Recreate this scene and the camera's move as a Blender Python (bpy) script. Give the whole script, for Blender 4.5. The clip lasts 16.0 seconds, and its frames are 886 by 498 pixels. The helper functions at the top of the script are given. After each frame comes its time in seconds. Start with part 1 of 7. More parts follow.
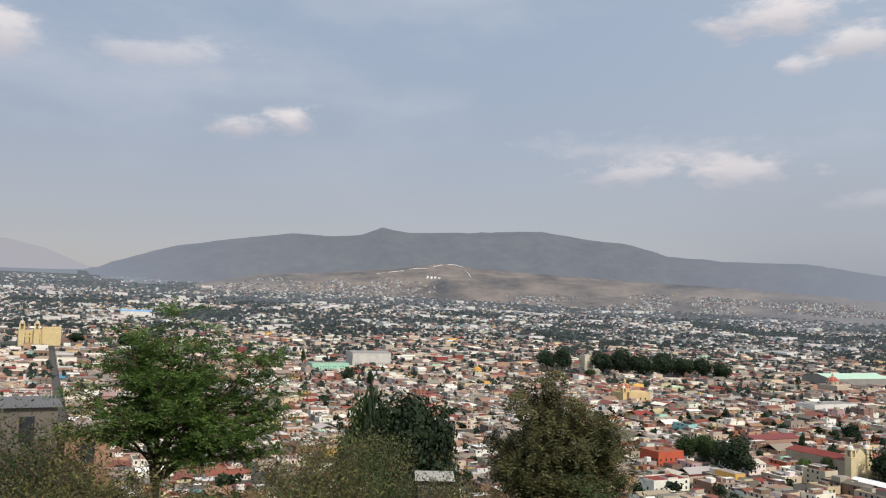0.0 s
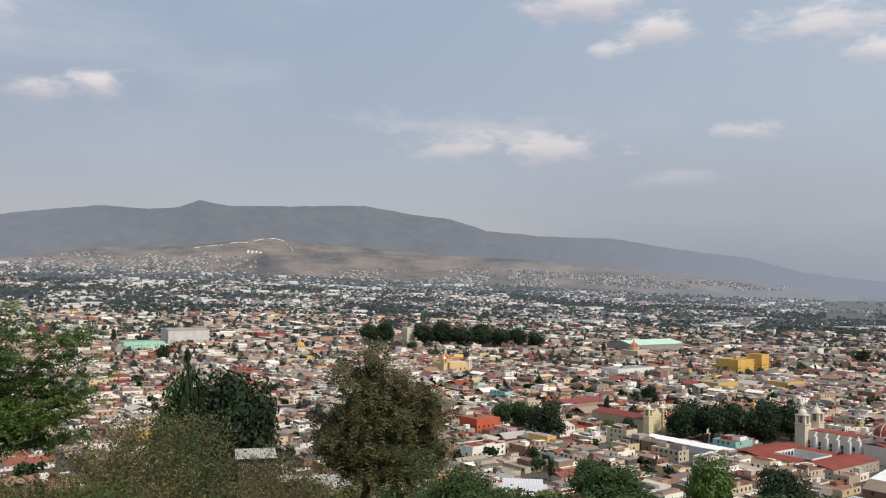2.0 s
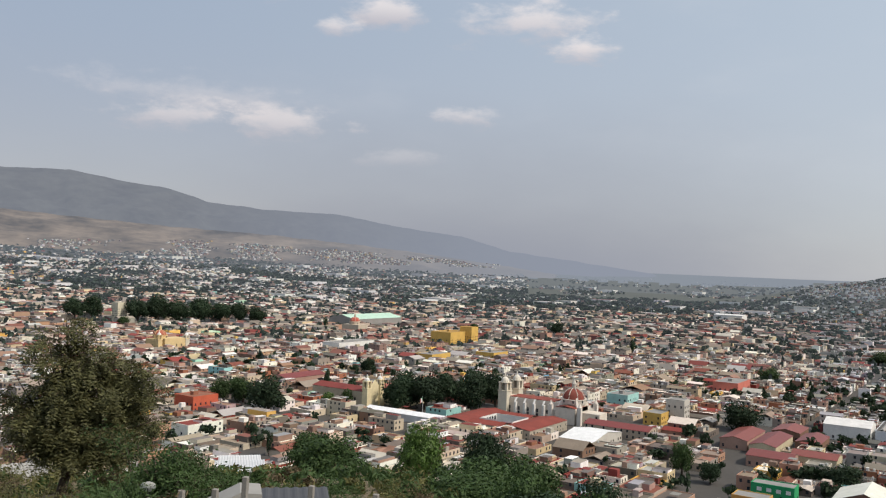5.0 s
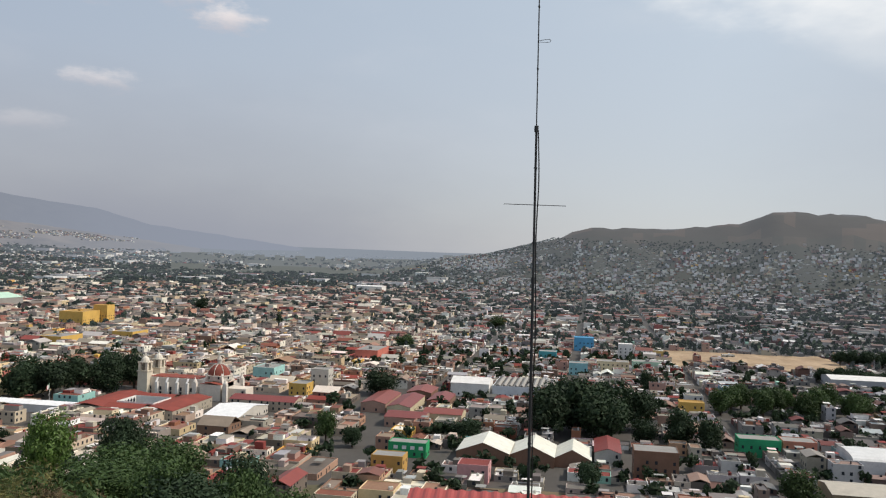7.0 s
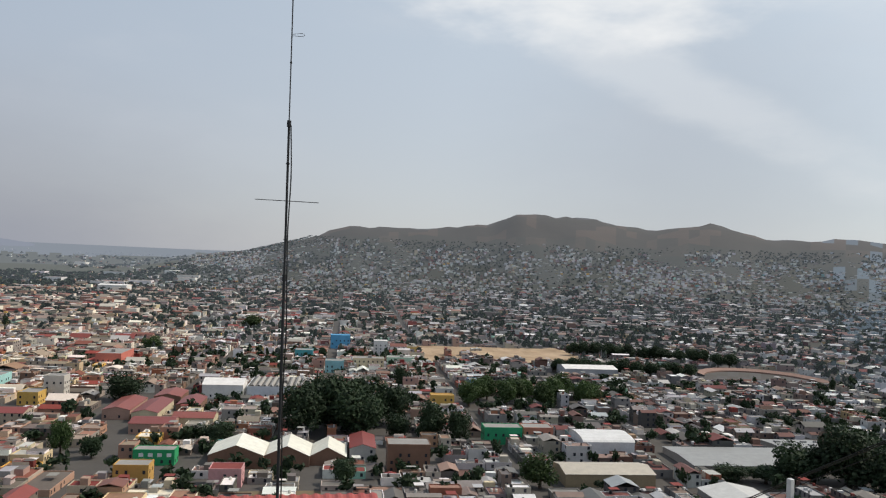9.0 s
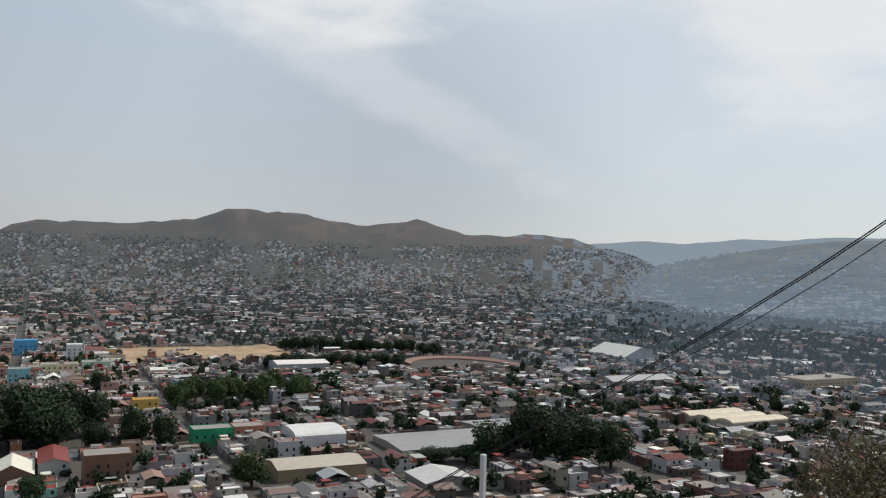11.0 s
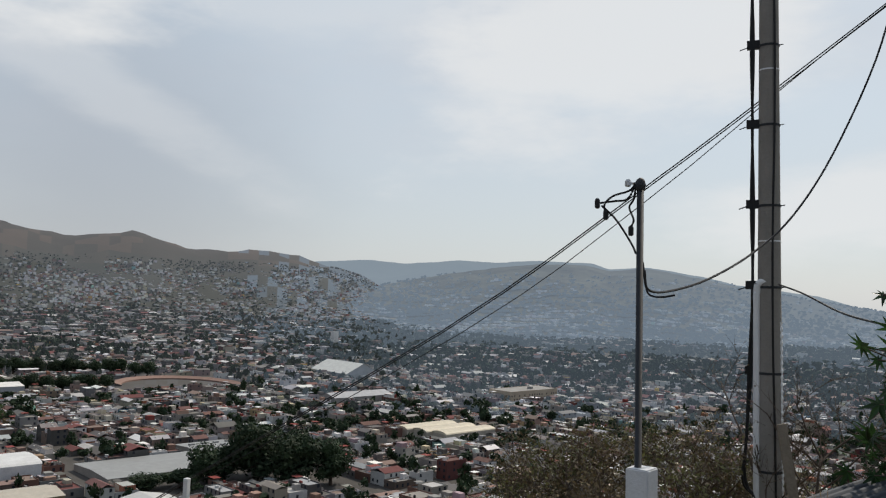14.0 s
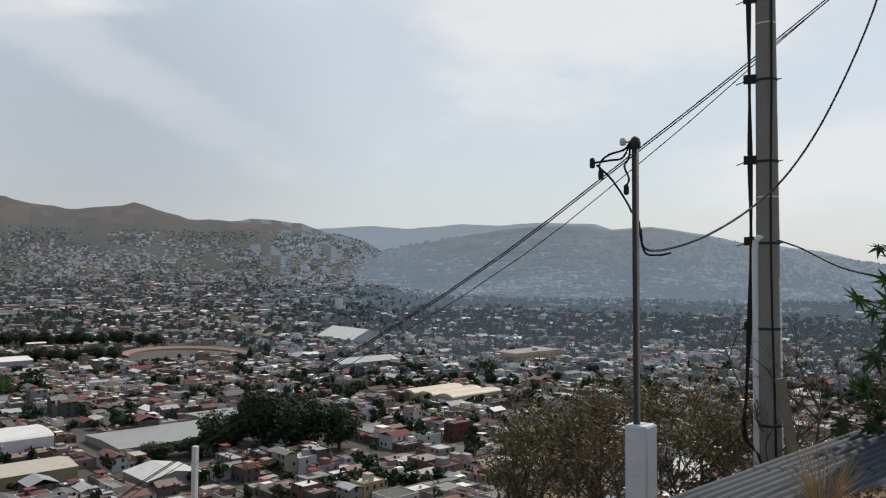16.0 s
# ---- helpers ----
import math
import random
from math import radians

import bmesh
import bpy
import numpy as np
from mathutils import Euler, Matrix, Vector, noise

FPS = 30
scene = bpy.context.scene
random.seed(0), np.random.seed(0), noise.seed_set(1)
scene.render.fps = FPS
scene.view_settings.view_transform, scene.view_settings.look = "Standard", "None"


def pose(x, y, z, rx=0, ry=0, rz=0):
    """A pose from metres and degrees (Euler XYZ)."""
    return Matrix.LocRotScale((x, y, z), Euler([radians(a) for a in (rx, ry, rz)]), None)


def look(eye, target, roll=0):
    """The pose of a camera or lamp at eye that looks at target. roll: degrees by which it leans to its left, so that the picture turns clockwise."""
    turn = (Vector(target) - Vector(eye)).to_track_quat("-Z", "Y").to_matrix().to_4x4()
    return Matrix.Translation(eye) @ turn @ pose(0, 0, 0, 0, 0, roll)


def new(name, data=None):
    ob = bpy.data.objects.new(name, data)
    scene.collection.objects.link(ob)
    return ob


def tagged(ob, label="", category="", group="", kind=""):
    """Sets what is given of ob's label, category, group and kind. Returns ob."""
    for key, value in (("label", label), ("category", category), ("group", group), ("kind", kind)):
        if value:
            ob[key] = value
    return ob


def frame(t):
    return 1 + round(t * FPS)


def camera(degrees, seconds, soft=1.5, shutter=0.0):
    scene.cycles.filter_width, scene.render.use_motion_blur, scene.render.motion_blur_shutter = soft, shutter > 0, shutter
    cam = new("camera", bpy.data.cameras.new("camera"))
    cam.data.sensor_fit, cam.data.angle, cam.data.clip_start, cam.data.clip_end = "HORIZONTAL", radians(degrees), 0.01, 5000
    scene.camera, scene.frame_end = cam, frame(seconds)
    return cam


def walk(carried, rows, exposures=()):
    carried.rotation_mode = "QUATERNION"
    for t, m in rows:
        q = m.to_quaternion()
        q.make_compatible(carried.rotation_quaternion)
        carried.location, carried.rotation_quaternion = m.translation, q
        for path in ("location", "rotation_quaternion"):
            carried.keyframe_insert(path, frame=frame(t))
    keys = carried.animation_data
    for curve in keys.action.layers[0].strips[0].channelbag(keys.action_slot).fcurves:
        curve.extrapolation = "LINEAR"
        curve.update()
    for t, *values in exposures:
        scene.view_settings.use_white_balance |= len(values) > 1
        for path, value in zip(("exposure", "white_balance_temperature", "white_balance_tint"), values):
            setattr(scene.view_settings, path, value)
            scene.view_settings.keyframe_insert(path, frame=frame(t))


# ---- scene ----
cam = camera(55.60, 16.0, soft=1.2)
EYE, TURN = 95.0, -25.5
# seconds, x, y, z from the first eye, yaw, pitch, roll
ROWS = [
    (0, 0.000, 0.000, -0.000, -0.070, 4.035, -1.766),
    (0.5, -0.001, 0.009, -0.007, -3.190, 4.010, -1.495),
    (1, -0.002, 0.042, -0.020, -5.647, 3.826, -1.210),
    (1.5, 0.003, 0.098, -0.024, -8.779, 3.224, -1.047),
    (2, 0.023, 0.147, -0.025, -12.057, 2.572, -1.171),
    (2.5, 0.025, 0.157, -0.028, -14.330, 2.252, -1.237),
    (3, 0.027, 0.130, -0.033, -16.970, 2.127, -1.143),
    (3.5, 0.079, 0.109, -0.036, -20.715, 2.092, -0.793),
    (3.7, 0.089, 0.105, -0.035, -22.590, 2.136, -0.810),
    (5.8, 0.115, 0.115, -0.038, -36.910, 0.448, -2.355),
    (6, 0.117, 0.126, -0.040, -39.361, 0.245, -2.228),
    (6.5, 0.130, 0.144, -0.033, -48.206, 0.203, -1.545),
    (7, 0.166, 0.147, -0.028, -54.479, 0.371, -1.776),
    (7.5, 0.196, 0.162, -0.023, -58.857, 0.564, -2.004),
    (8, 0.227, 0.188, -0.029, -61.912, 0.604, -1.984),
    (8.2, 0.245, 0.174, -0.033, -63.603, 0.598, -2.128),
    (10.3, 0.256, 0.051, -0.045, -83.314, 1.107, -1.127),
    (10.5, 0.248, 0.035, -0.051, -85.274, 1.101, -1.090),
    (11, 0.238, 0.009, -0.055, -90.395, 1.068, -1.527),
    (11.5, 0.227, 0.001, -0.058, -95.205, 1.120, -1.978),
    (12, 0.223, -0.033, -0.061, -99.411, 1.261, -2.031),
    (12.5, 0.223, -0.069, -0.055, -102.275, 1.558, -2.154),
    (13, 0.250, -0.102, -0.056, -105.153, 1.817, -2.315),
    (13.5, 0.219, -0.162, -0.054, -106.991, 2.295, -2.515),
    (14, 0.174, -0.255, -0.048, -108.955, 2.874, -2.424),
    (14.5, 0.166, -0.312, -0.048, -110.853, 2.986, -2.027),
    (15, 0.145, -0.337, -0.053, -111.650, 2.270, -1.515),
    (15.5, 0.141, -0.334, -0.052, -110.856, 1.168, -1.018),
    (16, 0.145, -0.307, -0.052, -108.750, 0.434, -0.978),
]
walk(cam, [(t, pose(0, 0, EYE, 0, 0, TURN) @ pose(x, y, z, 90 + pitch, roll, yaw)) for t, x, y, z, yaw, pitch, roll in ROWS],
     exposures=((0, 0.10), (3.5, 0.08), (7.0, 0.11), (7.5, -0.04), (8.2, 0.03), (10.5, 0.06), (11.1, -0.05), (12.5, -0.08), (14.5, -0.10), (16, -0.04)))

# ---- light ----
SUN_AZ, SUN_EL = 173.0, 48.0


def heading(az, el):
    """The direction at an azimuth, clockwise from +y, and an elevation."""
    a, e = radians(az), radians(el)
    return Vector((math.sin(a) * math.cos(e), math.cos(a) * math.cos(e), math.sin(e)))


sun = new("sun", bpy.data.lights.new("sun", "SUN"))
sun.data.energy, sun.data.angle, sun.data.color = 3.3, radians(0.6), (1.0, 0.90, 0.77)
sun.matrix_world = look(heading(SUN_AZ, SUN_EL) * 100, (0, 0, 0))


class Nodes:
    """Short spelling for a node tree."""

    def __init__(self, tree):
        self.tree = tree
        tree.nodes.clear()

    def add(self, kind, operation="", use_clamp=False, data_type="", blend_type="", interpolation_type="", attribute_name=""):
        node = self.tree.nodes.new(kind)
        if operation:
            node.operation = operation
        if use_clamp:
            node.use_clamp = True
        if data_type:
            node.data_type, node.blend_type = data_type, blend_type
        if interpolation_type:
            node.interpolation_type = interpolation_type
        if attribute_name:
            node.attribute_name = attribute_name
        return node

    def put(self, socket, value):
        if isinstance(value, bpy.types.NodeSocket):
            self.tree.links.new(value, socket)
        else:
            socket.default_value = value

    def math(self, op, a, b=0.0, clamp=False):
        node = self.add("ShaderNodeMath", operation=op, use_clamp=clamp)
        self.put(node.inputs[0], a)
        self.put(node.inputs[1], b)
        return node.outputs[0]

    def dot(self, a, b):
        node = self.add("ShaderNodeVectorMath", operation="DOT_PRODUCT")
        self.put(node.inputs[0], a)
        self.put(node.inputs[1], b)
        return node.outputs["Value"]

    def mix(self, fac, a, b, blend="MIX"):
        node = self.add("ShaderNodeMix", data_type="RGBA", blend_type=blend)
        self.put(node.inputs[0], fac)
        for socket, value in ((node.inputs[6], a), (node.inputs[7], b)):
            self.put(socket, value if isinstance(value, bpy.types.NodeSocket) else (*value[:3], 1.0))
        return node.outputs[2]

    def step(self, x, low, high):
        node = self.add("ShaderNodeMapRange", interpolation_type="SMOOTHSTEP")
        self.put(node.inputs[0], x)
        node.inputs[1].default_value, node.inputs[2].default_value = low, high
        return node.outputs[0]

    def noise(self, vector, scale, detail=4.0, rough=0.55):
        node = self.add("ShaderNodeTexNoise")
        self.put(node.inputs["Vector"], vector)
        node.inputs["Scale"].default_value, node.inputs["Detail"].default_value, node.inputs["Roughness"].default_value = scale, detail, rough
        return node.outputs["Fac"]


def make_sky():
    world = bpy.data.worlds.new("sky")
    scene.world = world
    world.use_nodes = True
    n = Nodes(world.node_tree)
    way = n.add("ShaderNodeTexCoord").outputs["Generated"]
    sky = n.add("ShaderNodeTexSky")
    sky.sky_type, sky.sun_disc, sky.sun_elevation, sky.sun_rotation = "NISHITA", False, radians(SUN_EL), radians(SUN_AZ)
    sky.altitude, sky.air_density, sky.dust_density = 1500, 1.3, 3.0
    clear = n.mix(1.0, sky.outputs[0], (0.075, 0.075, 0.075), "MULTIPLY")
    up = n.dot(way, (0, 0, 1))
    # haze: thick at the horizon, lighter towards the sun
    sunward = n.math("POWER", n.math("MULTIPLY", n.math("ADD", n.dot(way, tuple(heading(SUN_AZ - 8, 12))), 1.0), 0.5, True), 1.32)
    low = n.mix(sunward, (0.425, 0.40, 0.435), (0.74, 0.80, 0.85))
    high = n.mix(sunward, (0.355, 0.428, 0.548), (0.77, 0.85, 0.91))
    haze = n.mix(n.step(up, 0.0, 0.34), low, high)
    base = n.mix(0.72, clear, haze)
    # thin drifting veil
    stretch = n.add("ShaderNodeVectorMath", operation="MULTIPLY")
    n.put(stretch.inputs[0], way)
    stretch.inputs[1].default_value = (1.0, 1.0, 2.6)
    flow = stretch.outputs[0]
    veil = n.math("MULTIPLY", n.step(n.noise(flow, 2.6, 5), 0.42, 0.72), n.step(up, 0.05, 0.25))
    base = n.mix(n.math("MULTIPLY", veil, 0.34), base, (0.66, 0.67, 0.71))
    ragged = n.math("SUBTRACT", n.noise(flow, 14.0, 6, 0.62), 0.5)
    broad = n.math("SUBTRACT", n.noise(flow, 4.0, 5, 0.6), 0.5)
    # dark rain haze over the valley's end
    for az, el, wide, tall, dense in ((60, 1.5, 27, 10, 0.55), (58, 0, 22, 4.5, 0.75), (113, 7, 14, 13, 0.32)):
        toward, across = heading(az, el), heading(az + 90, 0)
        u = n.math("DIVIDE", n.dot(way, tuple(across)), math.sin(radians(wide)))
        w = n.math("DIVIDE", n.dot(way, tuple(across.cross(toward))), math.sin(radians(tall)))
        far = n.math("SQRT", n.math("ADD", n.math("MULTIPLY", u, u), n.math("MULTIPLY", w, w)))
        body = n.math("MULTIPLY", n.step(n.math("ADD", far, n.math("MULTIPLY", broad, 0.5)), 1.25, 0.1), n.step(n.dot(way, tuple(toward)), 0.3, 0.6))
        base = n.mix(n.math("MULTIPLY", body, dense), base, (0.285, 0.305, 0.365))
    # cumulus puffs: azimuth, elevation, half width, half height (degrees), density
    puffs = ((11.2, 11.8, 2.6, 0.95, 0.75), (14.6, 12.3, 2.0, 1.0, 0.8), (6.6, 15.7, 5.0, 1.2, 0.4), (38.6, 9.4, 4.6, 1.2, 0.55), (44.8, 9.4, 4.6, 1.3, 0.6), (40.5, 10.6, 9.0, 1.6, 0.25),
             (47.2, 19.0, 5.2, 1.5, 0.8), (51.8, 17.0, 2.6, 1.1, 0.7), (48.3, 15.8, 1.5, 0.7, 0.65), (-3.0, 15.8, 1.8, 1.8, 0.7), (57.8, 10.3, 2.4, 0.7, 0.55), (61.0, 16.6, 4.4, 1.6, 0.7), (65.3, 14.8, 1.9, 1.1, 0.8), (53.0, 7.4, 3.0, 0.7, 0.2))
    for az, el, wide, tall, dense in puffs:
        toward, across = heading(az, el), heading(az + 90, 0)
        rise = across.cross(toward)
        u = n.math("DIVIDE", n.dot(way, tuple(across)), radians(wide))
        w = n.math("DIVIDE", n.dot(way, tuple(rise)), radians(tall))
        far = n.math("SQRT", n.math("ADD", n.math("MULTIPLY", u, u), n.math("MULTIPLY", w, w)))
        far = n.math("SUBTRACT", far, n.math("MULTIPLY", ragged, 3.2))
        body = n.math("MULTIPLY", n.step(far, 1.15, 0.1), n.step(n.dot(way, tuple(toward)), 0.5, 0.6))
        tone = n.mix(n.step(w, -0.9, 0.6), (0.54, 0.50, 0.53), (0.86, 0.79, 0.77))
        base = n.mix(n.math("MULTIPLY", body, dense), base, tone)
    # broad bright veils on the sunny side
    for az, el, tilt, wide, tall, dense in ((109, 13.2, -26, 15, 2.6, 0.3), (102, 20, -8, 15, 5.6, 0.9), (146, 16.5, 14, 16, 6.5, 0.75), (160, 6.0, 6, 10, 3.4, 0.7), (122, 20, -10, 14, 5.0, 0.3)):
        toward, across = heading(az, el), heading(az + 90, 0)
        rise = across.cross(toward)
        c, s = math.cos(radians(tilt)), math.sin(radians(tilt))
        across, rise = across * c + rise * s, rise * c - across * s
        u = n.math("DIVIDE", n.dot(way, tuple(across)), radians(wide))
        w = n.math("DIVIDE", n.dot(way, tuple(rise)), radians(tall))
        far = n.math("SQRT", n.math("ADD", n.math("MULTIPLY", u, u), n.math("MULTIPLY", w, w)))
        far = n.math("ADD", far, n.math("MULTIPLY", broad, 1.8))
        body = n.math("MULTIPLY", n.step(far, 1.15, 0.45), n.step(n.dot(way, tuple(toward)), 0.5, 0.6))
        base = n.mix(n.math("MULTIPLY", body, dense), base, (0.85, 0.86, 0.865))
    back = n.add("ShaderNodeBackground")
    n.put(back.inputs[0], base)
    back.inputs[1].default_value = 1.0
    n.tree.links.new(back.outputs[0], n.add("ShaderNodeOutputWorld").inputs[0])


make_sky()

# ---- materials ----
def material(name, color, rough=0.85, metal=0.0, grain=0.25, grain_scale=6.0, stain=0.3, stain_scale=0.5, bump=0.3, attribute="", vary=0.0, glow=None, coords="Object", island=0.0, thin=0.0):
    """A surface with two scales of variation, relief, and, where asked, a colour from a mesh attribute."""
    mat = bpy.data.materials.new(name)
    mat.use_nodes = True
    n = Nodes(mat.node_tree)
    where = n.add("ShaderNodeTexCoord").outputs[coords]
    tone = n.add("ShaderNodeAttribute", attribute_name=attribute).outputs["Color"] if attribute else (*color, 1.0)
    if attribute and tuple(color) != (1, 1, 1):
        tone = n.mix(1.0, tone, color, "MULTIPLY")
    fine, coarse = n.noise(where, grain_scale, 5), n.noise(where, stain_scale, 4, 0.65)
    shade = n.math("ADD", n.math("MULTIPLY", n.math("SUBTRACT", fine, 0.5), 2 * grain), n.math("MULTIPLY", n.math("SUBTRACT", coarse, 0.5), 2 * stain))
    if vary:
        shade = n.math("ADD", shade, n.math("MULTIPLY", n.math("SUBTRACT", n.add("ShaderNodeObjectInfo").outputs["Random"], 0.5), vary))
    if island:
        shade = n.math("ADD", shade, n.math("MULTIPLY", n.math("SUBTRACT", n.add("ShaderNodeNewGeometry").outputs["Random Per Island"], 0.5), island))
    factor = n.math("ADD", shade, 1.0)
    gray = n.add("ShaderNodeCombineColor")
    for k in range(3):
        n.put(gray.inputs[k], factor)
    tone = n.mix(1.0, tone, gray.outputs[0], "MULTIPLY")
    shader = n.add("ShaderNodeBsdfPrincipled")
    n.put(shader.inputs["Base Color"], tone)
    shader.inputs["Metallic"].default_value = metal
    n.put(shader.inputs["Roughness"], n.math("ADD", n.math("MULTIPLY", n.math("SUBTRACT", fine, 0.5), 0.2), rough, True))
    shader.inputs["Specular IOR Level"].default_value = 0.3
    if bump:
        node = n.add("ShaderNodeBump")
        node.inputs["Strength"].default_value, node.inputs["Distance"].default_value = bump, 0.02
        n.put(node.inputs["Height"], fine)
        n.put(shader.inputs["Normal"], node.outputs[0])
    out = shader.outputs[0]
    if thin:
        leaf = n.add("ShaderNodeBsdfTranslucent")
        n.put(leaf.inputs[0], tone)
        both = n.add("ShaderNodeMixShader")
        both.inputs[0].default_value = thin
        n.tree.links.new(out, both.inputs[1])
        n.tree.links.new(leaf.outputs[0], both.inputs[2])
        out = both.outputs[0]
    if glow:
        # painted haze: the surface itself emits a share of the air's colour
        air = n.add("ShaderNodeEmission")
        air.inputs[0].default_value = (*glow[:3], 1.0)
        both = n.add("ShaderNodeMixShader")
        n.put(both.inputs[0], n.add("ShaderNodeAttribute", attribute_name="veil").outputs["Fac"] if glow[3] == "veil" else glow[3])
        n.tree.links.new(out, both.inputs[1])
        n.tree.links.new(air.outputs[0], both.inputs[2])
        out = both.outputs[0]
    n.tree.links.new(out, n.add("ShaderNodeOutputMaterial").inputs[0])
    return mat


PLASTER = material("painted plaster", (1, 1, 1), 0.9, 0, 0.18, 1.2, 0.3, 0.12, 0.2, attribute="paint")
ROOFING = material("weathered roofing", (1, 1, 1), 0.85, 0, 0.25, 0.9, 0.4, 0.1, 0.25, attribute="paint")
GLASS = material("dark window glass", (0.03, 0.035, 0.045), 0.15, 0, 0.2, 0.5, 0.2, 0.1, 0.0)
STONE = material("pale carved stone", (1, 1, 1), 0.9, 0, 0.2, 1.5, 0.25, 0.2, 0.4, attribute="paint")
SHEET = material("corrugated roof sheet", (1, 1, 1), 0.45, 0.0, 0.1, 2.0, 0.3, 0.25, 0.1, attribute="paint")
GROUND = material("dry earth and streets", (1, 1, 1), 0.95, 0, 0.25, 0.35, 0.3, 0.03, 0.3, attribute="paint")
LEAVES = material("tree leaves", (0.046, 0.080, 0.025), 0.7, 0, 0.1, 3, 0.25, 0.25, 0.0, vary=0.5, island=0.6, thin=0.25)
LEAVES_DARK = material("dense dark leaves", (0.024, 0.044, 0.020), 0.75, 0, 0.1, 3, 0.25, 0.25, 0.0, vary=0.4, island=0.5, thin=0.2)
LEAVES_BRIGHT = material("bright green leaflets", (0.098, 0.165, 0.040), 0.55, 0, 0.1, 3, 0.3, 0.6, 0.0, island=1.0, thin=0.35)
LEAVES_OLIVE = material("drooping olive leaves", (0.108, 0.108, 0.046), 0.6, 0, 0.1, 3, 0.3, 0.5, 0.0, island=1.0, thin=0.3)
LEAVES_SCRUB = material("yellowed scrub leaves", (0.135, 0.130, 0.046), 0.7, 0, 0.1, 3, 0.35, 0.4, 0.0, island=1.0, thin=0.3)
LEAVES_DRY = material("sparse dry scrub leaves", (0.115, 0.088, 0.048), 0.8, 0, 0.1, 3, 0.3, 0.5, 0.0, island=1.1, thin=0.2)
LEAVES_BIG = material("glossy palmate leaves", (0.022, 0.052, 0.016), 0.35, 0, 0.1, 6, 0.2, 1.0, 0.0, island=0.9, thin=0.4)
BARK = material("grey brown bark", (0.085, 0.065, 0.050), 0.95, 0, 0.35, 18, 0.3, 3, 0.8)
CONCRETE = material("cast concrete", (0.24, 0.225, 0.205), 0.92, 0, 0.14, 30, 0.22, 2.5, 0.4)
WHITEWASH = material("whitewashed concrete", (0.60, 0.61, 0.63), 0.9, 0, 0.10, 40, 0.18, 4, 0.4)
PIPE = material("painted steel pipe", (0.026, 0.028, 0.032), 0.6, 0.0, 0.2, 30, 0.25, 5, 0.1)
CABLE = material("black rubber cable", (0.012, 0.012, 0.013), 0.55, 0, 0.1, 20, 0.1, 3, 0.0)
GALVANIZED = material("weathered galvanized sheet", (0.052, 0.06, 0.072), 0.75, 0.1, 0.25, 12, 0.55, 1.2, 0.15)
DARK_WOOD = material("dark weathered pole wood", (0.020, 0.017, 0.014), 0.9, 0, 0.35, 14, 0.3, 2, 0.8)
PVC = material("white plastic pipe", (0.72, 0.73, 0.74), 0.5, 0, 0.06, 10, 0.12, 3, 0.0)
PLANK = material("grey weathered plank", (0.20, 0.17, 0.135), 0.9, 0, 0.35, 25, 0.3, 3, 0.6)
# haze colours that town and trees emit, one fixed share for each band
HAZE_GLOW = (0.265, 0.298, 0.352)
HAZE_GLOW_EAST = (0.235, 0.298, 0.375)
HAZY_TOWN = [material(f"haze-glow town {k}", (1, 1, 1), 0.9, 0, 0.15, 0.2, 0.2, 0.02, 0.0, attribute="paint", glow=(*HAZE_GLOW, g)) for k, g in enumerate((0.06, 0.11, 0.18, 0.35, 0.85))]
HAZY_TREES = [material(f"haze-glow trees {k}", (0.020, 0.036, 0.018), 0.9, 0, 0.2, 0.2, 0.2, 0.02, 0.0, island=0.8, glow=(*HAZE_GLOW, g)) for k, g in enumerate((0.06, 0.11, 0.18, 0.35, 0.85))]
HAZY_TOWN += [material(f"haze-glow eastern town {k}", (1, 1, 1), 0.9, 0, 0.15, 0.2, 0.2, 0.02, 0.0, attribute="paint", glow=(*HAZE_GLOW_EAST, g)) for k, g in enumerate((0.18, 0.39, 0.55, 0.68, 0.85))]
HAZY_TREES += [material(f"haze-glow eastern trees {k}", (0.020, 0.036, 0.018), 0.9, 0, 0.2, 0.2, 0.2, 0.02, 0.0, island=0.8, glow=(*HAZE_GLOW_EAST, g)) for k, g in enumerate((0.18, 0.39, 0.55, 0.68, 0.85))]
# ranges emit their own haze: a fixed share, or the mesh's veil value
MOUNTAIN = material("far mountain with haze glow", (0.062, 0.064, 0.056), 0.95, 0, 0.5, 0.02, 0.9, 0.005, 0.0, glow=(0.262, 0.288, 0.350, "veil"))
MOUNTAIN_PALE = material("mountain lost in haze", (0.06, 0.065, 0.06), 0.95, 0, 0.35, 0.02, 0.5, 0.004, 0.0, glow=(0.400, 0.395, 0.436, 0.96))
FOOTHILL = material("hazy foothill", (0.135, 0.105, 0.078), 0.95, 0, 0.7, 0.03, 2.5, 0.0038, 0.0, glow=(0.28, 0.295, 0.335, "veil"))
MOUNTAIN_EAST = material("far mountain with blue haze glow", (0.06, 0.07, 0.065), 0.95, 0, 0.4, 0.02, 0.5, 0.004, 0.0, glow=(0.30, 0.37, 0.44, 0.75))
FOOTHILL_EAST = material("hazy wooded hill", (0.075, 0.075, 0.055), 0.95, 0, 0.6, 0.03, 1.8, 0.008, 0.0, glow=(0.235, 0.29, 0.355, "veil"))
LITTER = material("dry leaf litter", (0.17, 0.115, 0.075), 0.95, 0, 0.5, 30, 0.3, 3, 0.6, island=0.9)
STRAW = material("dry straw", (0.36, 0.24, 0.11), 0.8, 0, 0.2, 20, 0.2, 3, 0.0, island=0.4)

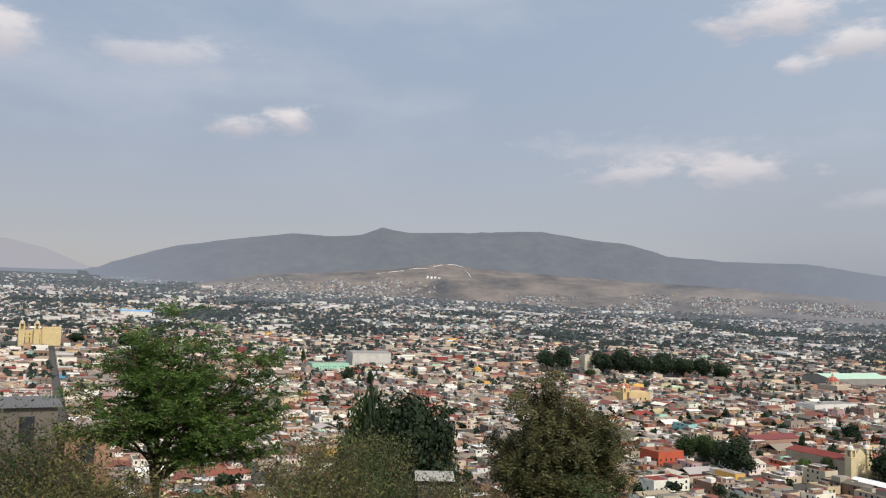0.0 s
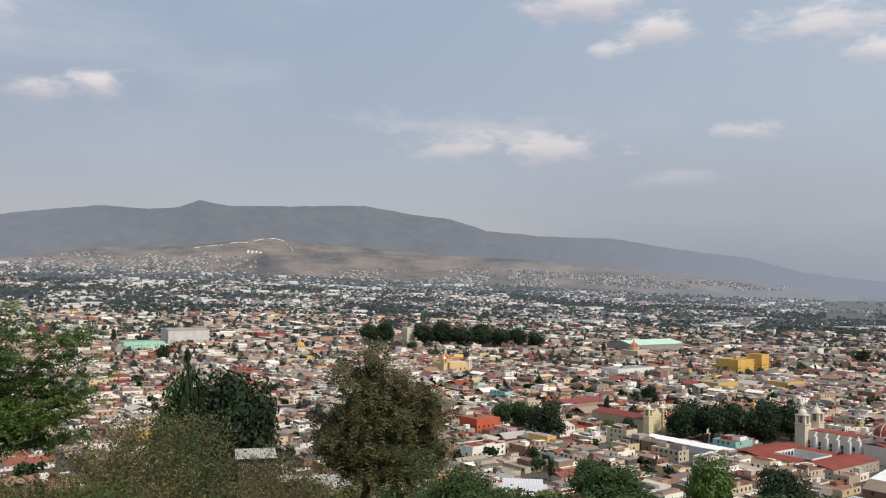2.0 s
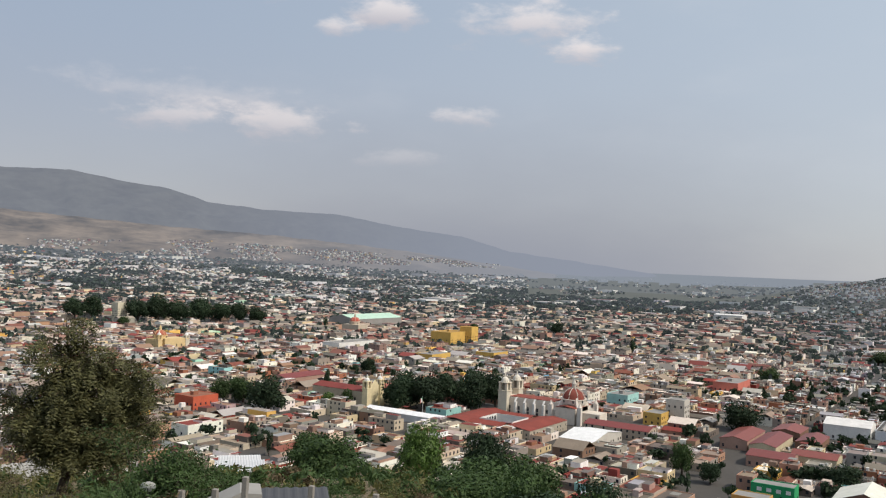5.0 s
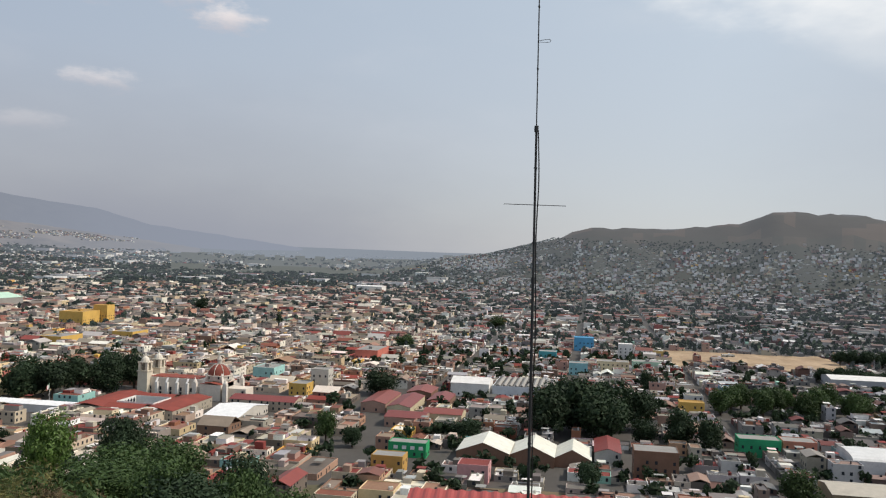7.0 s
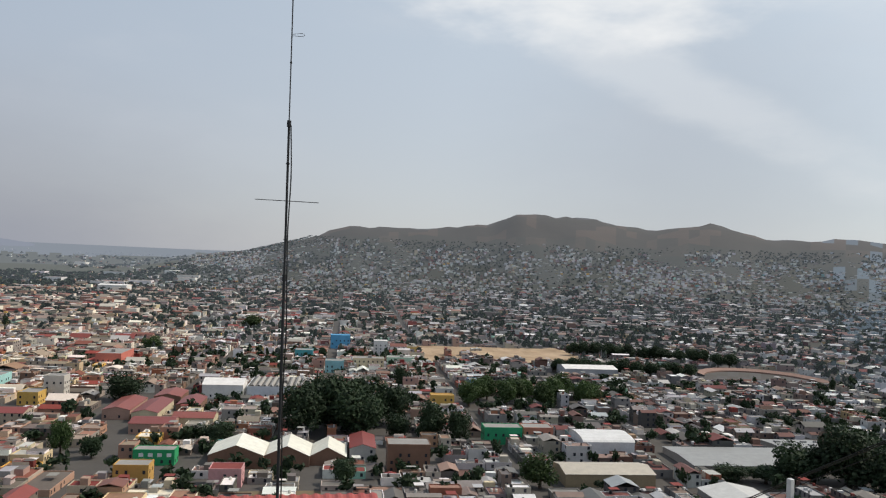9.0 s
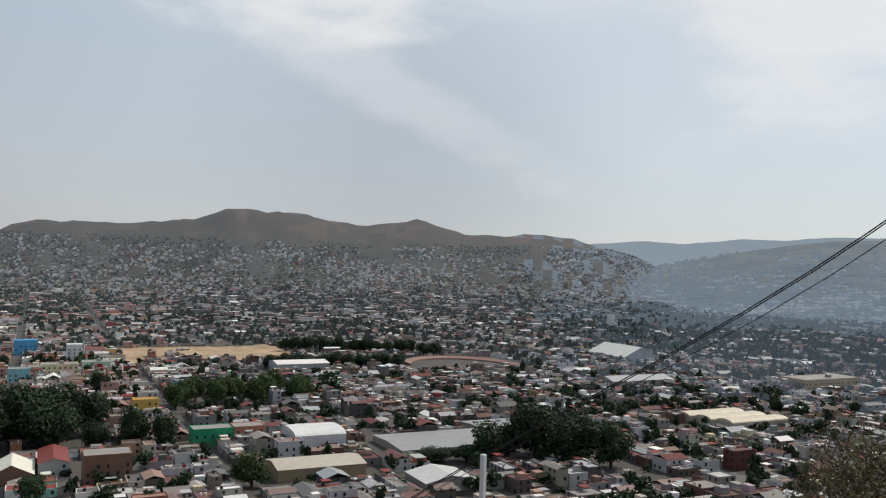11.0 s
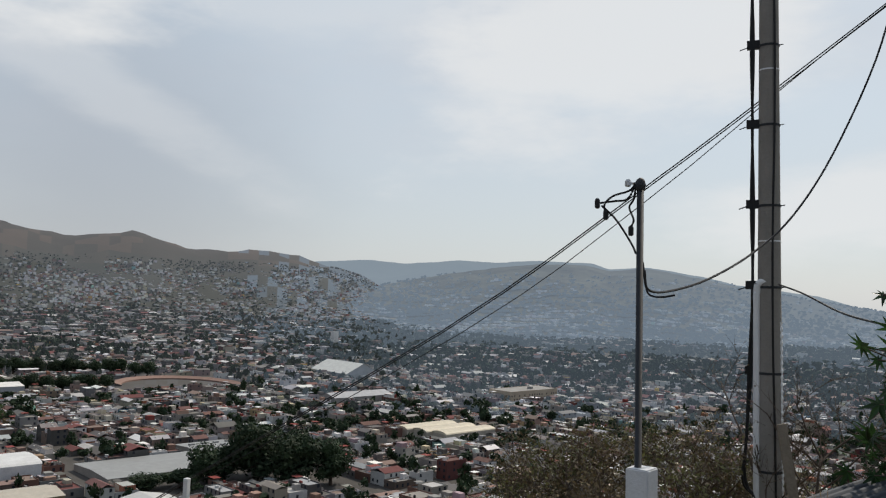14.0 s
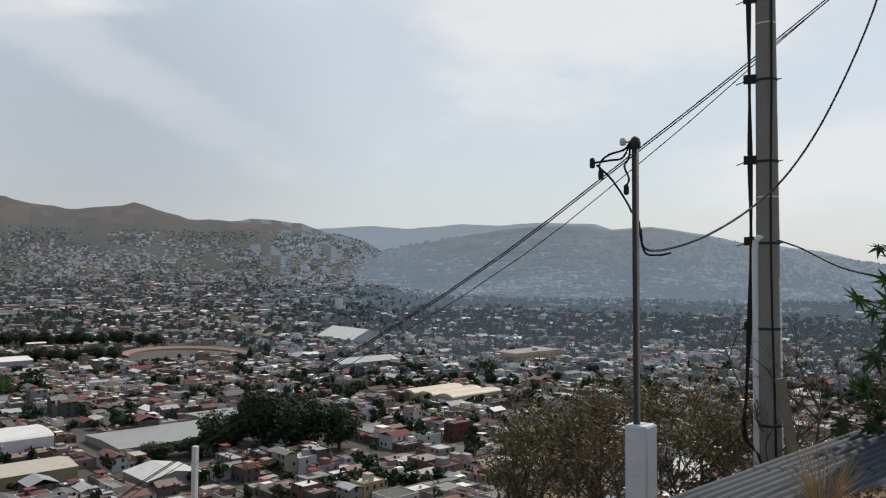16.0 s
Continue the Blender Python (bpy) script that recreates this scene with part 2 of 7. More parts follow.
# ---- builders ----
class Geo:
    """A mesh in the making, with a colour for each face."""

    def __init__(self):
        self.v, self.f, self.c, self.ink = [], [], [], (1, 1, 1)

    def face(self, points):
        k = len(self.v)
        self.v.extend(points)
        self.f.append(tuple(range(k, k + len(points))))
        self.c.append(self.ink)

    def box(self, x0, y0, z0, x1, y1, z1, floor=False):
        k = len(self.v)
        self.v.extend(((x0, y0, z0), (x1, y0, z0), (x1, y1, z0), (x0, y1, z0), (x0, y0, z1), (x1, y0, z1), (x1, y1, z1), (x0, y1, z1)))
        faces = [(4, 5, 6, 7), (0, 1, 5, 4), (1, 2, 6, 5), (2, 3, 7, 6), (3, 0, 4, 7)]
        if floor:
            faces.append((3, 2, 1, 0))
        for face in faces:
            self.f.append(tuple(k + i for i in face))
            self.c.append(self.ink)

    def walls(self, x0, y0, z0, x1, y1, z1, thick, deck):
        """Four walls with a parapet round a sunken roof deck, whose colour is given apart."""
        k, t, zr = len(self.v), thick, z1 - 0.5
        a = ((x0, y0), (x1, y0), (x1, y1), (x0, y1))
        b = ((x0 + t, y0 + t), (x1 - t, y0 + t), (x1 - t, y1 - t), (x0 + t, y1 - t))
        self.v.extend([(*p, z0) for p in a] + [(*p, z1) for p in a] + [(*p, z1) for p in b] + [(*p, zr) for p in b])
        for i in range(4):
            j = (i + 1) % 4
            for quad in ((i, j, 4 + j, 4 + i), (4 + i, 4 + j, 8 + j, 8 + i), (8 + i, 8 + j, 12 + j, 12 + i)):
                self.f.append(tuple(k + q for q in quad))
                self.c.append(self.ink)
        self.f.append((k + 12, k + 13, k + 14, k + 15))
        self.c.append(deck)

    def gable(self, x0, y0, z0, x1, y1, rise, along="x", over=0.3):
        """A pitched roof with thickness, its ridge along an axis."""
        x0, y0, x1, y1 = x0 - over, y0 - over, x1 + over, y1 + over
        t = 0.12
        if along == "x":
            ym = (y0 + y1) / 2
            ends = [[(x, y0, z0), (x, ym, z0 + rise), (x, y1, z0), (x, y1, z0 - t), (x, ym, z0 + rise - t), (x, y0, z0 - t)] for x in (x0, x1)]
        else:
            xm = (x0 + x1) / 2
            ends = [[(x0, y, z0), (xm, y, z0 + rise), (x1, y, z0), (x1, y, z0 - t), (xm, y, z0 + rise - t), (x0, y, z0 - t)] for y in (y0, y1)]
        k = len(self.v)
        self.v.extend(ends[0] + ends[1])
        for i in range(6):
            j = (i + 1) % 6
            self.f.append((k + i, k + j, k + 6 + j, k + 6 + i))
            self.c.append(self.ink)
        for q in (0, 6):
            for face in ((0, 1, 4, 5), (1, 2, 3, 4)):
                self.f.append(tuple(k + q + i for i in face))
                self.c.append(self.ink)

    def lathe(self, cx, cy, rings, n=12, cap=True):
        """Rings of (radius, height) round an upright axis."""
        k = len(self.v)
        for r, z in rings:
            self.v.extend((cx + r * math.cos(2 * math.pi * i / n), cy + r * math.sin(2 * math.pi * i / n), z) for i in range(n))
        for a in range(len(rings) - 1):
            for i in range(n):
                j = (i + 1) % n
                self.f.append((k + a * n + i, k + a * n + j, k + (a + 1) * n + j, k + (a + 1) * n + i))
                self.c.append(self.ink)
        if cap:
            self.f.append(tuple(k + (len(rings) - 1) * n + i for i in range(n)))
            self.c.append(self.ink)

    def tube(self, points, radii, n=6):
        """A round bar along points."""
        points = [Vector(p) for p in points]
        if not isinstance(radii, (list, tuple)):
            radii = [radii] * len(points)
        k = len(self.v)
        for i, p in enumerate(points):
            way = (points[min(i + 1, len(points) - 1)] - points[max(i - 1, 0)]).normalized()
            side = way.cross(Vector((0, 0, 1)) if abs(way.z) < 0.9 else Vector((1, 0, 0))).normalized()
            other = way.cross(side)
            for j in range(n):
                a = 2 * math.pi * j / n
                self.v.append(tuple(p + (side * math.cos(a) + other * math.sin(a)) * radii[i]))
        for i in range(len(points) - 1):
            for j in range(n):
                m = (j + 1) % n
                self.f.append((k + i * n + j, k + i * n + m, k + (i + 1) * n + m, k + (i + 1) * n + j))
                self.c.append(self.ink)
        for ring in (0, len(points) - 1):
            self.f.append(tuple(k + ring * n + j for j in range(n)))
            self.c.append(self.ink)

    def mesh(self, name, mat, smooth_faces=False):
        data = bpy.data.meshes.new(name)
        data.from_pydata(self.v, [], self.f)
        paint(data, self.c)
        data.materials.append(mat)
        if smooth_faces:
            data.polygons.foreach_set("use_smooth", [True] * len(self.f))
        return data


def paint(data, colors):
    counts = np.empty(len(data.polygons), np.int32)
    data.polygons.foreach_get("loop_total", counts)
    each = np.ones((len(colors), 4), np.float32)
    each[:, :3] = colors
    layer = data.color_attributes.new("paint", "FLOAT_COLOR", "CORNER")
    layer.data.foreach_set("color", np.repeat(each, counts, axis=0).ravel())


def part(name, geo, mat, parent, label="", smooth_faces=False):
    """Links a mesh as a part of a thing."""
    data = geo.mesh(name, mat, smooth_faces) if isinstance(geo, Geo) else geo
    ob = new(name, data)
    ob.parent = parent
    return tagged(ob, label)


def thing(name, at, label, category, group="", turn=0.0, slant=(0.0, 0.0)):
    """A thing's Empty at its base; slant: how far it leans along x and y for each metre up."""
    ob = new(name)
    lean = Vector((0, 0, 1)).rotation_difference(Vector((*slant, 1))).to_matrix().to_4x4()
    ob.matrix_basis = pose(*at) @ lean @ pose(0, 0, 0, 0, 0, turn)
    return tagged(ob, label, category, group)


def quads(name, corners, mat, colors=None):
    """A mesh of separate quads from an array (n, 4, 3)."""
    data = bpy.data.meshes.new(name)
    count = len(corners)
    data.vertices.add(count * 4)
    data.vertices.foreach_set("co", np.asarray(corners, np.float32).ravel())
    data.loops.add(count * 4)
    data.loops.foreach_set("vertex_index", np.arange(count * 4, dtype=np.int32))
    data.polygons.add(count)
    data.polygons.foreach_set("loop_start", np.arange(0, count * 4, 4, dtype=np.int32))
    data.update(calc_edges=True)
    if colors is not None:
        paint(data, colors)
    data.materials.append(mat)
    return data


def leaf_cloud(rng, count, lumps, size, leaf, flat=1.0):
    """Leaf quads on the surfaces of several lumps within an ellipsoid of half axes size, its foot at z = 0."""
    size = np.array(size)
    centre = rng.normal(size=(lumps, 3))
    centre /= np.linalg.norm(centre, axis=1)[:, None]
    centre *= rng.uniform(0.25, 0.72, (lumps, 1))
    centre[0] = 0
    radius = rng.uniform(0.30, 0.50, lumps)
    which = rng.integers(0, lumps, count)
    way = rng.normal(size=(count, 3))
    way /= np.linalg.norm(way, axis=1)[:, None]
    p = centre[which] + way * (radius[which] * rng.uniform(0.6, 1.08, count))[:, None]
    p = p * size + [0, 0, size[2] * 0.95]
    n = way + rng.normal(0, 0.42, (count, 3))
    n /= np.linalg.norm(n, axis=1)[:, None]
    u = np.cross(n, rng.normal(size=(count, 3)))
    u /= np.linalg.norm(u, axis=1)[:, None]
    w = np.cross(n, u) * flat
    s = (leaf * rng.uniform(0.6, 1.4, count))[:, None]
    return np.stack([p - u * s, p - w * s * 0.6, p + u * s, p + w * s * 0.6], axis=1)


def rot(angle):
    c, s = math.cos(angle), math.sin(angle)
    return np.array([[c, s, 0], [-s, c, 0], [0, 0, 1]])

# ---- ground and mountains ----
def smooth(u):
    u = np.clip(u, 0, 1)
    return u * u * (3 - 2 * u)


def azimuth(x, y):
    """Degrees clockwise from +y."""
    return np.degrees(np.arctan2(x, y))


# skyline of the town hill and level of the valley's far end, in degrees above the eye, by azimuth
HILL = ((76, -0.6), (83, 0.1), (86.5, 1.0), (90, 2.1), (95, 2.05), (99.5, 2.5), (101, 3.2), (101.3, 3.34), (101.7, 3.2), (102.2, 3.38), (102.8, 3.24), (103.4, 3.34), (104, 3.22), (105, 3.25), (110.3, 2.4), (114.4, 2.95), (117.3, 2.15), (120, 2.0), (123, 2.2), (126, 1.5), (129, 0.8), (134, -1.2))
VALLEY = ((-40, 1.3), (0, 1.25), (22, 1.2), (38, 0.8), (50, 0.2), (65, -0.2), (80, -0.3), (120, -0.3), (135, -0.5), (150, -0.6), (170, -0.5), (220, 1.0))


def height(x, y):
    """The ground's height."""
    x, y = np.asarray(x, float), np.asarray(y, float)
    r, az = np.hypot(x, y), azimuth(x, y)
    az = np.where(az < -90, az + 360, az)
    west = np.interp(r, (0, 4, 10, 30, 80, 120, 150, 220, 300, 360), (93.4, 93, 91.5, 86.0, 75, 63, 54, 25, 3, 0))
    east = np.interp(r, (0, 4, 10, 30, 80, 150, 230, 300, 360), (93.4, 92.6, 90.3, 82, 65, 41, 17, 2, 0))
    z = west + (east - west) * smooth((az - 52) / 18)
    far = 95 + 4000 * np.tan(np.radians(np.interp(az, *zip(*VALLEY))))
    z = z + far * np.clip((r - 900) / 3100, 0, 1.25) ** 1.6
    top = 95 + 3000 * np.tan(np.radians(np.interp(az, *zip(*HILL))))
    up = smooth((r - 1700) / 1300) * smooth((4300 - r) / 1000)
    z = z + np.maximum(top - z, 0) * up * smooth((az - 74) / 8) * smooth((136 - az) / 8)
    z = z + 1.2 * np.exp(-((x - 1) ** 2 + (y - 68) ** 2) / 220)
    z = z + 0.6 * np.exp(-((x - 35) ** 2 + (y - 71) ** 2) / 130)
    back = smooth((az - 185) / 30) * smooth((290 - np.where(az < 0, az + 360, az)) / 30)
    return z + back * 0.35 * np.minimum(r, 400)


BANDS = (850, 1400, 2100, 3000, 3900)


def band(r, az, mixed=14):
    """Which share of emitted haze a place gets, 0 to 5 by distance; 6 to 10 in the hazier east."""
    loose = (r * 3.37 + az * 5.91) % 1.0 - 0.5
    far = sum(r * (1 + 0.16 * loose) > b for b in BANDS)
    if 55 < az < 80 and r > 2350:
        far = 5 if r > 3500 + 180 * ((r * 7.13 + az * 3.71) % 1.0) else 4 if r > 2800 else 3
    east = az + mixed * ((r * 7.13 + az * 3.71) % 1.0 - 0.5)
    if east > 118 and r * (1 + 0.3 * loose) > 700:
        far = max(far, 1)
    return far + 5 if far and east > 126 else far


def make_ground():
    rings = np.concatenate([[0.0, 1.0, 2.0], np.geomspace(3, 4920, 140)])
    count = 540
    angle = np.radians(np.arange(count) * 360 / count)
    R, A = np.meshgrid(rings, angle, indexing="ij")
    X, Y = R * np.sin(A), R * np.cos(A)
    Z = height(X, Y)
    rough = np.array([[noise.fractal((x / 90, y / 90, 3.0), 1.0, 2.0, 5) for x, y in zip(xs, ys)] for xs, ys in zip(X, Y)])
    az = np.degrees(A)
    on_hill = smooth((R - 1800) / 500) * smooth((az - 80) / 8) * smooth((134 - az) / 6)
    Z = Z + rough * (1.2 * smooth((R - 6) / 60) * smooth((340 - R) / 100) + 14 * on_hill * smooth((3400 - R) / 300))
    verts = np.stack([X, Y, Z], -1).reshape(-1, 3)
    k = np.arange(len(rings) - 1)[:, None] * count + np.arange(count)[None, :]
    j = np.arange(len(rings) - 1)[:, None] * count + (np.arange(count)[None, :] + 1) % count
    faces = np.stack([k, j, j + count, k + count], -1).reshape(-1, 4)
    data = bpy.data.meshes.new("ground")
    data.from_pydata(verts.tolist(), [], faces[:, ::-1].tolist())
    r, a, t = R[:-1].ravel(), az[:-1].ravel(), rough[:-1].ravel()
    color = np.tile([0.078, 0.072, 0.066], (len(r), 1))
    color[r < 335] = (0.105, 0.095, 0.055)
    color[(r < 335) & (t > 0.15)] = (0.16, 0.125, 0.075)
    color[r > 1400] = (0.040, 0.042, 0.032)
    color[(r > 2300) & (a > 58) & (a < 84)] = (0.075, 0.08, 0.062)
    high = on_hill[:-1].ravel() * smooth((Z[:-1].ravel() - 95) / 90)
    color = color * (1 - high[:, None]) + high[:, None] * np.where(t[:, None] > 0.1, [0.074, 0.055, 0.041], [0.046, 0.039, 0.030])
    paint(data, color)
    # beyond the near band the ground emits painted haze as well
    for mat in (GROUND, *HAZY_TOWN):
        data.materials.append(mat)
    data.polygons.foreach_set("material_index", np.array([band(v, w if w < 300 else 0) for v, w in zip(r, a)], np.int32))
    data.polygons.foreach_set("use_smooth", [True] * len(faces))
    tagged(new("ground", data), "hillside of dry scrub falling to a flat town valley", "ground", kind="structure")


make_ground()


def ridge(name, label, profile, crest, deep, mat, seed, folds=0.22, veil=((0, 0.6),)):
    """A mountain range along a line of azimuths, its crest at a distance, spurs and gullies towards the eye."""
    azs, rows = np.linspace(profile[0][0], profile[-1][0], 420), 46
    verts, faces = [], []
    for az in azs:
        el = np.interp(az, *zip(*profile))
        el += 0.05 * noise.fractal((az * 0.9, seed, 0), 1.0, 2.0, 4)
        top = 95 + crest * math.tan(radians(el))
        for i in range(rows):
            u = i / (rows - 1)
            r = crest - deep * (1 - u)
            x, y = r * math.sin(radians(az)), r * math.cos(radians(az))
            fold = noise.ridged_multi_fractal((x / 420, y / 420, seed), 1.0, 2.1, 5, 0.9, 2.0) - 1.0
            lift = u ** 1.15 + folds * fold * u * (1 - u) * 1.6
            ground = float(height(x, y)) - 12
            verts.append((x, y, ground + (top - ground) * max(lift, 0.0)))
    for a in range(len(azs) - 1):
        for i in range(rows - 1):
            faces.append((a * rows + i, a * rows + i + 1, (a + 1) * rows + i + 1, (a + 1) * rows + i))
    data = bpy.data.meshes.new(name)
    data.from_pydata(verts, [], faces)
    # veil: painted share of haze emission, changing with azimuth
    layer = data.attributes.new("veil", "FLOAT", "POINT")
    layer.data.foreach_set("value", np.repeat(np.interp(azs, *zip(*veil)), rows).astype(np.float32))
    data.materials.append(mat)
    data.polygons.foreach_set("use_smooth", [True] * len(faces))
    tagged(new(name, data), label, "mountain", kind="structure")
    return azs, np.array(verts).reshape(len(azs), rows, 3)


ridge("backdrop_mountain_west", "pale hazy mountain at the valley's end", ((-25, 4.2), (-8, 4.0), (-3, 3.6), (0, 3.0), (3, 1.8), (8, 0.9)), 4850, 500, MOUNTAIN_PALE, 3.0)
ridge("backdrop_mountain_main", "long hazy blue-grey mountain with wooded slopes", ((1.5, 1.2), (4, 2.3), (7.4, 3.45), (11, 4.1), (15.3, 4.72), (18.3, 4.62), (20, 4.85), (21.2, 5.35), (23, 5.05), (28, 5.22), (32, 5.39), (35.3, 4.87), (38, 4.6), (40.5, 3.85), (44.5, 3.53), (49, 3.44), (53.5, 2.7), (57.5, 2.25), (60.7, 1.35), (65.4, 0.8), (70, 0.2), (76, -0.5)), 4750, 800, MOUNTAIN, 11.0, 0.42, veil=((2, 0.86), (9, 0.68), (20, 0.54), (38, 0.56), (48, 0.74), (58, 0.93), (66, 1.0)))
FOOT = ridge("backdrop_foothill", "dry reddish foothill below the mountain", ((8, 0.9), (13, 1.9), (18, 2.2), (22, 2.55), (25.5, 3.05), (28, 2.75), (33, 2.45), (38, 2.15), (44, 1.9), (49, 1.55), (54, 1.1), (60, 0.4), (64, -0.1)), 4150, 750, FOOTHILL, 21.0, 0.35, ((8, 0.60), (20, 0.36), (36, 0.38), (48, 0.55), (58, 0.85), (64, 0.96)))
ridge("backdrop_mountain_east", "far wooded mountain range under painted blue haze", ((117, 0.4), (122, 1.2), (126, 1.65), (129.2, 1.91), (132, 1.77), (135.6, 2.15), (138, 2.08), (140.7, 2.32), (144.5, 2.27), (145.6, 1.92), (148.2, 2.13), (151.8, 1.6), (153.5, 1.2), (158.5, 0.66), (162, -0.3), (175, 0.2), (195, 1.5)), 4800, 700, MOUNTAIN_EAST, 31.0)
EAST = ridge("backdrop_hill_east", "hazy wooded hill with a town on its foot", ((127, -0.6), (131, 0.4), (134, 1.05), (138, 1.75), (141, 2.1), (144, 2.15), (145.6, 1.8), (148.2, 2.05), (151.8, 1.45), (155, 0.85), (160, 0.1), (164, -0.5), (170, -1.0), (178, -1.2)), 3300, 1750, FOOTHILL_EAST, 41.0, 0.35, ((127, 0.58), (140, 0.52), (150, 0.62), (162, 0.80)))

# ---- landmarks of the town ----
KEEP_OUT = []
UNIT_WINDOW = {}


def window_mesh(w, h):
    """A dark pane in a raised surround, facing -y."""
    key = (round(w, 1), round(h, 1))
    if key not in UNIT_WINDOW:
        g = Geo()
        g.box(-w / 2, -0.05, 0, w / 2, 0.05, h, True)
        UNIT_WINDOW[key] = g.mesh("window", GLASS)
    return UNIT_WINDOW[key]


def set_windows(parent, x0, y0, x1, y1, storeys, rng, pitch=3.2, w=1.1, h=1.5, skip=0.25, sides="snew"):
    """Windows in rows on the sides of a box about the parent."""
    for side in sides:
        run = x1 - x0 if side in "sn" else y1 - y0
        count = max(1, int(run / pitch))
        for floor_no in range(storeys):
            for k in range(count):
                if rng.random() < skip:
                    continue
                s = (k + 0.5) / count
                x, y, turn = {"s": (x0 + run * s, y0, 0), "n": (x0 + run * s, y1, 180), "w": (x0, y0 + run * s, -90), "e": (x1, y0 + run * s, 90)}[side]
                ob = part("window", window_mesh(w, h), GLASS, parent)
                ob.matrix_basis = pose(x, y, 1.0 + 3.2 * floor_no, 0, 0, turn)


def corrugate(geo, x0, y0, z0, x1, y1, z1, along, ribs, fold=0.06):
    """A sloping folded sheet, low at the start and high at the end of its slope."""
    k, n = len(geo.v), 4 * ribs + 1
    for i in range(n):
        s, up = i / (n - 1), (0.0, 0.0, fold, fold)[i % 4]
        if along == "x":
            geo.v.extend(((x0, y0 + (y1 - y0) * s, z0 + up), (x1, y0 + (y1 - y0) * s, z1 + up)))
        else:
            geo.v.extend(((x0 + (x1 - x0) * s, y0, z0 + up), (x0 + (x1 - x0) * s, y1, z1 + up)))
    for i in range(n - 1):
        geo.f.append((k + 2 * i, k + 2 * i + 1, k + 2 * i + 3, k + 2 * i + 2))
        geo.c.append(geo.ink)


def building(name, label, category, x, y, w, d, h, wall, roof, cover, rng_seed=1, storeys=1, rise=3.0, windows=True, pitch=3.4):
    """A town building about (x, y): walls, its roof by kind, windows."""
    rng = random.Random(rng_seed)
    ob = thing(name, (x, y, float(height(x, y))), label, category)
    KEEP_OUT.append((x, y, w / 2 + 1.5, d / 2 + 1.5))
    g = Geo()
    g.ink = wall
    if roof == "flat":
        g.walls(-w / 2, -d / 2, -1, w / 2, d / 2, h, 0.3, wall)
        shell = part("wall", g, PLASTER, ob)
        top = Geo()
        top.ink = cover
        top.box(-w / 2 + 0.3, -d / 2 + 0.3, h - 0.45, w / 2 - 0.3, d / 2 - 0.3, h - 0.3)
        if w * d > 300:
            top.box(-w * 0.2, -d * 0.1, h - 0.4, -w * 0.2 + 4, -d * 0.1 + 3, h + 1.8)
        part("roof", top, ROOFING, ob)
    else:
        g.box(-w / 2, -d / 2, -1, w / 2, d / 2, h)
        if roof in ("gable_x", "gable_y"):
            if roof == "gable_x":
                for e in (-w / 2, w / 2):
                    g.face([(e, -d / 2, h), (e, d / 2, h), (e, 0, h + rise * 0.96)])
            else:
                for e in (-d / 2, d / 2):
                    g.face([(-w / 2, e, h), (w / 2, e, h), (0, e, h + rise * 0.96)])
        shell = part("wall", g, PLASTER, ob)
        top = Geo()
        top.ink = cover
        if roof == "vault":
            n = 8
            prev = None
            for i in range(n + 1):
                a = math.pi * i / n
                p = (-w / 2 * math.cos(a), h + rise * math.sin(a))
                if prev:
                    top.face([(prev[0], -d / 2 - 0.3, prev[1]), (p[0], -d / 2 - 0.3, p[1]), (p[0], d / 2 + 0.3, p[1]), (prev[0], d / 2 + 0.3, prev[1])])
                prev = p
            for e in (-d / 2, d / 2):
                top.face([(-w / 2 * math.cos(math.pi * i / n), e, h + rise * math.sin(math.pi * i / n)) for i in range(n + 1)])
        elif roof == "hip":
            a, b = min(w, d) / 2 * 0.9, 0.5
            c = [(-w / 2 - b, -d / 2 - b, h), (w / 2 + b, -d / 2 - b, h), (w / 2 + b, d / 2 + b, h), (-w / 2 - b, d / 2 + b, h)]
            i = [(-w / 2 + a, -d / 2 + a, h + rise), (w / 2 - a, -d / 2 + a, h + rise), (w / 2 - a, d / 2 - a, h + rise), (-w / 2 + a, d / 2 - a, h + rise)]
            for k in range(4):
                m = (k + 1) % 4
                top.face([c[k], c[m], i[m], i[k]])
            top.face(i)
        elif roof == "shed":
            corrugate(top, -w / 2 - 0.4, -d / 2 - 0.4, h + 0.1, w / 2 + 0.4, d / 2 + 0.4, h + rise, "x", max(4, int(d / 1.2)))
        else:
            top.gable(-w / 2, -d / 2, h, w / 2, d / 2, rise, roof[-1])
        part("roof", top, SHEET if roof != "hip" else ROOFING, ob)
    if windows:
        set_windows(shell, -w / 2, -d / 2, w / 2, d / 2, storeys, rng, pitch)
    return ob


WHITE, CREAM, YELLOW, OCHRE = (0.70, 0.68, 0.65), (0.52, 0.45, 0.31), (0.60, 0.38, 0.105), (0.40, 0.24, 0.07)
PINK, BRICK, TERRA, RED = (0.36, 0.23, 0.18), (0.20, 0.115, 0.08), (0.27, 0.115, 0.07), (0.20, 0.045, 0.038)
GREY, DARK, MINT, TEAL, BLUE, GREEN = (0.27, 0.26, 0.245), (0.10, 0.095, 0.09), (0.36, 0.62, 0.48), (0.22, 0.45, 0.45), (0.10, 0.33, 0.55), (0.03, 0.28, 0.13)
TIN, TAN = (0.36, 0.365, 0.375), (0.52, 0.47, 0.38)


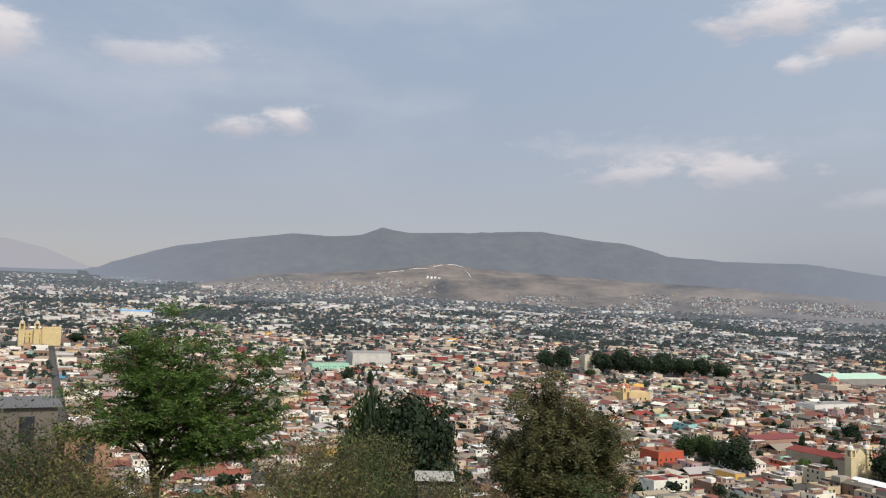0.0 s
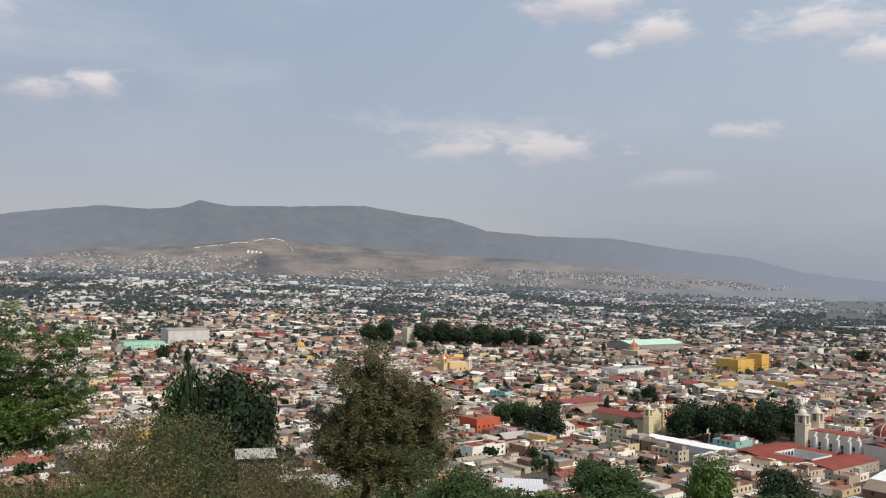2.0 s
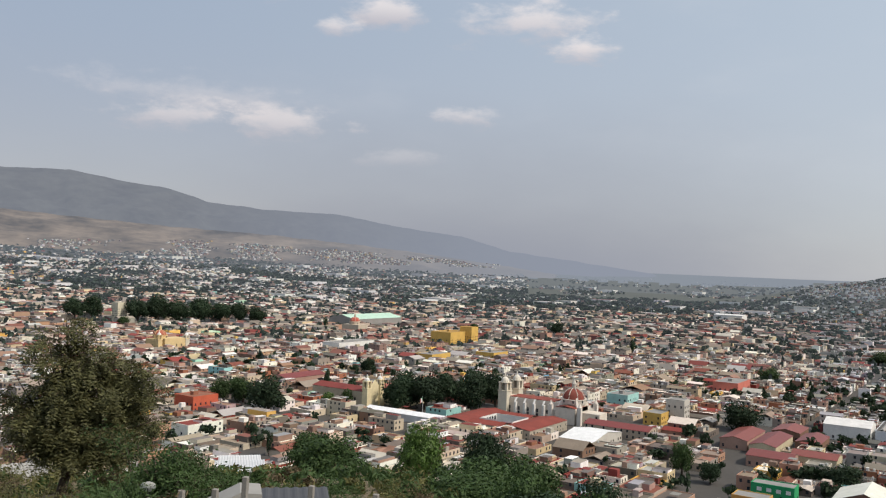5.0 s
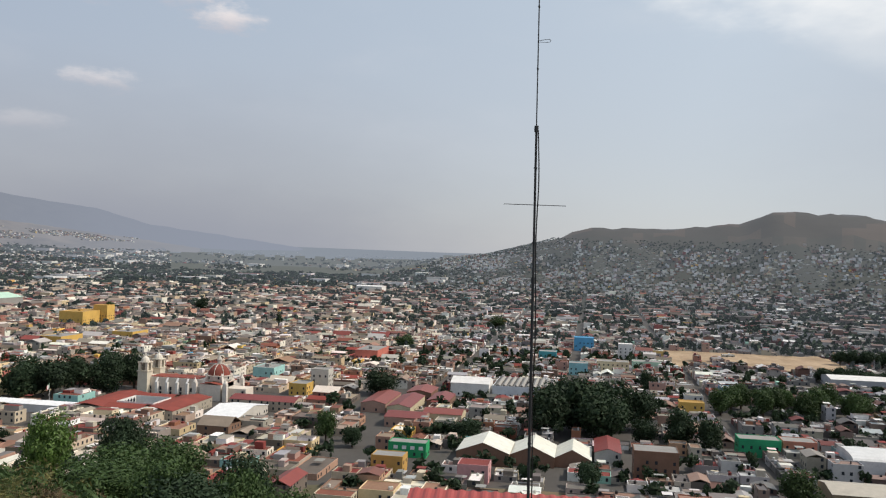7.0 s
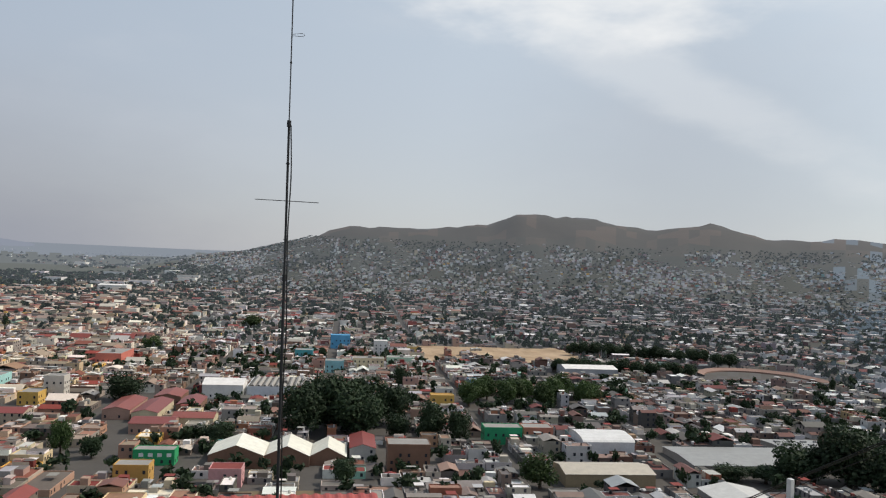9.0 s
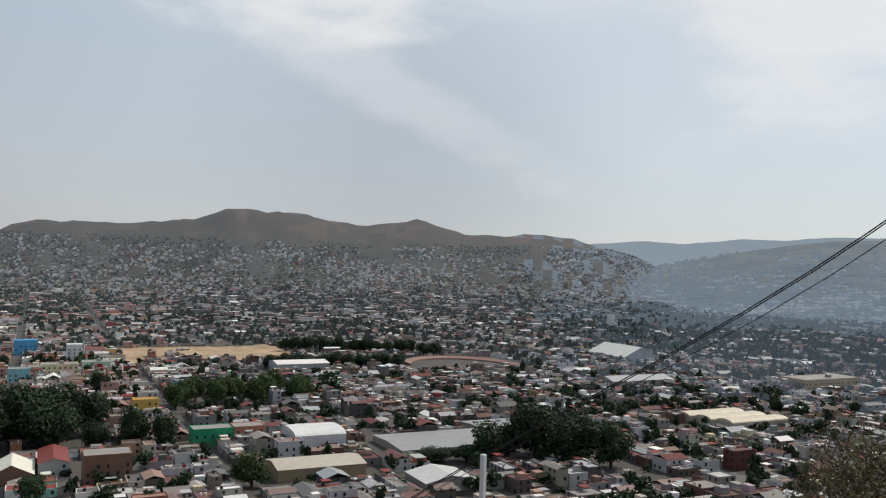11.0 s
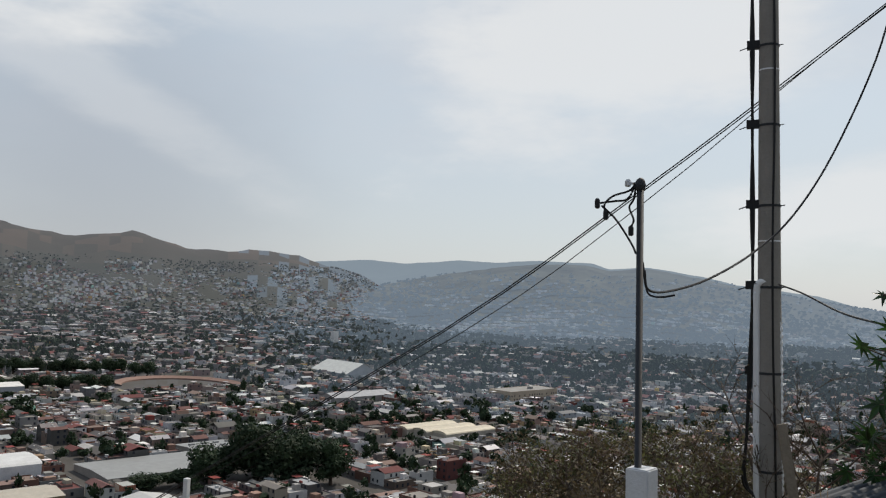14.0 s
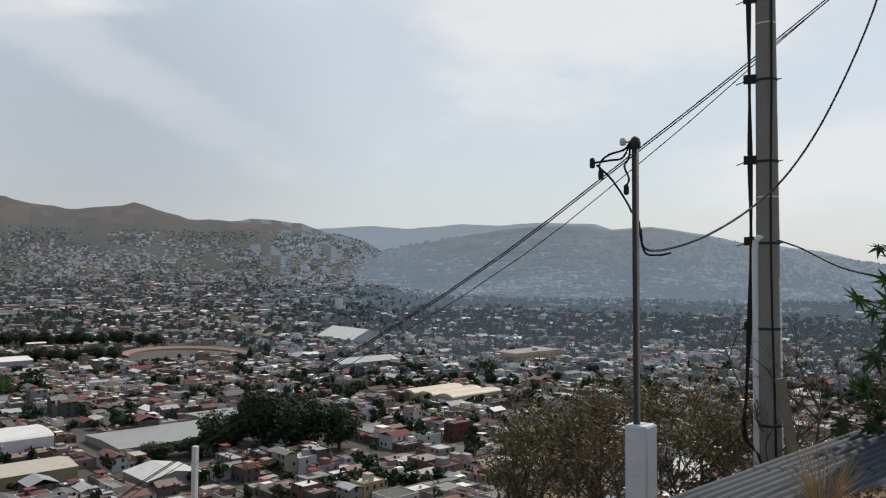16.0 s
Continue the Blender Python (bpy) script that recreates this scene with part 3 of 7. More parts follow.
def tower(parent, x, y, w, h, ink, crown, belfry=True):
    """A church tower: shaft with cornices, an open belfry stage and a small dome with a lantern."""
    z = h * 0.62
    g = Geo()
    g.ink = ink
    g.box(x - w / 2, y - w / 2, -1, x + w / 2, y + w / 2, z)
    part("tower", g, STONE, parent)
    for low, wide in ((z, 0.57), (h * 0.84, 0.53)):
        g = Geo()
        g.ink = ink
        g.box(x - w * wide, y - w * wide, low, x + w * wide, y + w * wide, low + 0.55, True)
        part("cornice", g, STONE, parent)
    for sx in (-1, 1):
        for sy in (-1, 1):
            g = Geo()
            g.ink = ink
            g.box(x + sx * w * 0.36 - w * 0.12, y + sy * w * 0.36 - w * 0.12, z + 0.55, x + sx * w * 0.36 + w * 0.12, y + sy * w * 0.36 + w * 0.12, h * 0.84)
            part("belfry_pier", g, STONE, parent)
    # darkened stone box stands for the shade inside the open belfry
    g = Geo()
    g.ink = tuple(0.35 * v for v in ink)
    g.box(x - w * 0.2, y - w * 0.2, z + 0.55, x + w * 0.2, y + w * 0.2, h * 0.84)
    part("belfry_core", g, STONE, parent)
    d = Geo()
    d.ink = crown
    r = w * 0.42
    d.lathe(x, y, [(r, h * 0.84 + 0.5), (r, h * 0.87)] + [(r * math.cos(a), h * 0.87 + r * 1.1 * math.sin(a)) for a in (0.3, 0.6, 0.9, 1.2)] + [(r * 0.2, h * 0.87 + r * 1.1), (r * 0.2, h + r * 0.5), (0.02, h + r * 0.9)], 10)
    part("cupola", d, STONE, parent)


def dome(parent, x, y, z, r, drum, ink, cover, bands=True):
    g = Geo()
    g.ink = ink
    g.lathe(x, y, [(r * 1.12, z), (r * 1.12, z + drum), (r * 1.18, z + drum), (r * 1.18, z + drum + 0.5), (r, z + drum + 0.5)], 16)
    part("drum", g, STONE, parent)
    for k in range(8):
        a = math.pi / 4 * (k + 0.5)
        ob = part("window", window_mesh(1.2, 1.8), GLASS, parent)
        ob.matrix_basis = pose(x + r * 1.12 * math.cos(a), y + r * 1.12 * math.sin(a), z + drum * 0.3, 0, 0, math.degrees(a) + 90)
    d = Geo()
    d.ink = cover
    z0 = z + drum + 0.5
    d.lathe(x, y, [(r * math.cos(a), z0 + r * 0.85 * math.sin(a)) for a in np.linspace(0, 1.4, 8)], 16)
    part("dome", d, ROOFING, parent, smooth_faces=True)
    l = Geo()
    l.ink = ink
    zt = z0 + r * 0.83
    l.lathe(x, y, [(r * 0.2, zt), (r * 0.2, zt + r * 0.35), (r * 0.25, zt + r * 0.35), (r * 0.12, zt + r * 0.55), (0.03, zt + r * 0.8)], 8)
    part("lantern", l, STONE, parent)
    if bands:
        for k in range(8):
            a = math.pi / 4 * k
            b = Geo()
            b.ink = ink
            b.tube([(x + r * 1.01 * math.cos(e) * math.cos(a), y + r * 1.01 * math.cos(e) * math.sin(a), z0 + r * 0.86 * math.sin(e)) for e in np.linspace(0, 1.35, 7)], r * 0.035, 5)
            part("rib", b, STONE, parent)


def basilica():
    """Twin-towered stone church with a red ribbed dome and a red-roofed cloister court beside it."""
    stone = (0.58, 0.53, 0.43)
    ob = thing("basilica", (500, 240, 0), "pale stone basilica with twin towers and red ribbed dome", "church")
    ob.scale = (0.86, 0.86, 0.92)
    KEEP_OUT.append((500, 240, 22, 52))
    tower(ob, -9, 42, 7.5, 27, stone, (0.62, 0.58, 0.5))
    tower(ob, 10, 42, 7.5, 27, stone, (0.62, 0.58, 0.5))
    g = Geo()
    g.ink = (0.64, 0.57, 0.49)
    g.box(-8, -20, -1, 8, 44, 13)
    g.box(-7, -36, -1, 7, -20, 8)
    g.box(-15, -20, -1, 15, -4, 11)
    g.ink = stone
    g.face([(-5, 45.5, 0), (5, 45.5, 0), (5, 45.5, 17), (0, 45.5, 21), (-5, 45.5, 17)])
    g.box(-5, 43.5, 0, 5, 45.4, 17)
    part("nave", g, STONE, ob)
    for k, y in enumerate((8, 16, 24, 32)):
        for s in (-1, 1):
            b = Geo()
            b.ink = WHITE
            b.box(s * 9.5 - 1.5, y - 0.8, 0, s * 9.5 + 1.5, y + 0.8, 10)
            b.face([(s * 8, y - 0.8, 13), (s * 11, y - 0.8, 10), (s * 11, y + 0.8, 10), (s * 8, y + 0.8, 13)])
            part("buttress", b, STONE, ob)
    r = Geo()
    r.ink = (0.22, 0.055, 0.038)
    r.box(-7.4, 0, 13.003, 7.4, 38, 13.4)
    r.gable(-15, -20, 11.1, 15, -4, 1.2, "x", 0.2)
    part("roof", r, ROOFING, ob, "brick-red painted roof")
    # curved white fins sweeping down from the drum to corner pinnacles
    for sx in (-1, 1):
        for sy in (-1, 1):
            c = Geo()
            c.ink = (0.66, 0.61, 0.55)
            out, across = Vector((sx, 0.8 * sy, 0)).normalized(), Vector((-0.8 * sy, sx, 0)).normalized() * 0.7
            foot = Vector((0, -12, 0))
            rim = [(9.2 + 9.0 * t, 17.5 - 9.5 * math.sin(t * math.pi / 2) ** 0.8) for t in np.linspace(0, 1, 8)]
            for (r0, z0), (r1, z1) in zip(rim, rim[1:]):
                a, b = foot + out * r0, foot + out * r1
                for e in (-1, 1):
                    w = across * e
                    c.face([tuple(a + w), tuple(b + w), tuple(b + w + Vector((0, 0, z1))), tuple(a + w + Vector((0, 0, z0)))])
                c.face([tuple(a - across + Vector((0, 0, z0))), tuple(b - across + Vector((0, 0, z1))), tuple(b + across + Vector((0, 0, z1))), tuple(a + across + Vector((0, 0, z0)))])
            part("fin", c, STONE, ob)
            c = Geo()
            c.ink = (0.66, 0.61, 0.55)
            q = foot + out * 18.6
            c.box(q.x - 1.5, q.y - 1.5, -1, q.x + 1.5, q.y + 1.5, 12)
            c.lathe(q.x, q.y, [(1.5, 12), (1.7, 12.4), (1.0, 13.4), (0.1, 15.5)], 8)
            part("pinnacle", c, STONE, ob)
    dome(ob, 0, -12, 13, 8.6, 2.6, (0.52, 0.48, 0.42), (0.20, 0.055, 0.04))
    set_windows(ob, -8.05, -38, 8.05, 42, 2, random.Random(4), 8, 1.6, 2.6, 0.1, "ew")


def cloister():
    ob = thing("cloister", (446, 250, 0), "stone convent with red tiled roofs round a white arcaded court", "convent")
    ob.scale = (0.78, 0.86, 0.74)
    KEEP_OUT.append((446, 250, 25, 28))
    for x0, y0, x1, y1, along in ((-31, -35, 31, -13, "x"), (-31, 13, 31, 35, "x"), (-31, -13, -13, 13, "y"), (13, -13, 31, 13, "y")):
        g = Geo()
        g.ink = (0.36, 0.32, 0.26)
        g.box(x0, y0, -1, x1, y1, 8)
        part("wing", g, STONE, ob)
        r = Geo()
        r.ink = (0.22, 0.050, 0.036)
        r.gable(x0, y0, 8.05, x1, y1, 1.9, along, 0.25)
        part("roof", r, ROOFING, ob, "brick-red roof")
    for x0, y0, x1, y1 in ((-13, -13, 13, -12.7), (-13, 12.7, 13, 13), (-13, -12.7, -12.7, 12.7), (12.7, -12.7, 13, 12.7)):
        g = Geo()
        g.ink = WHITE
        g.box(x0, y0, 0, x1, y1, 9.2)
        part("court_wall", g, STONE, ob, "whitewashed arcade wall")
    for s, y, turn in ((1, 12.66, 0), (-1, -12.66, 180)):
        for k in range(6):
            # flat dark face stands for the shade within an open arch
            a = Geo()
            a.ink = (0.06, 0.05, 0.045)
            a.face([(-1.5, 0, 0), (1.5, 0, 0), (1.5, 0, 4.5)] + [(1.5 * math.cos(t), 0, 4.5 + 1.5 * math.sin(t)) for t in (0.5, 1.05, 1.57, 2.1, 2.64)] + [(-1.5, 0, 4.5)])
            arch = part("arch", a, GLASS, ob)
            arch.matrix_basis = pose(-10 + 4 * k, y, 1.8, 0, 0, turn)
    set_windows(ob, -31, -35, 31, 35, 2, random.Random(8), 4.5, 1.0, 1.5, 0.2, "sw")


basilica()
cloister()
building("assembly_hall", "low hall under a long bright white sheet roof", "hall", 442, 192, 42, 20, 5, (0.5, 0.47, 0.42), "gable_y", (0.78, 0.78, 0.77), 3, rise=3.0)
building("parish_house", "red-roofed wing beside the white-roofed hall", "building", 476, 188, 16, 40, 6, (0.4, 0.33, 0.26), "gable_y", RED, 4, 2, 2.0)
building("plaza_canopy", "long white fabric canopy beside a tree plaza", "canopy", 428, 306, 11, 66, 4.5, (0.6, 0.6, 0.6), "gable_y", (0.82, 0.82, 0.82), 5, rise=1.6, windows=False)


def cream_church():
    ob = thing("parish_church", (452, 372, 0), "cream church with twin bell towers and red roof", "church")
    KEEP_OUT.append((452, 372, 15, 34))
    cream = (0.70, 0.60, 0.38)
    tower(ob, -8, -17, 4.5, 21, cream, WHITE)
    tower(ob, 6, -17, 4.5, 21, cream, WHITE)
    g = Geo()
    g.ink = cream
    g.box(-6, -18, -1, 4, -15, 14)
    g.face([(-6, -18.05, 14), (4, -18.05, 14), (-1, -18.05, 18.5)])
    g.ink = (0.45, 0.38, 0.28)
    g.box(-10, -15, -1, 8, 30, 11)
    part("nave", g, STONE, ob)
    r = Geo()
    r.ink = RED
    r.gable(-10, -15, 11.05, 8, 30, 2.2, "y")
    part("roof", r, ROOFING, ob)
    set_windows(ob, -10.05, -12, 8.05, 28, 2, random.Random(5), 6, 1.2, 2.2, 0.1, "ew")


cream_church()
building("convent_school", "cream two-storey building with red flat roof", "building", 478, 356, 26, 34, 11, (0.66, 0.57, 0.37), "flat", (0.32, 0.10, 0.07), 7, 2)
building("red_roof_block", "long block under a brick-red sheet roof", "building", 500, 470, 46, 18, 6, PINK, "gable_x", RED, 9, 1, 2.5)
building("white_flat_block", "white two-storey block with flat roof", "building", 735, 616, 62, 24, 10, WHITE, "flat", GREY, 10, 2)
building("yellow_hall", "large mustard yellow hall with stepped block top", "hall", 905, 590, 46, 30, 15, YELLOW, "flat", OCHRE, 11, 2)
building("yellow_block", "yellow block behind the mustard hall", "building", 925, 575, 16, 18, 21, YELLOW, "flat", OCHRE, 12, 3)
building("yellow_school", "long yellow two-storey building", "building", 780, 455, 30, 22, 9, YELLOW, "flat", GREY, 13, 2)
building("yellow_arcade", "long yellow house with blue trim", "building", 722, 492, 34, 22, 8, YELLOW, "flat", GREY, 14, 1)
building("green_market", "wide market hall under a mint green roof", "market", 1030, 830, 118, 50, 11, GREY, "gable_x", (0.47, 0.66, 0.52), 15, 1, 6.0)
building("cyan_house", "pale turquoise two-storey house", "house", 590, 232, 22, 16, 9, (0.32, 0.55, 0.52), "flat", GREY, 16, 2)
building("yellow_house", "bright yellow house by the stone tower block", "house", 533, 186, 18, 12, 8, YELLOW, "flat", GREY, 17, 2)
building("tower_block", "grey stone tower block with tall windows", "building", 544, 176, 11, 12, 16, (0.5, 0.47, 0.42), "flat", GREY, 18, 4)
building("red_long_block", "long red painted two-storey block", "building", 720, 188, 40, 20, 11, (0.5, 0.16, 0.12), "flat", GREY, 19, 2)
building("red_house", "vivid red house by dark trees", "house", 362, 428, 20, 18, 10, (0.50, 0.11, 0.06), "flat", TERRA, 20, 2)
building("mint_building", "mint green arcaded building", "building", 370, 1140, 54, 22, 10, MINT, "flat", GREY, 21, 2)
building("grey_theatre", "large grey and white hall", "hall", 446, 1185, 60, 30, 20, (0.55, 0.53, 0.5), "gable_x", GREY, 22, 2, 3.0)
building("blue_white_hall", "white hall with blue roof stripe", "hall", 223, 2290, 76, 30, 12, WHITE, "gable_x", (0.2, 0.4, 0.65), 23, 1, 4.0, False)
building("plain_tower", "cream tower block among tall trees", "building", 736, 1040, 15, 14, 27, (0.62, 0.57, 0.44), "flat", GREY, 24, 6)
for k, (x, y, w, d, h) in enumerate(((392, 46, 24, 26, 6), (396, 24, 20, 26, 5), (398, 6, 17, 24, 4))):
    tagged(building("warehouse", "warehouse with pale cream pitched sheet roof", "warehouse", x, y, d, w, h, BRICK, "gable_x", (0.70, 0.69, 0.60), 30 + k, 1, 4.5, False), group="row of pitched warehouses")
building("red_wing", "grey two-storey wing with red roof by big trees", "building", 408, -10, 30, 12, 6.5, (0.42, 0.42, 0.40), "gable_x", RED, 33, 2, 2.0)
building("market_white", "hall under a white sheet roof", "market", 572, 78, 24, 26, 9, WHITE, "gable_y", WHITE, 34, 1, 3.0)
ribbed = building("market_shed", "wide market shed with dark ribbed roof", "market", 585, 42, 44, 42, 8, (0.55, 0.58, 0.62), "flat", DARK, 35, 1)
for k in range(10):
    g = Geo()
    g.ink = (0.30, 0.28, 0.25)
    g.gable(-21, -20 + 4 * k, 8.0, 21, -17.2 + 4 * k, 1.0, "x", 0)
    part("roof_rib", g, SHEET, ribbed)
building("green_house", "vivid green two-storey house with white windows", "house", 440, -84, 12, 20, 9, GREEN, "flat", GREY, 36, 2)
building("salmon_house", "salmon red house beside the green house", "house", 446, -104, 12, 16, 8, (0.5, 0.2, 0.14), "flat", GREY, 37, 2)
building("blue_building", "bright blue painted three-storey block", "building", 884, 5, 14, 20, 14, BLUE, "flat", BLUE, 38, 3)
building("teal_building", "dark teal painted town block", "building", 784, 37, 14, 16, 9, (0.08, 0.32, 0.36), "flat", GREY, 39, 2)
building("light_teal_building", "light teal painted town block", "building", 700, 8, 12, 15, 10, (0.25, 0.48, 0.52), "flat", GREY, 40, 2)
building("white_slab", "narrow white four-storey block", "building", 815, -34, 12, 13, 16, WHITE, "flat", WHITE, 41, 4)
building("cream_block", "cream arcaded three-storey block", "building", 715, -20, 16, 26, 11, CREAM, "flat", GREY, 42, 3)
building("mint_block", "pale mint low block", "building", 760, -50, 16, 24, 7, (0.42, 0.58, 0.45), "flat", GREY, 43, 1)
building("white_depot", "depot with a wide white roof", "warehouse", 715, -210, 30, 46, 7, (0.35, 0.36, 0.38), "gable_y", WHITE, 44, 1, 2.0)
building("yellow_cottage", "small bright yellow two-storey house", "house", 546, -64, 10, 15, 8, YELLOW, "flat", OCHRE, 45, 2)
building("white_warehouse", "white warehouse with vaulted roof and red stripe", "warehouse", 420, -132, 28, 26, 8, (0.55, 0.55, 0.56), "vault", (0.62, 0.62, 0.61), 46, 1, 2.2, False)
building("long_roof_works", "long works hall under pale grey roof sheets", "warehouse", 400, -196, 40, 62, 3.2, (0.26, 0.24, 0.22), "gable_y", (0.27, 0.275, 0.27), 47, 1, 1.0, False)
works = building("works_annex", "low annex under a pale grey ribbed roof", "warehouse", 426, -243, 30, 30, 3.2, (0.26, 0.25, 0.23), "gable_y", (0.27, 0.275, 0.27), 61, 1, 1.0, False)
for k in range(12):
    g = Geo()
    g.ink = (0.22, 0.22, 0.22)
    g.box(-12 + 8 * (k % 3), -14 + 7.5 * (k // 3), 3.5, -10 + 8 * (k % 3), -11 + 7.5 * (k // 3), 4.7, True)
    part("roof_vent", g, SHEET, works)
building("tan_shed", "long shed with rusty tan sheet roof", "warehouse", 364, -116, 22, 40, 5.5, (0.28, 0.22, 0.14), "gable_y", (0.44, 0.40, 0.33), 48, 1, 1.8, False)
building("white_shed", "shed under a white sheet roof", "warehouse", 326, -160, 22, 24, 4.5, GREY, "gable_x", (0.50, 0.50, 0.48), 49, 1, 2.5, False)
building("brick_house", "unfinished brick house with flat concrete decks", "house", 380, -30, 14, 19, 13, BRICK, "flat", GREY, 50, 3)
building("sports_hangar", "big pale hangar with curved white roof", "hangar", 715, -560, 62, 44, 6, (0.42, 0.45, 0.47), "gable_x", (0.56, 0.57, 0.54), 52, 1, 10.0, False)
for k in range(3):
    tagged(building("cream_warehouse", "cream vaulted warehouse roof", "warehouse", 384 + 14 * k, -402 + 4 * k, 13, 46, 4.5, (0.4, 0.36, 0.30), "vault", (0.56, 0.50, 0.38), 53 + k, 1, 1.8, False), group="row of cream warehouses")
building("long_pavilion", "long grey pavilion roof", "building", 545, -440, 22, 60, 7, GREY, "gable_y", TIN, 57, 1, 3.0)
building("orange_tower", "slim pale water tower", "tower", 1088, -828, 9, 9, 20, WHITE, "flat", GREY, 58, 3)
building("long_school", "long low school with open gallery", "school", 500, -600, 26, 66, 9, (0.45, 0.37, 0.28), "flat", GREY, 59, 2)
for k, (x, y, w, d) in enumerate(((506, 125, 42, 15), (500, 108, 44, 14), (545, 107, 26, 16), (458, 98, 20, 22), (474, 80, 18, 22), (520, 90, 30, 13))):
    tagged(building("red_roof_row", "low block under a long brick-red sheet roof", "building", x, y, w, d, 5.5, (PINK, CREAM, BRICK)[k % 3], "gable_x" if w > d else "gable_y", (0.19, 0.048, 0.04) if k % 2 else (0.22, 0.06, 0.045), 70 + k, 1, 1.8), group="red roofed blocks")
green_front = building("green_shop", "bright green two-storey shop with white-framed windows", "house", 388, 82, 9, 18, 7, (0.03, 0.30, 0.12), "flat", GREY, 77, 1)
for k in range(4):
    g = Geo()
    g.ink = (0.7, 0.7, 0.7)
    g.box(-4.62, -7.6 + 4 * k, 3.8, -4.5, -5.6 + 4 * k, 5.4, True)
    part("window_frame", g, PLASTER, green_front, "white window frame")
building("ochre_house", "ochre house with roof water tanks", "house", 357, 84, 10, 14, 8, (0.50, 0.30, 0.09), "flat", GREY, 78, 2)
building("pink_house", "pink house with white balcony bands", "house", 352, 46, 11, 13, 8, (0.55, 0.30, 0.30), "flat", RED, 79, 2)


def plaza_flag():
    """A tricolour on a slim pole before the plaza grove."""
    ob = thing("flagpole", (441, 307, 0), "slim pale flagpole with a hanging tricolour flag", "flagpole")
    g = Geo()
    g.ink = (0.6, 0.6, 0.6)
    g.lathe(0, 0, [(0.16, -1), (0.08, 13.4), (0.14, 13.5), (0.02, 13.7)], 8)
    part("pole", g, SHEET, ob)
    for k, ink in enumerate(((0.02, 0.20, 0.08), (0.75, 0.75, 0.73), (0.50, 0.03, 0.04))):
        g = Geo()
        g.ink = ink
        run = [(-0.1 - 0.9 * k - 0.3 * i, 0.25 * math.sin(1.3 * (3 * k + i)), 0.45 * (k + i / 3)) for i in range(4)]
        for (x0, y0, d0), (x1, y1, d1) in zip(run, run[1:]):
            for e in (-0.02, 0.02):
                g.face([(x0, y0 + e, 10.6 - d0), (x1, y1 + e, 10.6 - d1), (x1, y1 + e, 13.2 - d1), (x0, y0 + e, 13.2 - d0)])
        part("flag_stripe", g, PLASTER, ob)


plaza_flag()
building("white_far_roof", "white flat factory roof", "warehouse", 1760, 466, 40, 56, 11, WHITE, "gable_y", WHITE, 60, 1, 2.0, False)


def dome_church():
    ob = thing("domed_church", (573, 736, 0), "ochre stone church with red ribbed dome", "church")
    KEEP_OUT.append((573, 736, 26, 20))
    ink = (0.62, 0.47, 0.25)
    g = Geo()
    g.ink = ink
    g.box(-12, -12, -1, 26, 10, 12)
    g.box(-8, -16, -1, 6, -12, 13)
    part("nave", g, STONE, ob)
    tower(ob, -14, -14, 5, 20, ink, WHITE)
    tower(ob, 24, -10, 5, 17, (0.6, 0.55, 0.45), WHITE)
    dome(ob, -2, 0, 12, 6.5, 3, ink, (0.36, 0.11, 0.07))
    set_windows(ob, -12, -12, 26, 10, 2, random.Random(3), 6, 1.3, 2.2, 0.1)
    small = thing("chapel", (540, 1015, 2), "small chapel with yellow dome", "church")
    KEEP_OUT.append((540, 1015, 12, 12))
    g = Geo()
    g.ink = CREAM
    g.box(-9, -8, -1, 9, 8, 8)
    part("nave", g, STONE, small)
    dome(small, 0, 0, 8, 6, 2, CREAM, (0.6, 0.33, 0.08), False)
    third = thing("stone_church", (930, 770, 0), "grey stone church with red dome", "church")
    KEEP_OUT.append((930, 770, 14, 18))
    g = Geo()
    g.ink = (0.5, 0.42, 0.33)
    g.box(-10, -15, -1, 10, 15, 12)
    part("nave", g, STONE, third)
    dome(third, 0, 0, 12, 7, 4, (0.5, 0.42, 0.33), (0.42, 0.10, 0.07))
    big = thing("monastery_church", (-14, 1540, 14), "large yellow stone monastery church with twin towers", "church")
    KEEP_OUT.append((-14, 1540, 50, 40))
    ink = (0.62, 0.50, 0.27)
    g = Geo()
    g.ink = ink
    g.box(-16, -10, -2, 40, 14, 24)
    g.box(20, -14, -2, 48, 12, 30)
    part("nave", g, STONE, big)
    tower(big, -10, -16, 9, 42, ink, (0.5, 0.45, 0.36))
    tower(big, 12, -16, 9, 42, ink, (0.5, 0.45, 0.36))
    set_windows(big, -16, -10, 48, 14, 6, random.Random(3), 7, 1.8, 2.4, 0.2, "sw")


dome_church()

# ---- trees of the town ----
def crown_templates(seed, count, lumps, leaf, kinds):
    rng = np.random.default_rng(seed)
    return [leaf_cloud(rng, count, lumps, (1, 1, 0.95), leaf) for _ in range(kinds)]


FULL = crown_templates(5, 4200, 26, 0.064, 5)
DENSE = crown_templates(15, 12000, 40, 0.041, 4)
CYPRESS = crown_templates(6, 500, 9, 0.12, 2)
SPARSE = crown_templates(7, 80, 8, 0.30, 8)
MID = crown_templates(9, 24, 6, 0.53, 8)
FAR = crown_templates(8, 8, 4, 0.85, 6)
TREE_MESHES = {}


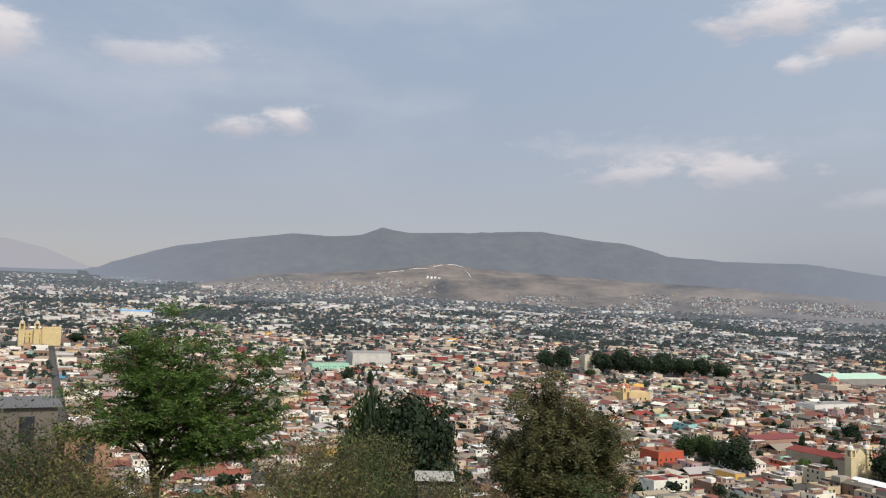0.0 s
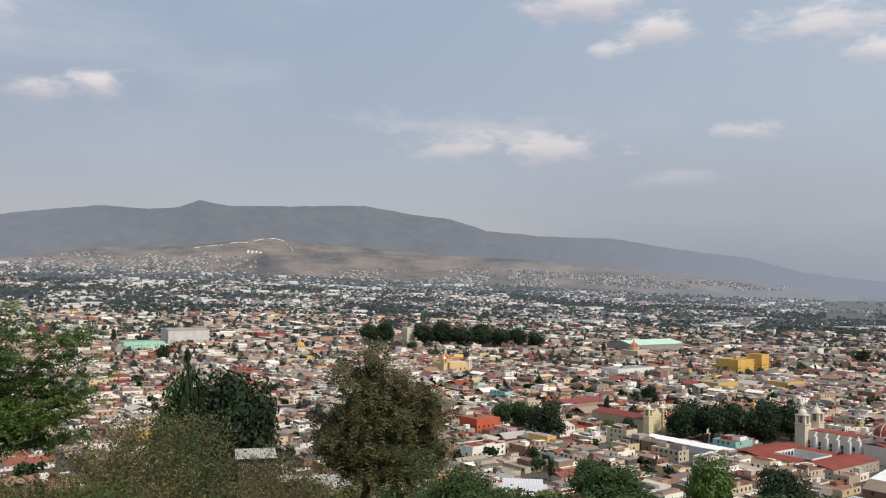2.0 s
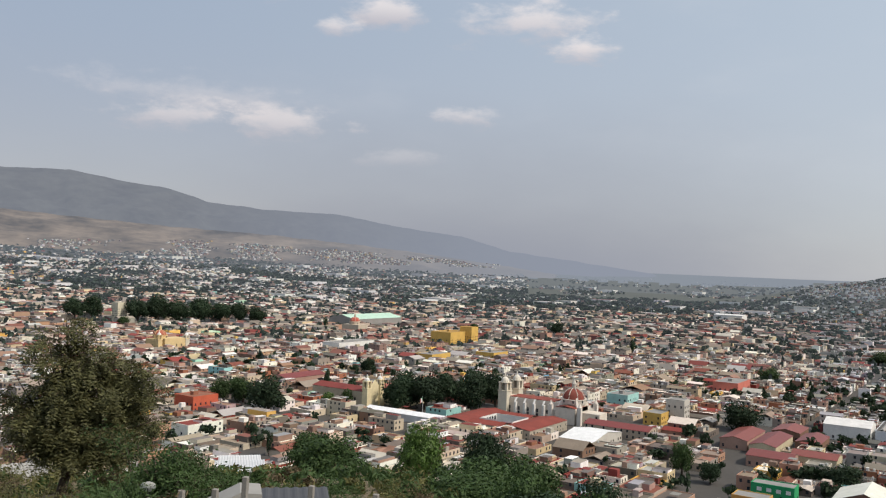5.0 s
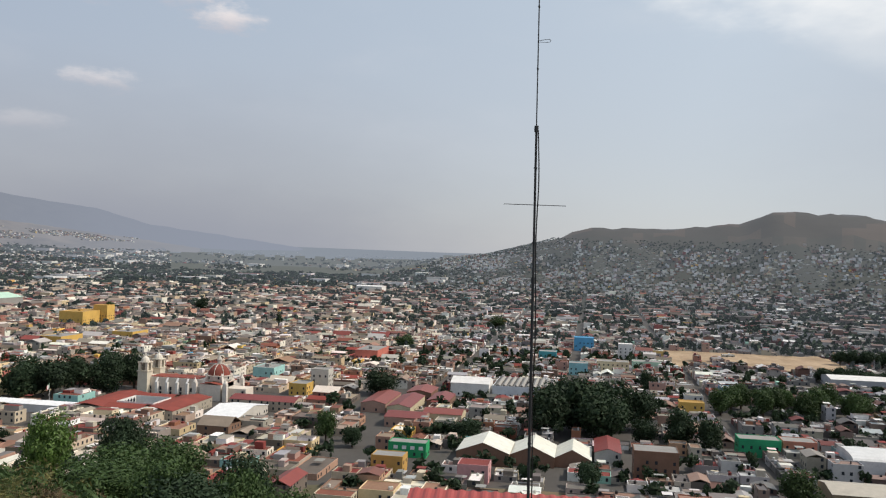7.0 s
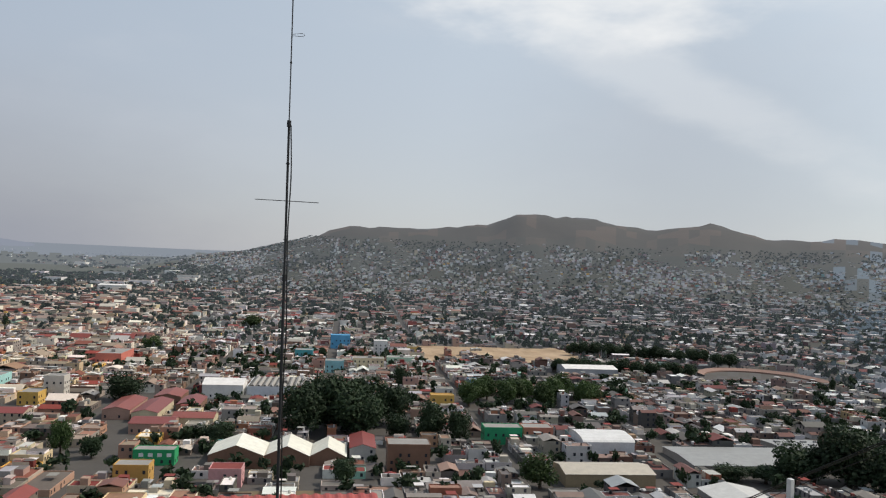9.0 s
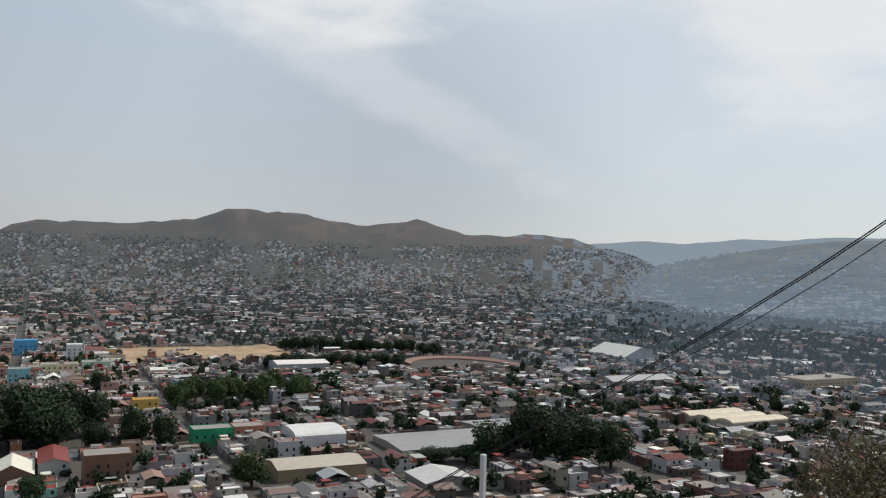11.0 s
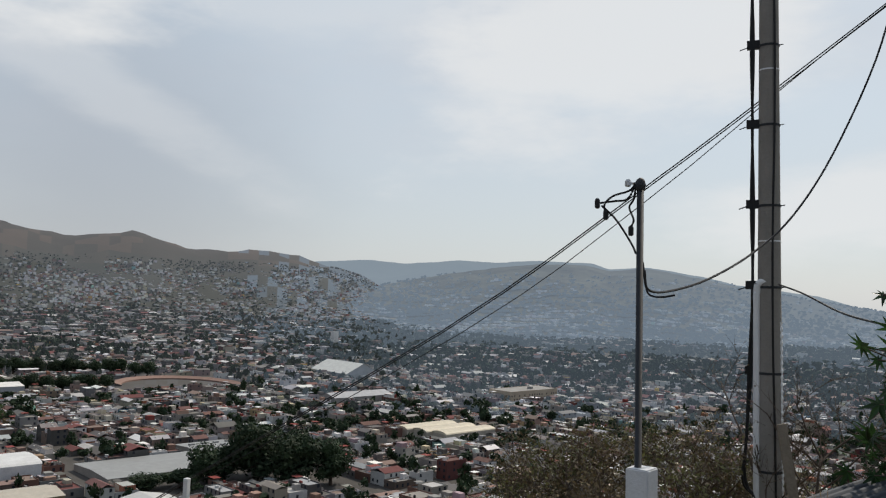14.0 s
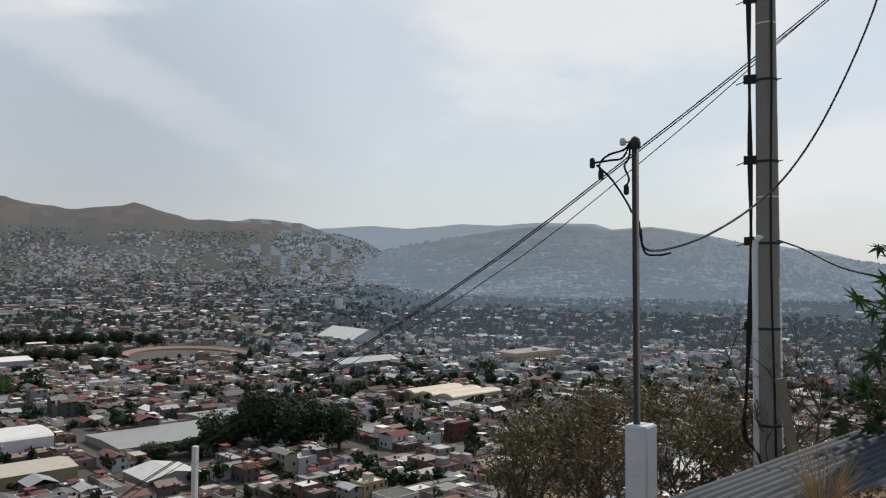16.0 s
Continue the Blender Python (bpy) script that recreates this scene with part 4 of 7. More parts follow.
def trunk_mesh():
    g = Geo()
    g.tube([(0, 0, -0.6), (0.02, 0.01, 0.2), (-0.02, 0.03, 0.8)], [0.09, 0.07, 0.04], 7)
    for a in (0.4, 2.4, 4.4):
        g.tube([(0, 0, 0.25), (0.25 * math.cos(a), 0.25 * math.sin(a), 0.6), (0.5 * math.cos(a), 0.5 * math.sin(a), 0.95)], [0.05, 0.035, 0.015], 5)
    return g.mesh("trunk", BARK)


def tree(x, y, w, h, mat, label, kind="full", z=None, group=""):
    """A tree with trunk and leafy crown, w wide and h high."""
    rng = random.Random(int(x * 7 + y * 13))
    shapes = {"cypress": CYPRESS, "dense": DENSE}.get(kind, FULL)
    key = (kind, rng.randrange(len(shapes)), mat.name)
    if key not in TREE_MESHES:
        TREE_MESHES[key] = quads("crown", shapes[key[1]], mat)
    if "trunk" not in TREE_MESHES:
        TREE_MESHES["trunk"] = trunk_mesh()
    ob = thing("tree" if kind != "cypress" else "cypress", (x, y, (float(height(x, y)) if z is None else z) + h * 0.06), label, "tree", group, rng.uniform(0, 360))
    ob.scale = (w / 2, w / 2, h * 0.96 / 1.85)
    part("trunk", TREE_MESHES["trunk"], BARK, ob)
    part("crown", TREE_MESHES[key], mat, ob)
    KEEP_OUT.append((x, y, w * 0.33, w * 0.33))
    return ob


DARK_TREE = "broad dark green shade tree among the houses"
# plaza grove
for x, y, w, h in ((455, 336, 26, 24), (466, 322, 28, 26), (480, 318, 28, 27), (492, 304, 26, 25), (505, 306, 26, 26), (514, 296, 22, 24), (470, 340, 26, 24)):
    tree(x, y, w, h, LEAVES_DARK, "large dark laurel tree of the plaza grove", group="plaza grove")
for x, y, w, h in ((690, 1075, 36, 34), (712, 1068, 36, 36), (752, 1020, 40, 36), (776, 1006, 40, 35), (800, 992, 42, 35), (822, 972, 40, 34), (845, 954, 40, 33), (866, 938, 38, 32), (790, 1030, 40, 36), (835, 990, 40, 36), (885, 920, 30, 28)):
    tree(x, y, w, h, LEAVES_DARK, "tall dark tree in a long park row", group="park trees")
for x, y, w, h in ((448, 22, 30, 28), (462, 6, 34, 33), (474, -12, 32, 30), (452, -8, 30, 27), (470, 14, 32, 32), (482, -28, 24, 25)):
    tree(x, y, w, h, LEAVES_DARK, "huge dark fig tree in a dense clump", group="fig clump")
for x, y, w, h in ((348, -222, 32, 28), (336, -236, 30, 26), (362, -234, 30, 28), (358, -204, 26, 20), (366, -176, 20, 8), (362, -214, 22, 18), (326, -250, 24, 21), (360, -190, 20, 9), (346, -244, 26, 25)):
    tree(x, y, w, h, LEAVES_DARK, DARK_TREE, group="works trees")
for k in range(14):
    tree(862 - 6 * k + (k % 3) * 4, -238 - 10.5 * k, 18, 15 + k % 4, LEAVES_DARK, "dark tree in a long windbreak row", group="windbreak")
for k in range(11):
    tree(735 - 3 * k, -190 - 11 * k, 17, 13 + k % 3, LEAVES_DARK, "dark tree in a street row", group="street row")
for k in range(11):
    tree(548 + (k % 3) * 14, -82 - 8.5 * k, 19, 16 + k % 5, LEAVES, "green tree in a leafy lot", group="leafy lot")
for x, y, w, h, mat in ((382, 384, 31, 24, LEAVES_DARK), (392, 440, 16, 16, LEAVES), (402, 428, 18, 18, LEAVES), (412, 446, 17, 16, LEAVES), (590, 472, 15, 15, LEAVES_DARK), (548, 136, 27, 19, LEAVES_DARK), (442, -46, 22, 20, LEAVES_DARK), (436, -60, 18, 18, LEAVES_DARK), (448, -30, 16, 14, LEAVES_DARK),
                        (618, -42, 18, 16, LEAVES_DARK), (404, 128, 14, 16, LEAVES), (396, 112, 12, 10, LEAVES_DARK), (350, -84, 20, 15, LEAVES), (352, -2, 14, 12, LEAVES_DARK), (430, 62, 22, 12, LEAVES_DARK), (438, 366, 10, 12, LEAVES), (428, 374, 12, 10, LEAVES_BRIGHT),
                        (150, 900, 40, 26, LEAVES_DARK), (130, 1480, 34, 26, LEAVES_DARK), (60, 1560, 30, 22, LEAVES_DARK), (470, 1240, 24, 22, LEAVES_DARK), (350, 1000, 20, 18, LEAVES_DARK), (700, 980, 18, 14, LEAVES), (1150, 560, 22, 20, LEAVES_DARK), (1040, 640, 20, 16, LEAVES), (820, 180, 26, 14, LEAVES), (1090, 120, 30, 16, LEAVES)):
    tree(x, y, w, h, mat, DARK_TREE if mat is LEAVES_DARK else "green tree between the houses")
for x, y, w, h in ((456, 402, 7.5, 23), (322, 846, 10, 32), (344, 1180, 9, 30), (300, 300, 4, 14), (900, 800, 9, 22), (940, 360, 9, 24), (620, -380, 7, 17), (360, 470, 5, 16)):
    tree(x, y, w, h, LEAVES_DARK, "slender dark cypress rising above the roofs", "cypress")

# ---- the town's houses ----
WALLS = ((WHITE, 30), ((0.44, 0.39, 0.33), 18), (CREAM, 9), (PINK, 10), (TERRA, 5), ((0.21, 0.135, 0.105), 10), (GREY, 17), ((0.14, 0.125, 0.115), 15), (YELLOW, 1.6), ((0.34, 0.22, 0.14), 1.8), (RED, 3), (TEAL, 0.4), (BLUE, 0.12), (MINT, 0.5), ((0.34, 0.26, 0.28), 2))
DECKS = (((0.25, 0.22, 0.19), 24), ((0.13, 0.12, 0.11), 24), ((0.46, 0.44, 0.41), 11), ((0.18, 0.072, 0.054), 18), ((0.25, 0.155, 0.115), 13), (RED, 12), (TIN, 9), (WHITE, 11))
WALL_WORDS = {WHITE: "white", CREAM: "cream", PINK: "pink", TERRA: "terracotta", BRICK: "bare brick", GREY: "grey concrete", YELLOW: "yellow", RED: "dark red", TEAL: "teal", BLUE: "blue", MINT: "mint green"}


def pick(rng, table):
    return rng.choices([a for a, _ in table], [b for _, b in table])[0]


def jitter(rng, c, amount=0.13):
    s = 1 + rng.uniform(-amount, amount)
    return tuple(min(0.85, v * s * (1 + rng.uniform(-0.05, 0.05))) for v in c)


def split(rng, x0, y0, x1, y1, limit):
    w, d = x1 - x0, y1 - y0
    if w * d < limit * rng.uniform(0.7, 1.7) or max(w, d) < 7:
        return [(x0, y0, x1, y1)]
    s = rng.uniform(0.36, 0.64)
    if w > d:
        return split(rng, x0, y0, x0 + w * s, y1, limit) + split(rng, x0 + w * s, y0, x1, y1, limit)
    return split(rng, x0, y0, x1, y0 + d * s, limit) + split(rng, x0, y0 + d * s, x1, y1, limit)


def tank(g, x, y, z):
    g.lathe(x, y, [(0.55, z), (0.6, z + 0.1), (0.6, z + 1.0), (0.35, z + 1.25), (0.2, z + 1.3)], 8)


KEEP_OUT.extend(((724, -365, 46, 56), (415, -36, 5, 8), (345, -137, 6, 12)))


def plan_town():
    """Lots of the street grid, as (distance, rectangle)."""
    rng = random.Random(17)
    lots = []
    pitch = 92.0
    keep = np.array(KEEP_OUT)
    for ix in range(-3, 22):
        for iy in range(-20, 22):
            bx, by = ix * pitch + 20, iy * pitch + 12
            r, az = math.hypot(bx + 46, by + 46), float(azimuth(bx + 46, by + 46))
            if not (270 < r < 1900 and -9 < az < 172):
                continue
            limit = (250 if r < 1250 else 270) if az < 76 else 125 if r < 850 else 140 if r < 1250 else 210
            for x0, y0, x1, y1 in split(rng, bx + 4.5, by + 4.5, bx + pitch - 4.5, by + pitch - 4.5, limit):
                x, y = (x0 + x1) / 2, (y0 + y1) / 2
                r, az = math.hypot(x, y), float(azimuth(x, y))
                if r < (318 if az < 130 else 300) or not -7 < az < 170 or not np.isfinite(r):
                    continue
                if np.any((np.abs(keep[:, 0] - x) < keep[:, 2] + (x1 - x0) * 0.42) & (np.abs(keep[:, 1] - y) < keep[:, 3] + (y1 - y0) * 0.42)):
                    continue
                if 790 < x < 920 and -235 < y < -70 and rng.random() < 0.94:
                    continue
                lots.append((r, x0, y0, x1, y1))
    lots.sort()
    return lots


def fill_town():
    rng = random.Random(23)
    near = 0
    masses = [Geo() for _ in range(11)]
    panes = [Geo() for _ in range(11)]
    green = [[] for _ in range(11)]
    nrng = np.random.default_rng(3)
    for r, x0, y0, x1, y1 in plan_town():
        x, y = (x0 + x1) / 2, (y0 + y1) / 2
        base = float(height(x, y))
        az = float(azimuth(x, y))
        k = band(r, az)
        chance = rng.random()
        leafy = 0.105 + 0.10 * float(smooth((az - 70) / 30)) + 0.30 * float(smooth((r - 850) / 800)) + 0.17 * float(smooth((az - 112) / 20)) * float(smooth((r - 420) / 300)) + 0.24 * float(smooth((az - 118) / 12)) * float(smooth((r - 850) / 250)) + 0.34 * noise.fractal((x / 170, y / 170, 2.0), 1.0, 2.0, 3)
        if chance < leafy:
            for _ in range(rng.randint(1, 2)):
                w, h = rng.uniform(5, 11), rng.uniform(5, 10)
                shape = SPARSE[rng.randrange(8)] if r < 750 else MID[rng.randrange(8)] if r < 1200 else FAR[rng.randrange(6)]
                green[k].append(shape @ rot(rng.uniform(0, 6)) * [w / 2, w / 2, h / 2] + [rng.uniform(x0, x1), rng.uniform(y0, y1), base + 1.0])
            continue
        if chance < leafy + 0.03:
            continue
        inset = rng.uniform(0, 0.03 if az < 78 else 0.10)
        w, d = x1 - x0, y1 - y0
        a0, a1, b0, b1 = -w / 2 + inset * w * rng.random(), w / 2 - inset * w * rng.random(), -d / 2 + inset * d * rng.random(), d / 2 - inset * d * rng.random()
        floors = rng.choices((1, 2, 3), (7.2, 2.5, 0.2))[0]
        h = floors * 2.8 + rng.uniform(0.0, 1.4)
        wall, deck = pick(rng, WALLS), pick(rng, DECKS)
        word = WALL_WORDS.get(wall, "weathered beige")
        tint, cover = jitter(rng, wall), jitter(rng, deck)
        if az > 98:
            # greyer district; shade of the backlit walls is put into their colour
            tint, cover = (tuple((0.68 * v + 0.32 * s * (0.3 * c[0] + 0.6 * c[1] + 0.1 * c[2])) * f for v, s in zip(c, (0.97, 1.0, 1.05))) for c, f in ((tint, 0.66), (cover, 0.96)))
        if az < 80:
            # warmer old-town colours, lightest in the west, plainer towards the market quarter
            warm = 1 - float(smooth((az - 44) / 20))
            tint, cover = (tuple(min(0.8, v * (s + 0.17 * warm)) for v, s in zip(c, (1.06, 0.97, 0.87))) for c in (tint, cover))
        pitched = rng.random() < (0.22 if az < 80 else 0.26)
        alone = near < 300 and r > 300
        if alone:
            near += 1
            what = "pitched sheet roof" if pitched else "flat roof behind a parapet"
            ob = thing("house", (x, y, base), f"{word} {('one', 'two', 'three')[floors - 1]}-storey town house with {what}", "house", "town houses")
            g, top, ox, oy, oz = Geo(), Geo(), 0, 0, 0
        else:
            g, ox, oy, oz = masses[k], x, y, base
            top = g
        X0, X1, Y0, Y1 = a0 + ox, a1 + ox, b0 + oy, b1 + oy
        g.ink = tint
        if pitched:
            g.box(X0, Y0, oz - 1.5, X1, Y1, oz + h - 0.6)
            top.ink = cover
            top.gable(X0, Y0, oz + h - 0.55, X1, Y1, min(a1 - a0, b1 - b0) * rng.uniform(0.12, 0.25), "x" if a1 - a0 > b1 - b0 else "y")
        else:
            if r > 1250:
                kf = len(g.c)
                g.box(X0, Y0, oz - 1.5, X1, Y1, oz + h)
                g.c[kf] = cover
            else:
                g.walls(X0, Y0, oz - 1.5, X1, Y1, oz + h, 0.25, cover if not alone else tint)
            if alone:
                top.ink = cover
                top.box(X0 + 0.25, Y0 + 0.25, oz + h - 0.49, X1 - 0.25, Y1 - 0.25, oz + h - 0.4)
            if r < 1250 and rng.random() < 0.4 and min(w, d) > 7:
                s, v = rng.uniform(0.1, 0.5), rng.uniform(0.1, 0.5)
                px, py = X0 + (X1 - X0) * s, Y0 + (Y1 - Y0) * v
                top.ink = jitter(rng, pick(rng, WALLS))
                top.box(px, py, oz + h - 0.4, px + rng.uniform(2.5, 5), py + rng.uniform(2.5, 4.5), oz + h + rng.uniform(1.5, 2.6))
            if not alone and r < 1000:
                if (X1 - X0) * (Y1 - Y0) > 130:
                    for _ in range(rng.randint(1, 3)):
                        sx, sy = (X1 - X0) * rng.uniform(0.25, 0.6), (Y1 - Y0) * rng.uniform(0.25, 0.6)
                        cx, cy = rng.uniform(X0, X1 - sx), rng.uniform(Y0, Y1 - sy)
                        kf = len(g.c)
                        g.ink = jitter(rng, pick(rng, WALLS))
                        g.box(cx, cy, oz + h - 0.6, cx + sx, cy + sy, oz + h + rng.uniform(0.2, 2.4))
                        g.c[kf] = jitter(rng, pick(rng, DECKS), 0.25)
                for _ in range(rng.choice((0, 1, 1, 2, 3))):
                    cx, cy, cs = rng.uniform(X0 + 0.5, X1 - 1.5), rng.uniform(Y0 + 0.5, Y1 - 1.5), rng.uniform(0.5, 1.8)
                    g.ink = rng.choice((WHITE, (0.03, 0.03, 0.03), BRICK, GREY, (0.5, 0.5, 0.5), RED))
                    g.box(cx, cy, oz + h - 0.5, cx + cs, cy + cs * rng.uniform(0.4, 1.2), oz + h + rng.uniform(0.3, 1.3))
            if r < 900 and rng.random() < 0.32:
                top.ink = cover
                g2 = top
                lift = oz + h + 1.6
                g2.ink = jitter(rng, rng.choice((TIN, WHITE, RED, GREY)))
                qx, qy = X0 + (X1 - X0) * 0.5, Y0 + (Y1 - Y0) * rng.uniform(0.1, 0.4)
                g2.box(qx, qy, lift, min(qx + 5, X1), qy + 4, lift + 0.08, True)
        if alone:
            shell = part("wall", g, PLASTER, ob)
            part("roof", top, SHEET if pitched else ROOFING, ob)
            set_windows(shell, a0, b0, a1, b1, floors, rng, 3.3, 1.1, 1.4, 0.4, "sw" if y > 0 else "nw")
            leaf = part("door", window_mesh(1.1, 2.1), GLASS, shell, "dark entrance door")
            leaf.matrix_basis = pose(rng.uniform(a0 + 1, a1 - 1), b0 - 0.01 if y > 0 else b1 + 0.01, 0.02, 0, 0, 0 if y > 0 else 180)
            if not pitched:
                for _ in range(rng.choice((0, 1, 1, 2))):
                    t = Geo()
                    t.ink = rng.choice(((0.02, 0.02, 0.022), (0.55, 0.53, 0.48), (0.02, 0.02, 0.022)))
                    tank(t, rng.uniform(a0 + 1, a1 - 1), rng.uniform(b0 + 1, b1 - 1), h - 0.4)
                    part("water_tank", t, SHEET, ob)
        elif r < 1000:
            p = panes[k]
            p.ink = (0.035, 0.037, 0.042)
            step = 3.4 if r < 700 else 5.0
            for f in range(floors):
                z = oz + 1.0 + 3.1 * f
                for i in range(int((X1 - X0) / step)):
                    if rng.random() < 0.6:
                        s = X0 + step * (i + 0.5)
                        face_y = Y0 if y > 0 else Y1
                        p.box(s - 0.6, face_y - 0.06, z, s + 0.6, face_y + 0.06, z + 1.5)
                for i in range(int((Y1 - Y0) / step)):
                    if rng.random() < 0.6:
                        s = Y0 + step * (i + 0.5)
                        p.box(X0 - 0.06, s - 0.6, z, X0 + 0.06, s + 0.6, z + 1.5)
            if r < 800 and rng.random() < 0.4:
                g.ink = rng.choice(((0.02, 0.02, 0.022), (0.5, 0.5, 0.48)))
                tank(g, rng.uniform(X0 + 1, X1 - 1), rng.uniform(Y0 + 1, Y1 - 1), oz + h - 0.5)
        if r < 1200 and rng.random() < 0.07:
            w, h = rng.uniform(4, 8), rng.uniform(5, 9)
            green[k].append((SPARSE if r < 750 else MID)[rng.randrange(8)] @ rot(rng.uniform(0, 6)) * [w / 2, w / 2, h / 2] + [x0, y0, base + 1.0])
    # far town: scattered houses over the valley's end and the hill's flank
    for _ in range(60000):
        r = math.sqrt(rng.uniform(1850 ** 2, 4100 ** 2))
        if rng.random() < 0.42:
            r = rng.uniform(1850, 3000)
        az = rng.uniform(-7, 170)
        x, y = r * math.sin(radians(az)), r * math.cos(radians(az))
        z = float(height(x, y))
        patch = noise.fractal((x / 260, y / 260, 7.0), 1.0, 2.0, 4)
        rise = math.degrees(math.atan2(z - 95, r))
        dense = 0.44 + 0.85 * patch
        if 80 < az < 132 and r > 1900:
            dense = (0.40 + 0.95 * patch) * (1 - float(smooth((rise - 0.2) / 1.3)))
        if az < 62 and r > 3500:
            dense *= 0.6
        if az > 132:
            dense = 0.26 + 0.85 * patch - 0.25 * float(smooth((r - 2600) / 1200))
        if 62 < az < 82 and r > 2300:
            dense -= 0.35
            if r > 2450 and (rng.random() < (0.45 if patch > 0.02 and r < 3900 else 0.985) or dense < 0.02):
                continue
        if 58 < az < 73 and r < 2500:
            dense = 0.12
        k = band(r, az)
        if az > 132 and r > 1750:
            continue
        if rng.random() > dense:
            if rng.random() < 0.62 and rise < 1.0:
                w, h = (rng.uniform(5, 9), rng.uniform(4, 6)) if 80 < az < 132 else (rng.uniform(8, 18), rng.uniform(6, 11))
                green[k].append(FAR[rng.randrange(6)] @ rot(rng.uniform(0, 6)) * [w / 2, w / 2, h / 2] + [x, y, z])
            continue
        g = masses[k]
        on_hill = 80 < az < 132
        big = rng.random() < (0.0 if on_hill else 0.012)
        w, d, h = rng.uniform(5, 12), rng.uniform(5, 12), rng.uniform(2.5, 5.5)
        if on_hill:
            w, d, h = w * 0.75, d * 0.75, h * 0.8
        if big:
            w, d, h = rng.uniform(20, 50), rng.uniform(20, 60), 8
        wall, deck = pick(rng, WALLS), pick(rng, DECKS)
        g.ink = jitter(rng, WHITE if rng.random() < (0.3 if on_hill else 0.15) or big else wall)
        kf = len(g.c)
        g.box(x - w / 2, y - d / 2, z - 5, x + w / 2, y + d / 2, z + h)
        g.c[kf] = jitter(rng, deck)
    # the hill's own terraces of small houses
    for _ in range(15000):
        az, r = rng.uniform(79, 133), rng.uniform(1720, 3000)
        x, y = r * math.sin(radians(az)), r * math.cos(radians(az))
        z = float(height(x, y))
        rise = math.degrees(math.atan2(z - 95, r))
        patch = noise.fractal((x / 210, y / 210, 9.0), 1.0, 2.0, 4)
        if rng.random() > (0.52 + 1.1 * patch) * (1 - float(smooth((rise + 0.4) / 1.8))):
            if rise < 1.3 and rng.random() < 0.62:
                w, h = rng.uniform(4, 9), rng.uniform(3.5, 6)
                green[band(r, 0)].append(FAR[rng.randrange(6)] @ rot(rng.uniform(0, 6)) * [w / 2, w / 2, h / 2] + [x, y, z])
            continue
        g = masses[band(r, 0)]
        w, d, h = rng.uniform(3.5, 8), rng.uniform(3.5, 8), rng.uniform(2.5, 5)
        g.ink = jitter(rng, (0.58, 0.58, 0.58) if rng.random() < 0.33 else pick(rng, WALLS))
        kf = len(g.c)
        g.box(x - w / 2, y - d / 2, z - 3, x + w / 2, y + d / 2, z + h)
        g.c[kf] = jitter(rng, pick(rng, DECKS))
    # band 0 is plain; houses and trees of the others emit painted haze
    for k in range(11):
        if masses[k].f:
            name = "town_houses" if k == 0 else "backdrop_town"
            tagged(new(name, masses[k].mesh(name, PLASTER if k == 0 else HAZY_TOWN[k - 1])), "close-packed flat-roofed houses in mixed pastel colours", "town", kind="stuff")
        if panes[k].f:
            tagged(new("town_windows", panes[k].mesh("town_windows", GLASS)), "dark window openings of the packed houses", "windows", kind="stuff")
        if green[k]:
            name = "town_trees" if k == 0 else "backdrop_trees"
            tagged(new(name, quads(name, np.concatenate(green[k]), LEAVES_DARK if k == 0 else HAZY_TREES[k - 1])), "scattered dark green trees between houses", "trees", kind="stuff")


fill_town()


def sand_yard():
    g = Geo()
    g.ink = (0.40, 0.28, 0.16)
    x0, y0, x1, y1, n = 785, -240, 925, -65, 30
    for i in range(n):
        for j in range(n):
            a, b = x0 + (x1 - x0) * i / n, y0 + (y1 - y0) * j / n
            c, d = x0 + (x1 - x0) * (i + 1) / n, y0 + (y1 - y0) * (j + 1) / n
            s = noise.noise((a / 30, b / 30, 5.0)) + 0.6 * noise.noise((a / 9, b / 9, 2.0))
            g.ink = (0.35 + 0.10 * s, 0.255 + 0.08 * s, 0.165 + 0.06 * s)
            g.face([(p, q, 0.4 + 2.2 * max(0, noise.noise((p / 22, q / 22, 0)))) for p, q in ((a, b), (c, b), (c, d), (a, d))])
    tagged(new("earth_yard", g.mesh("earth_yard", GROUND)), "bare orange earth of a building site", "ground", kind="structure")
    ring = Geo()
    ring.ink = (0.24, 0.155, 0.125)
    turn = np.linspace(-2.1, 1.2, 40)
    for a, b in zip(turn, turn[1:]):
        p = [(700 + r * math.cos(t), -365 + 0.8 * r * math.sin(t), z) for t, r, z in ((a, 60, 0), (b, 60, 0), (b, 60, 1.2), (a, 60, 1.2), (b, 67, 3.0), (a, 67, 3.0), (b, 67, 0), (a, 67, 0))]
        for q in ((0, 1, 2, 3), (3, 2, 4, 5), (5, 4, 6, 7)):
            ring.face([p[i] for i in q])
    tagged(new("stadium_stand", ring.mesh("stadium_stand", STONE)), "curved reddish stand of an open stadium", "stadium")


sand_yard()


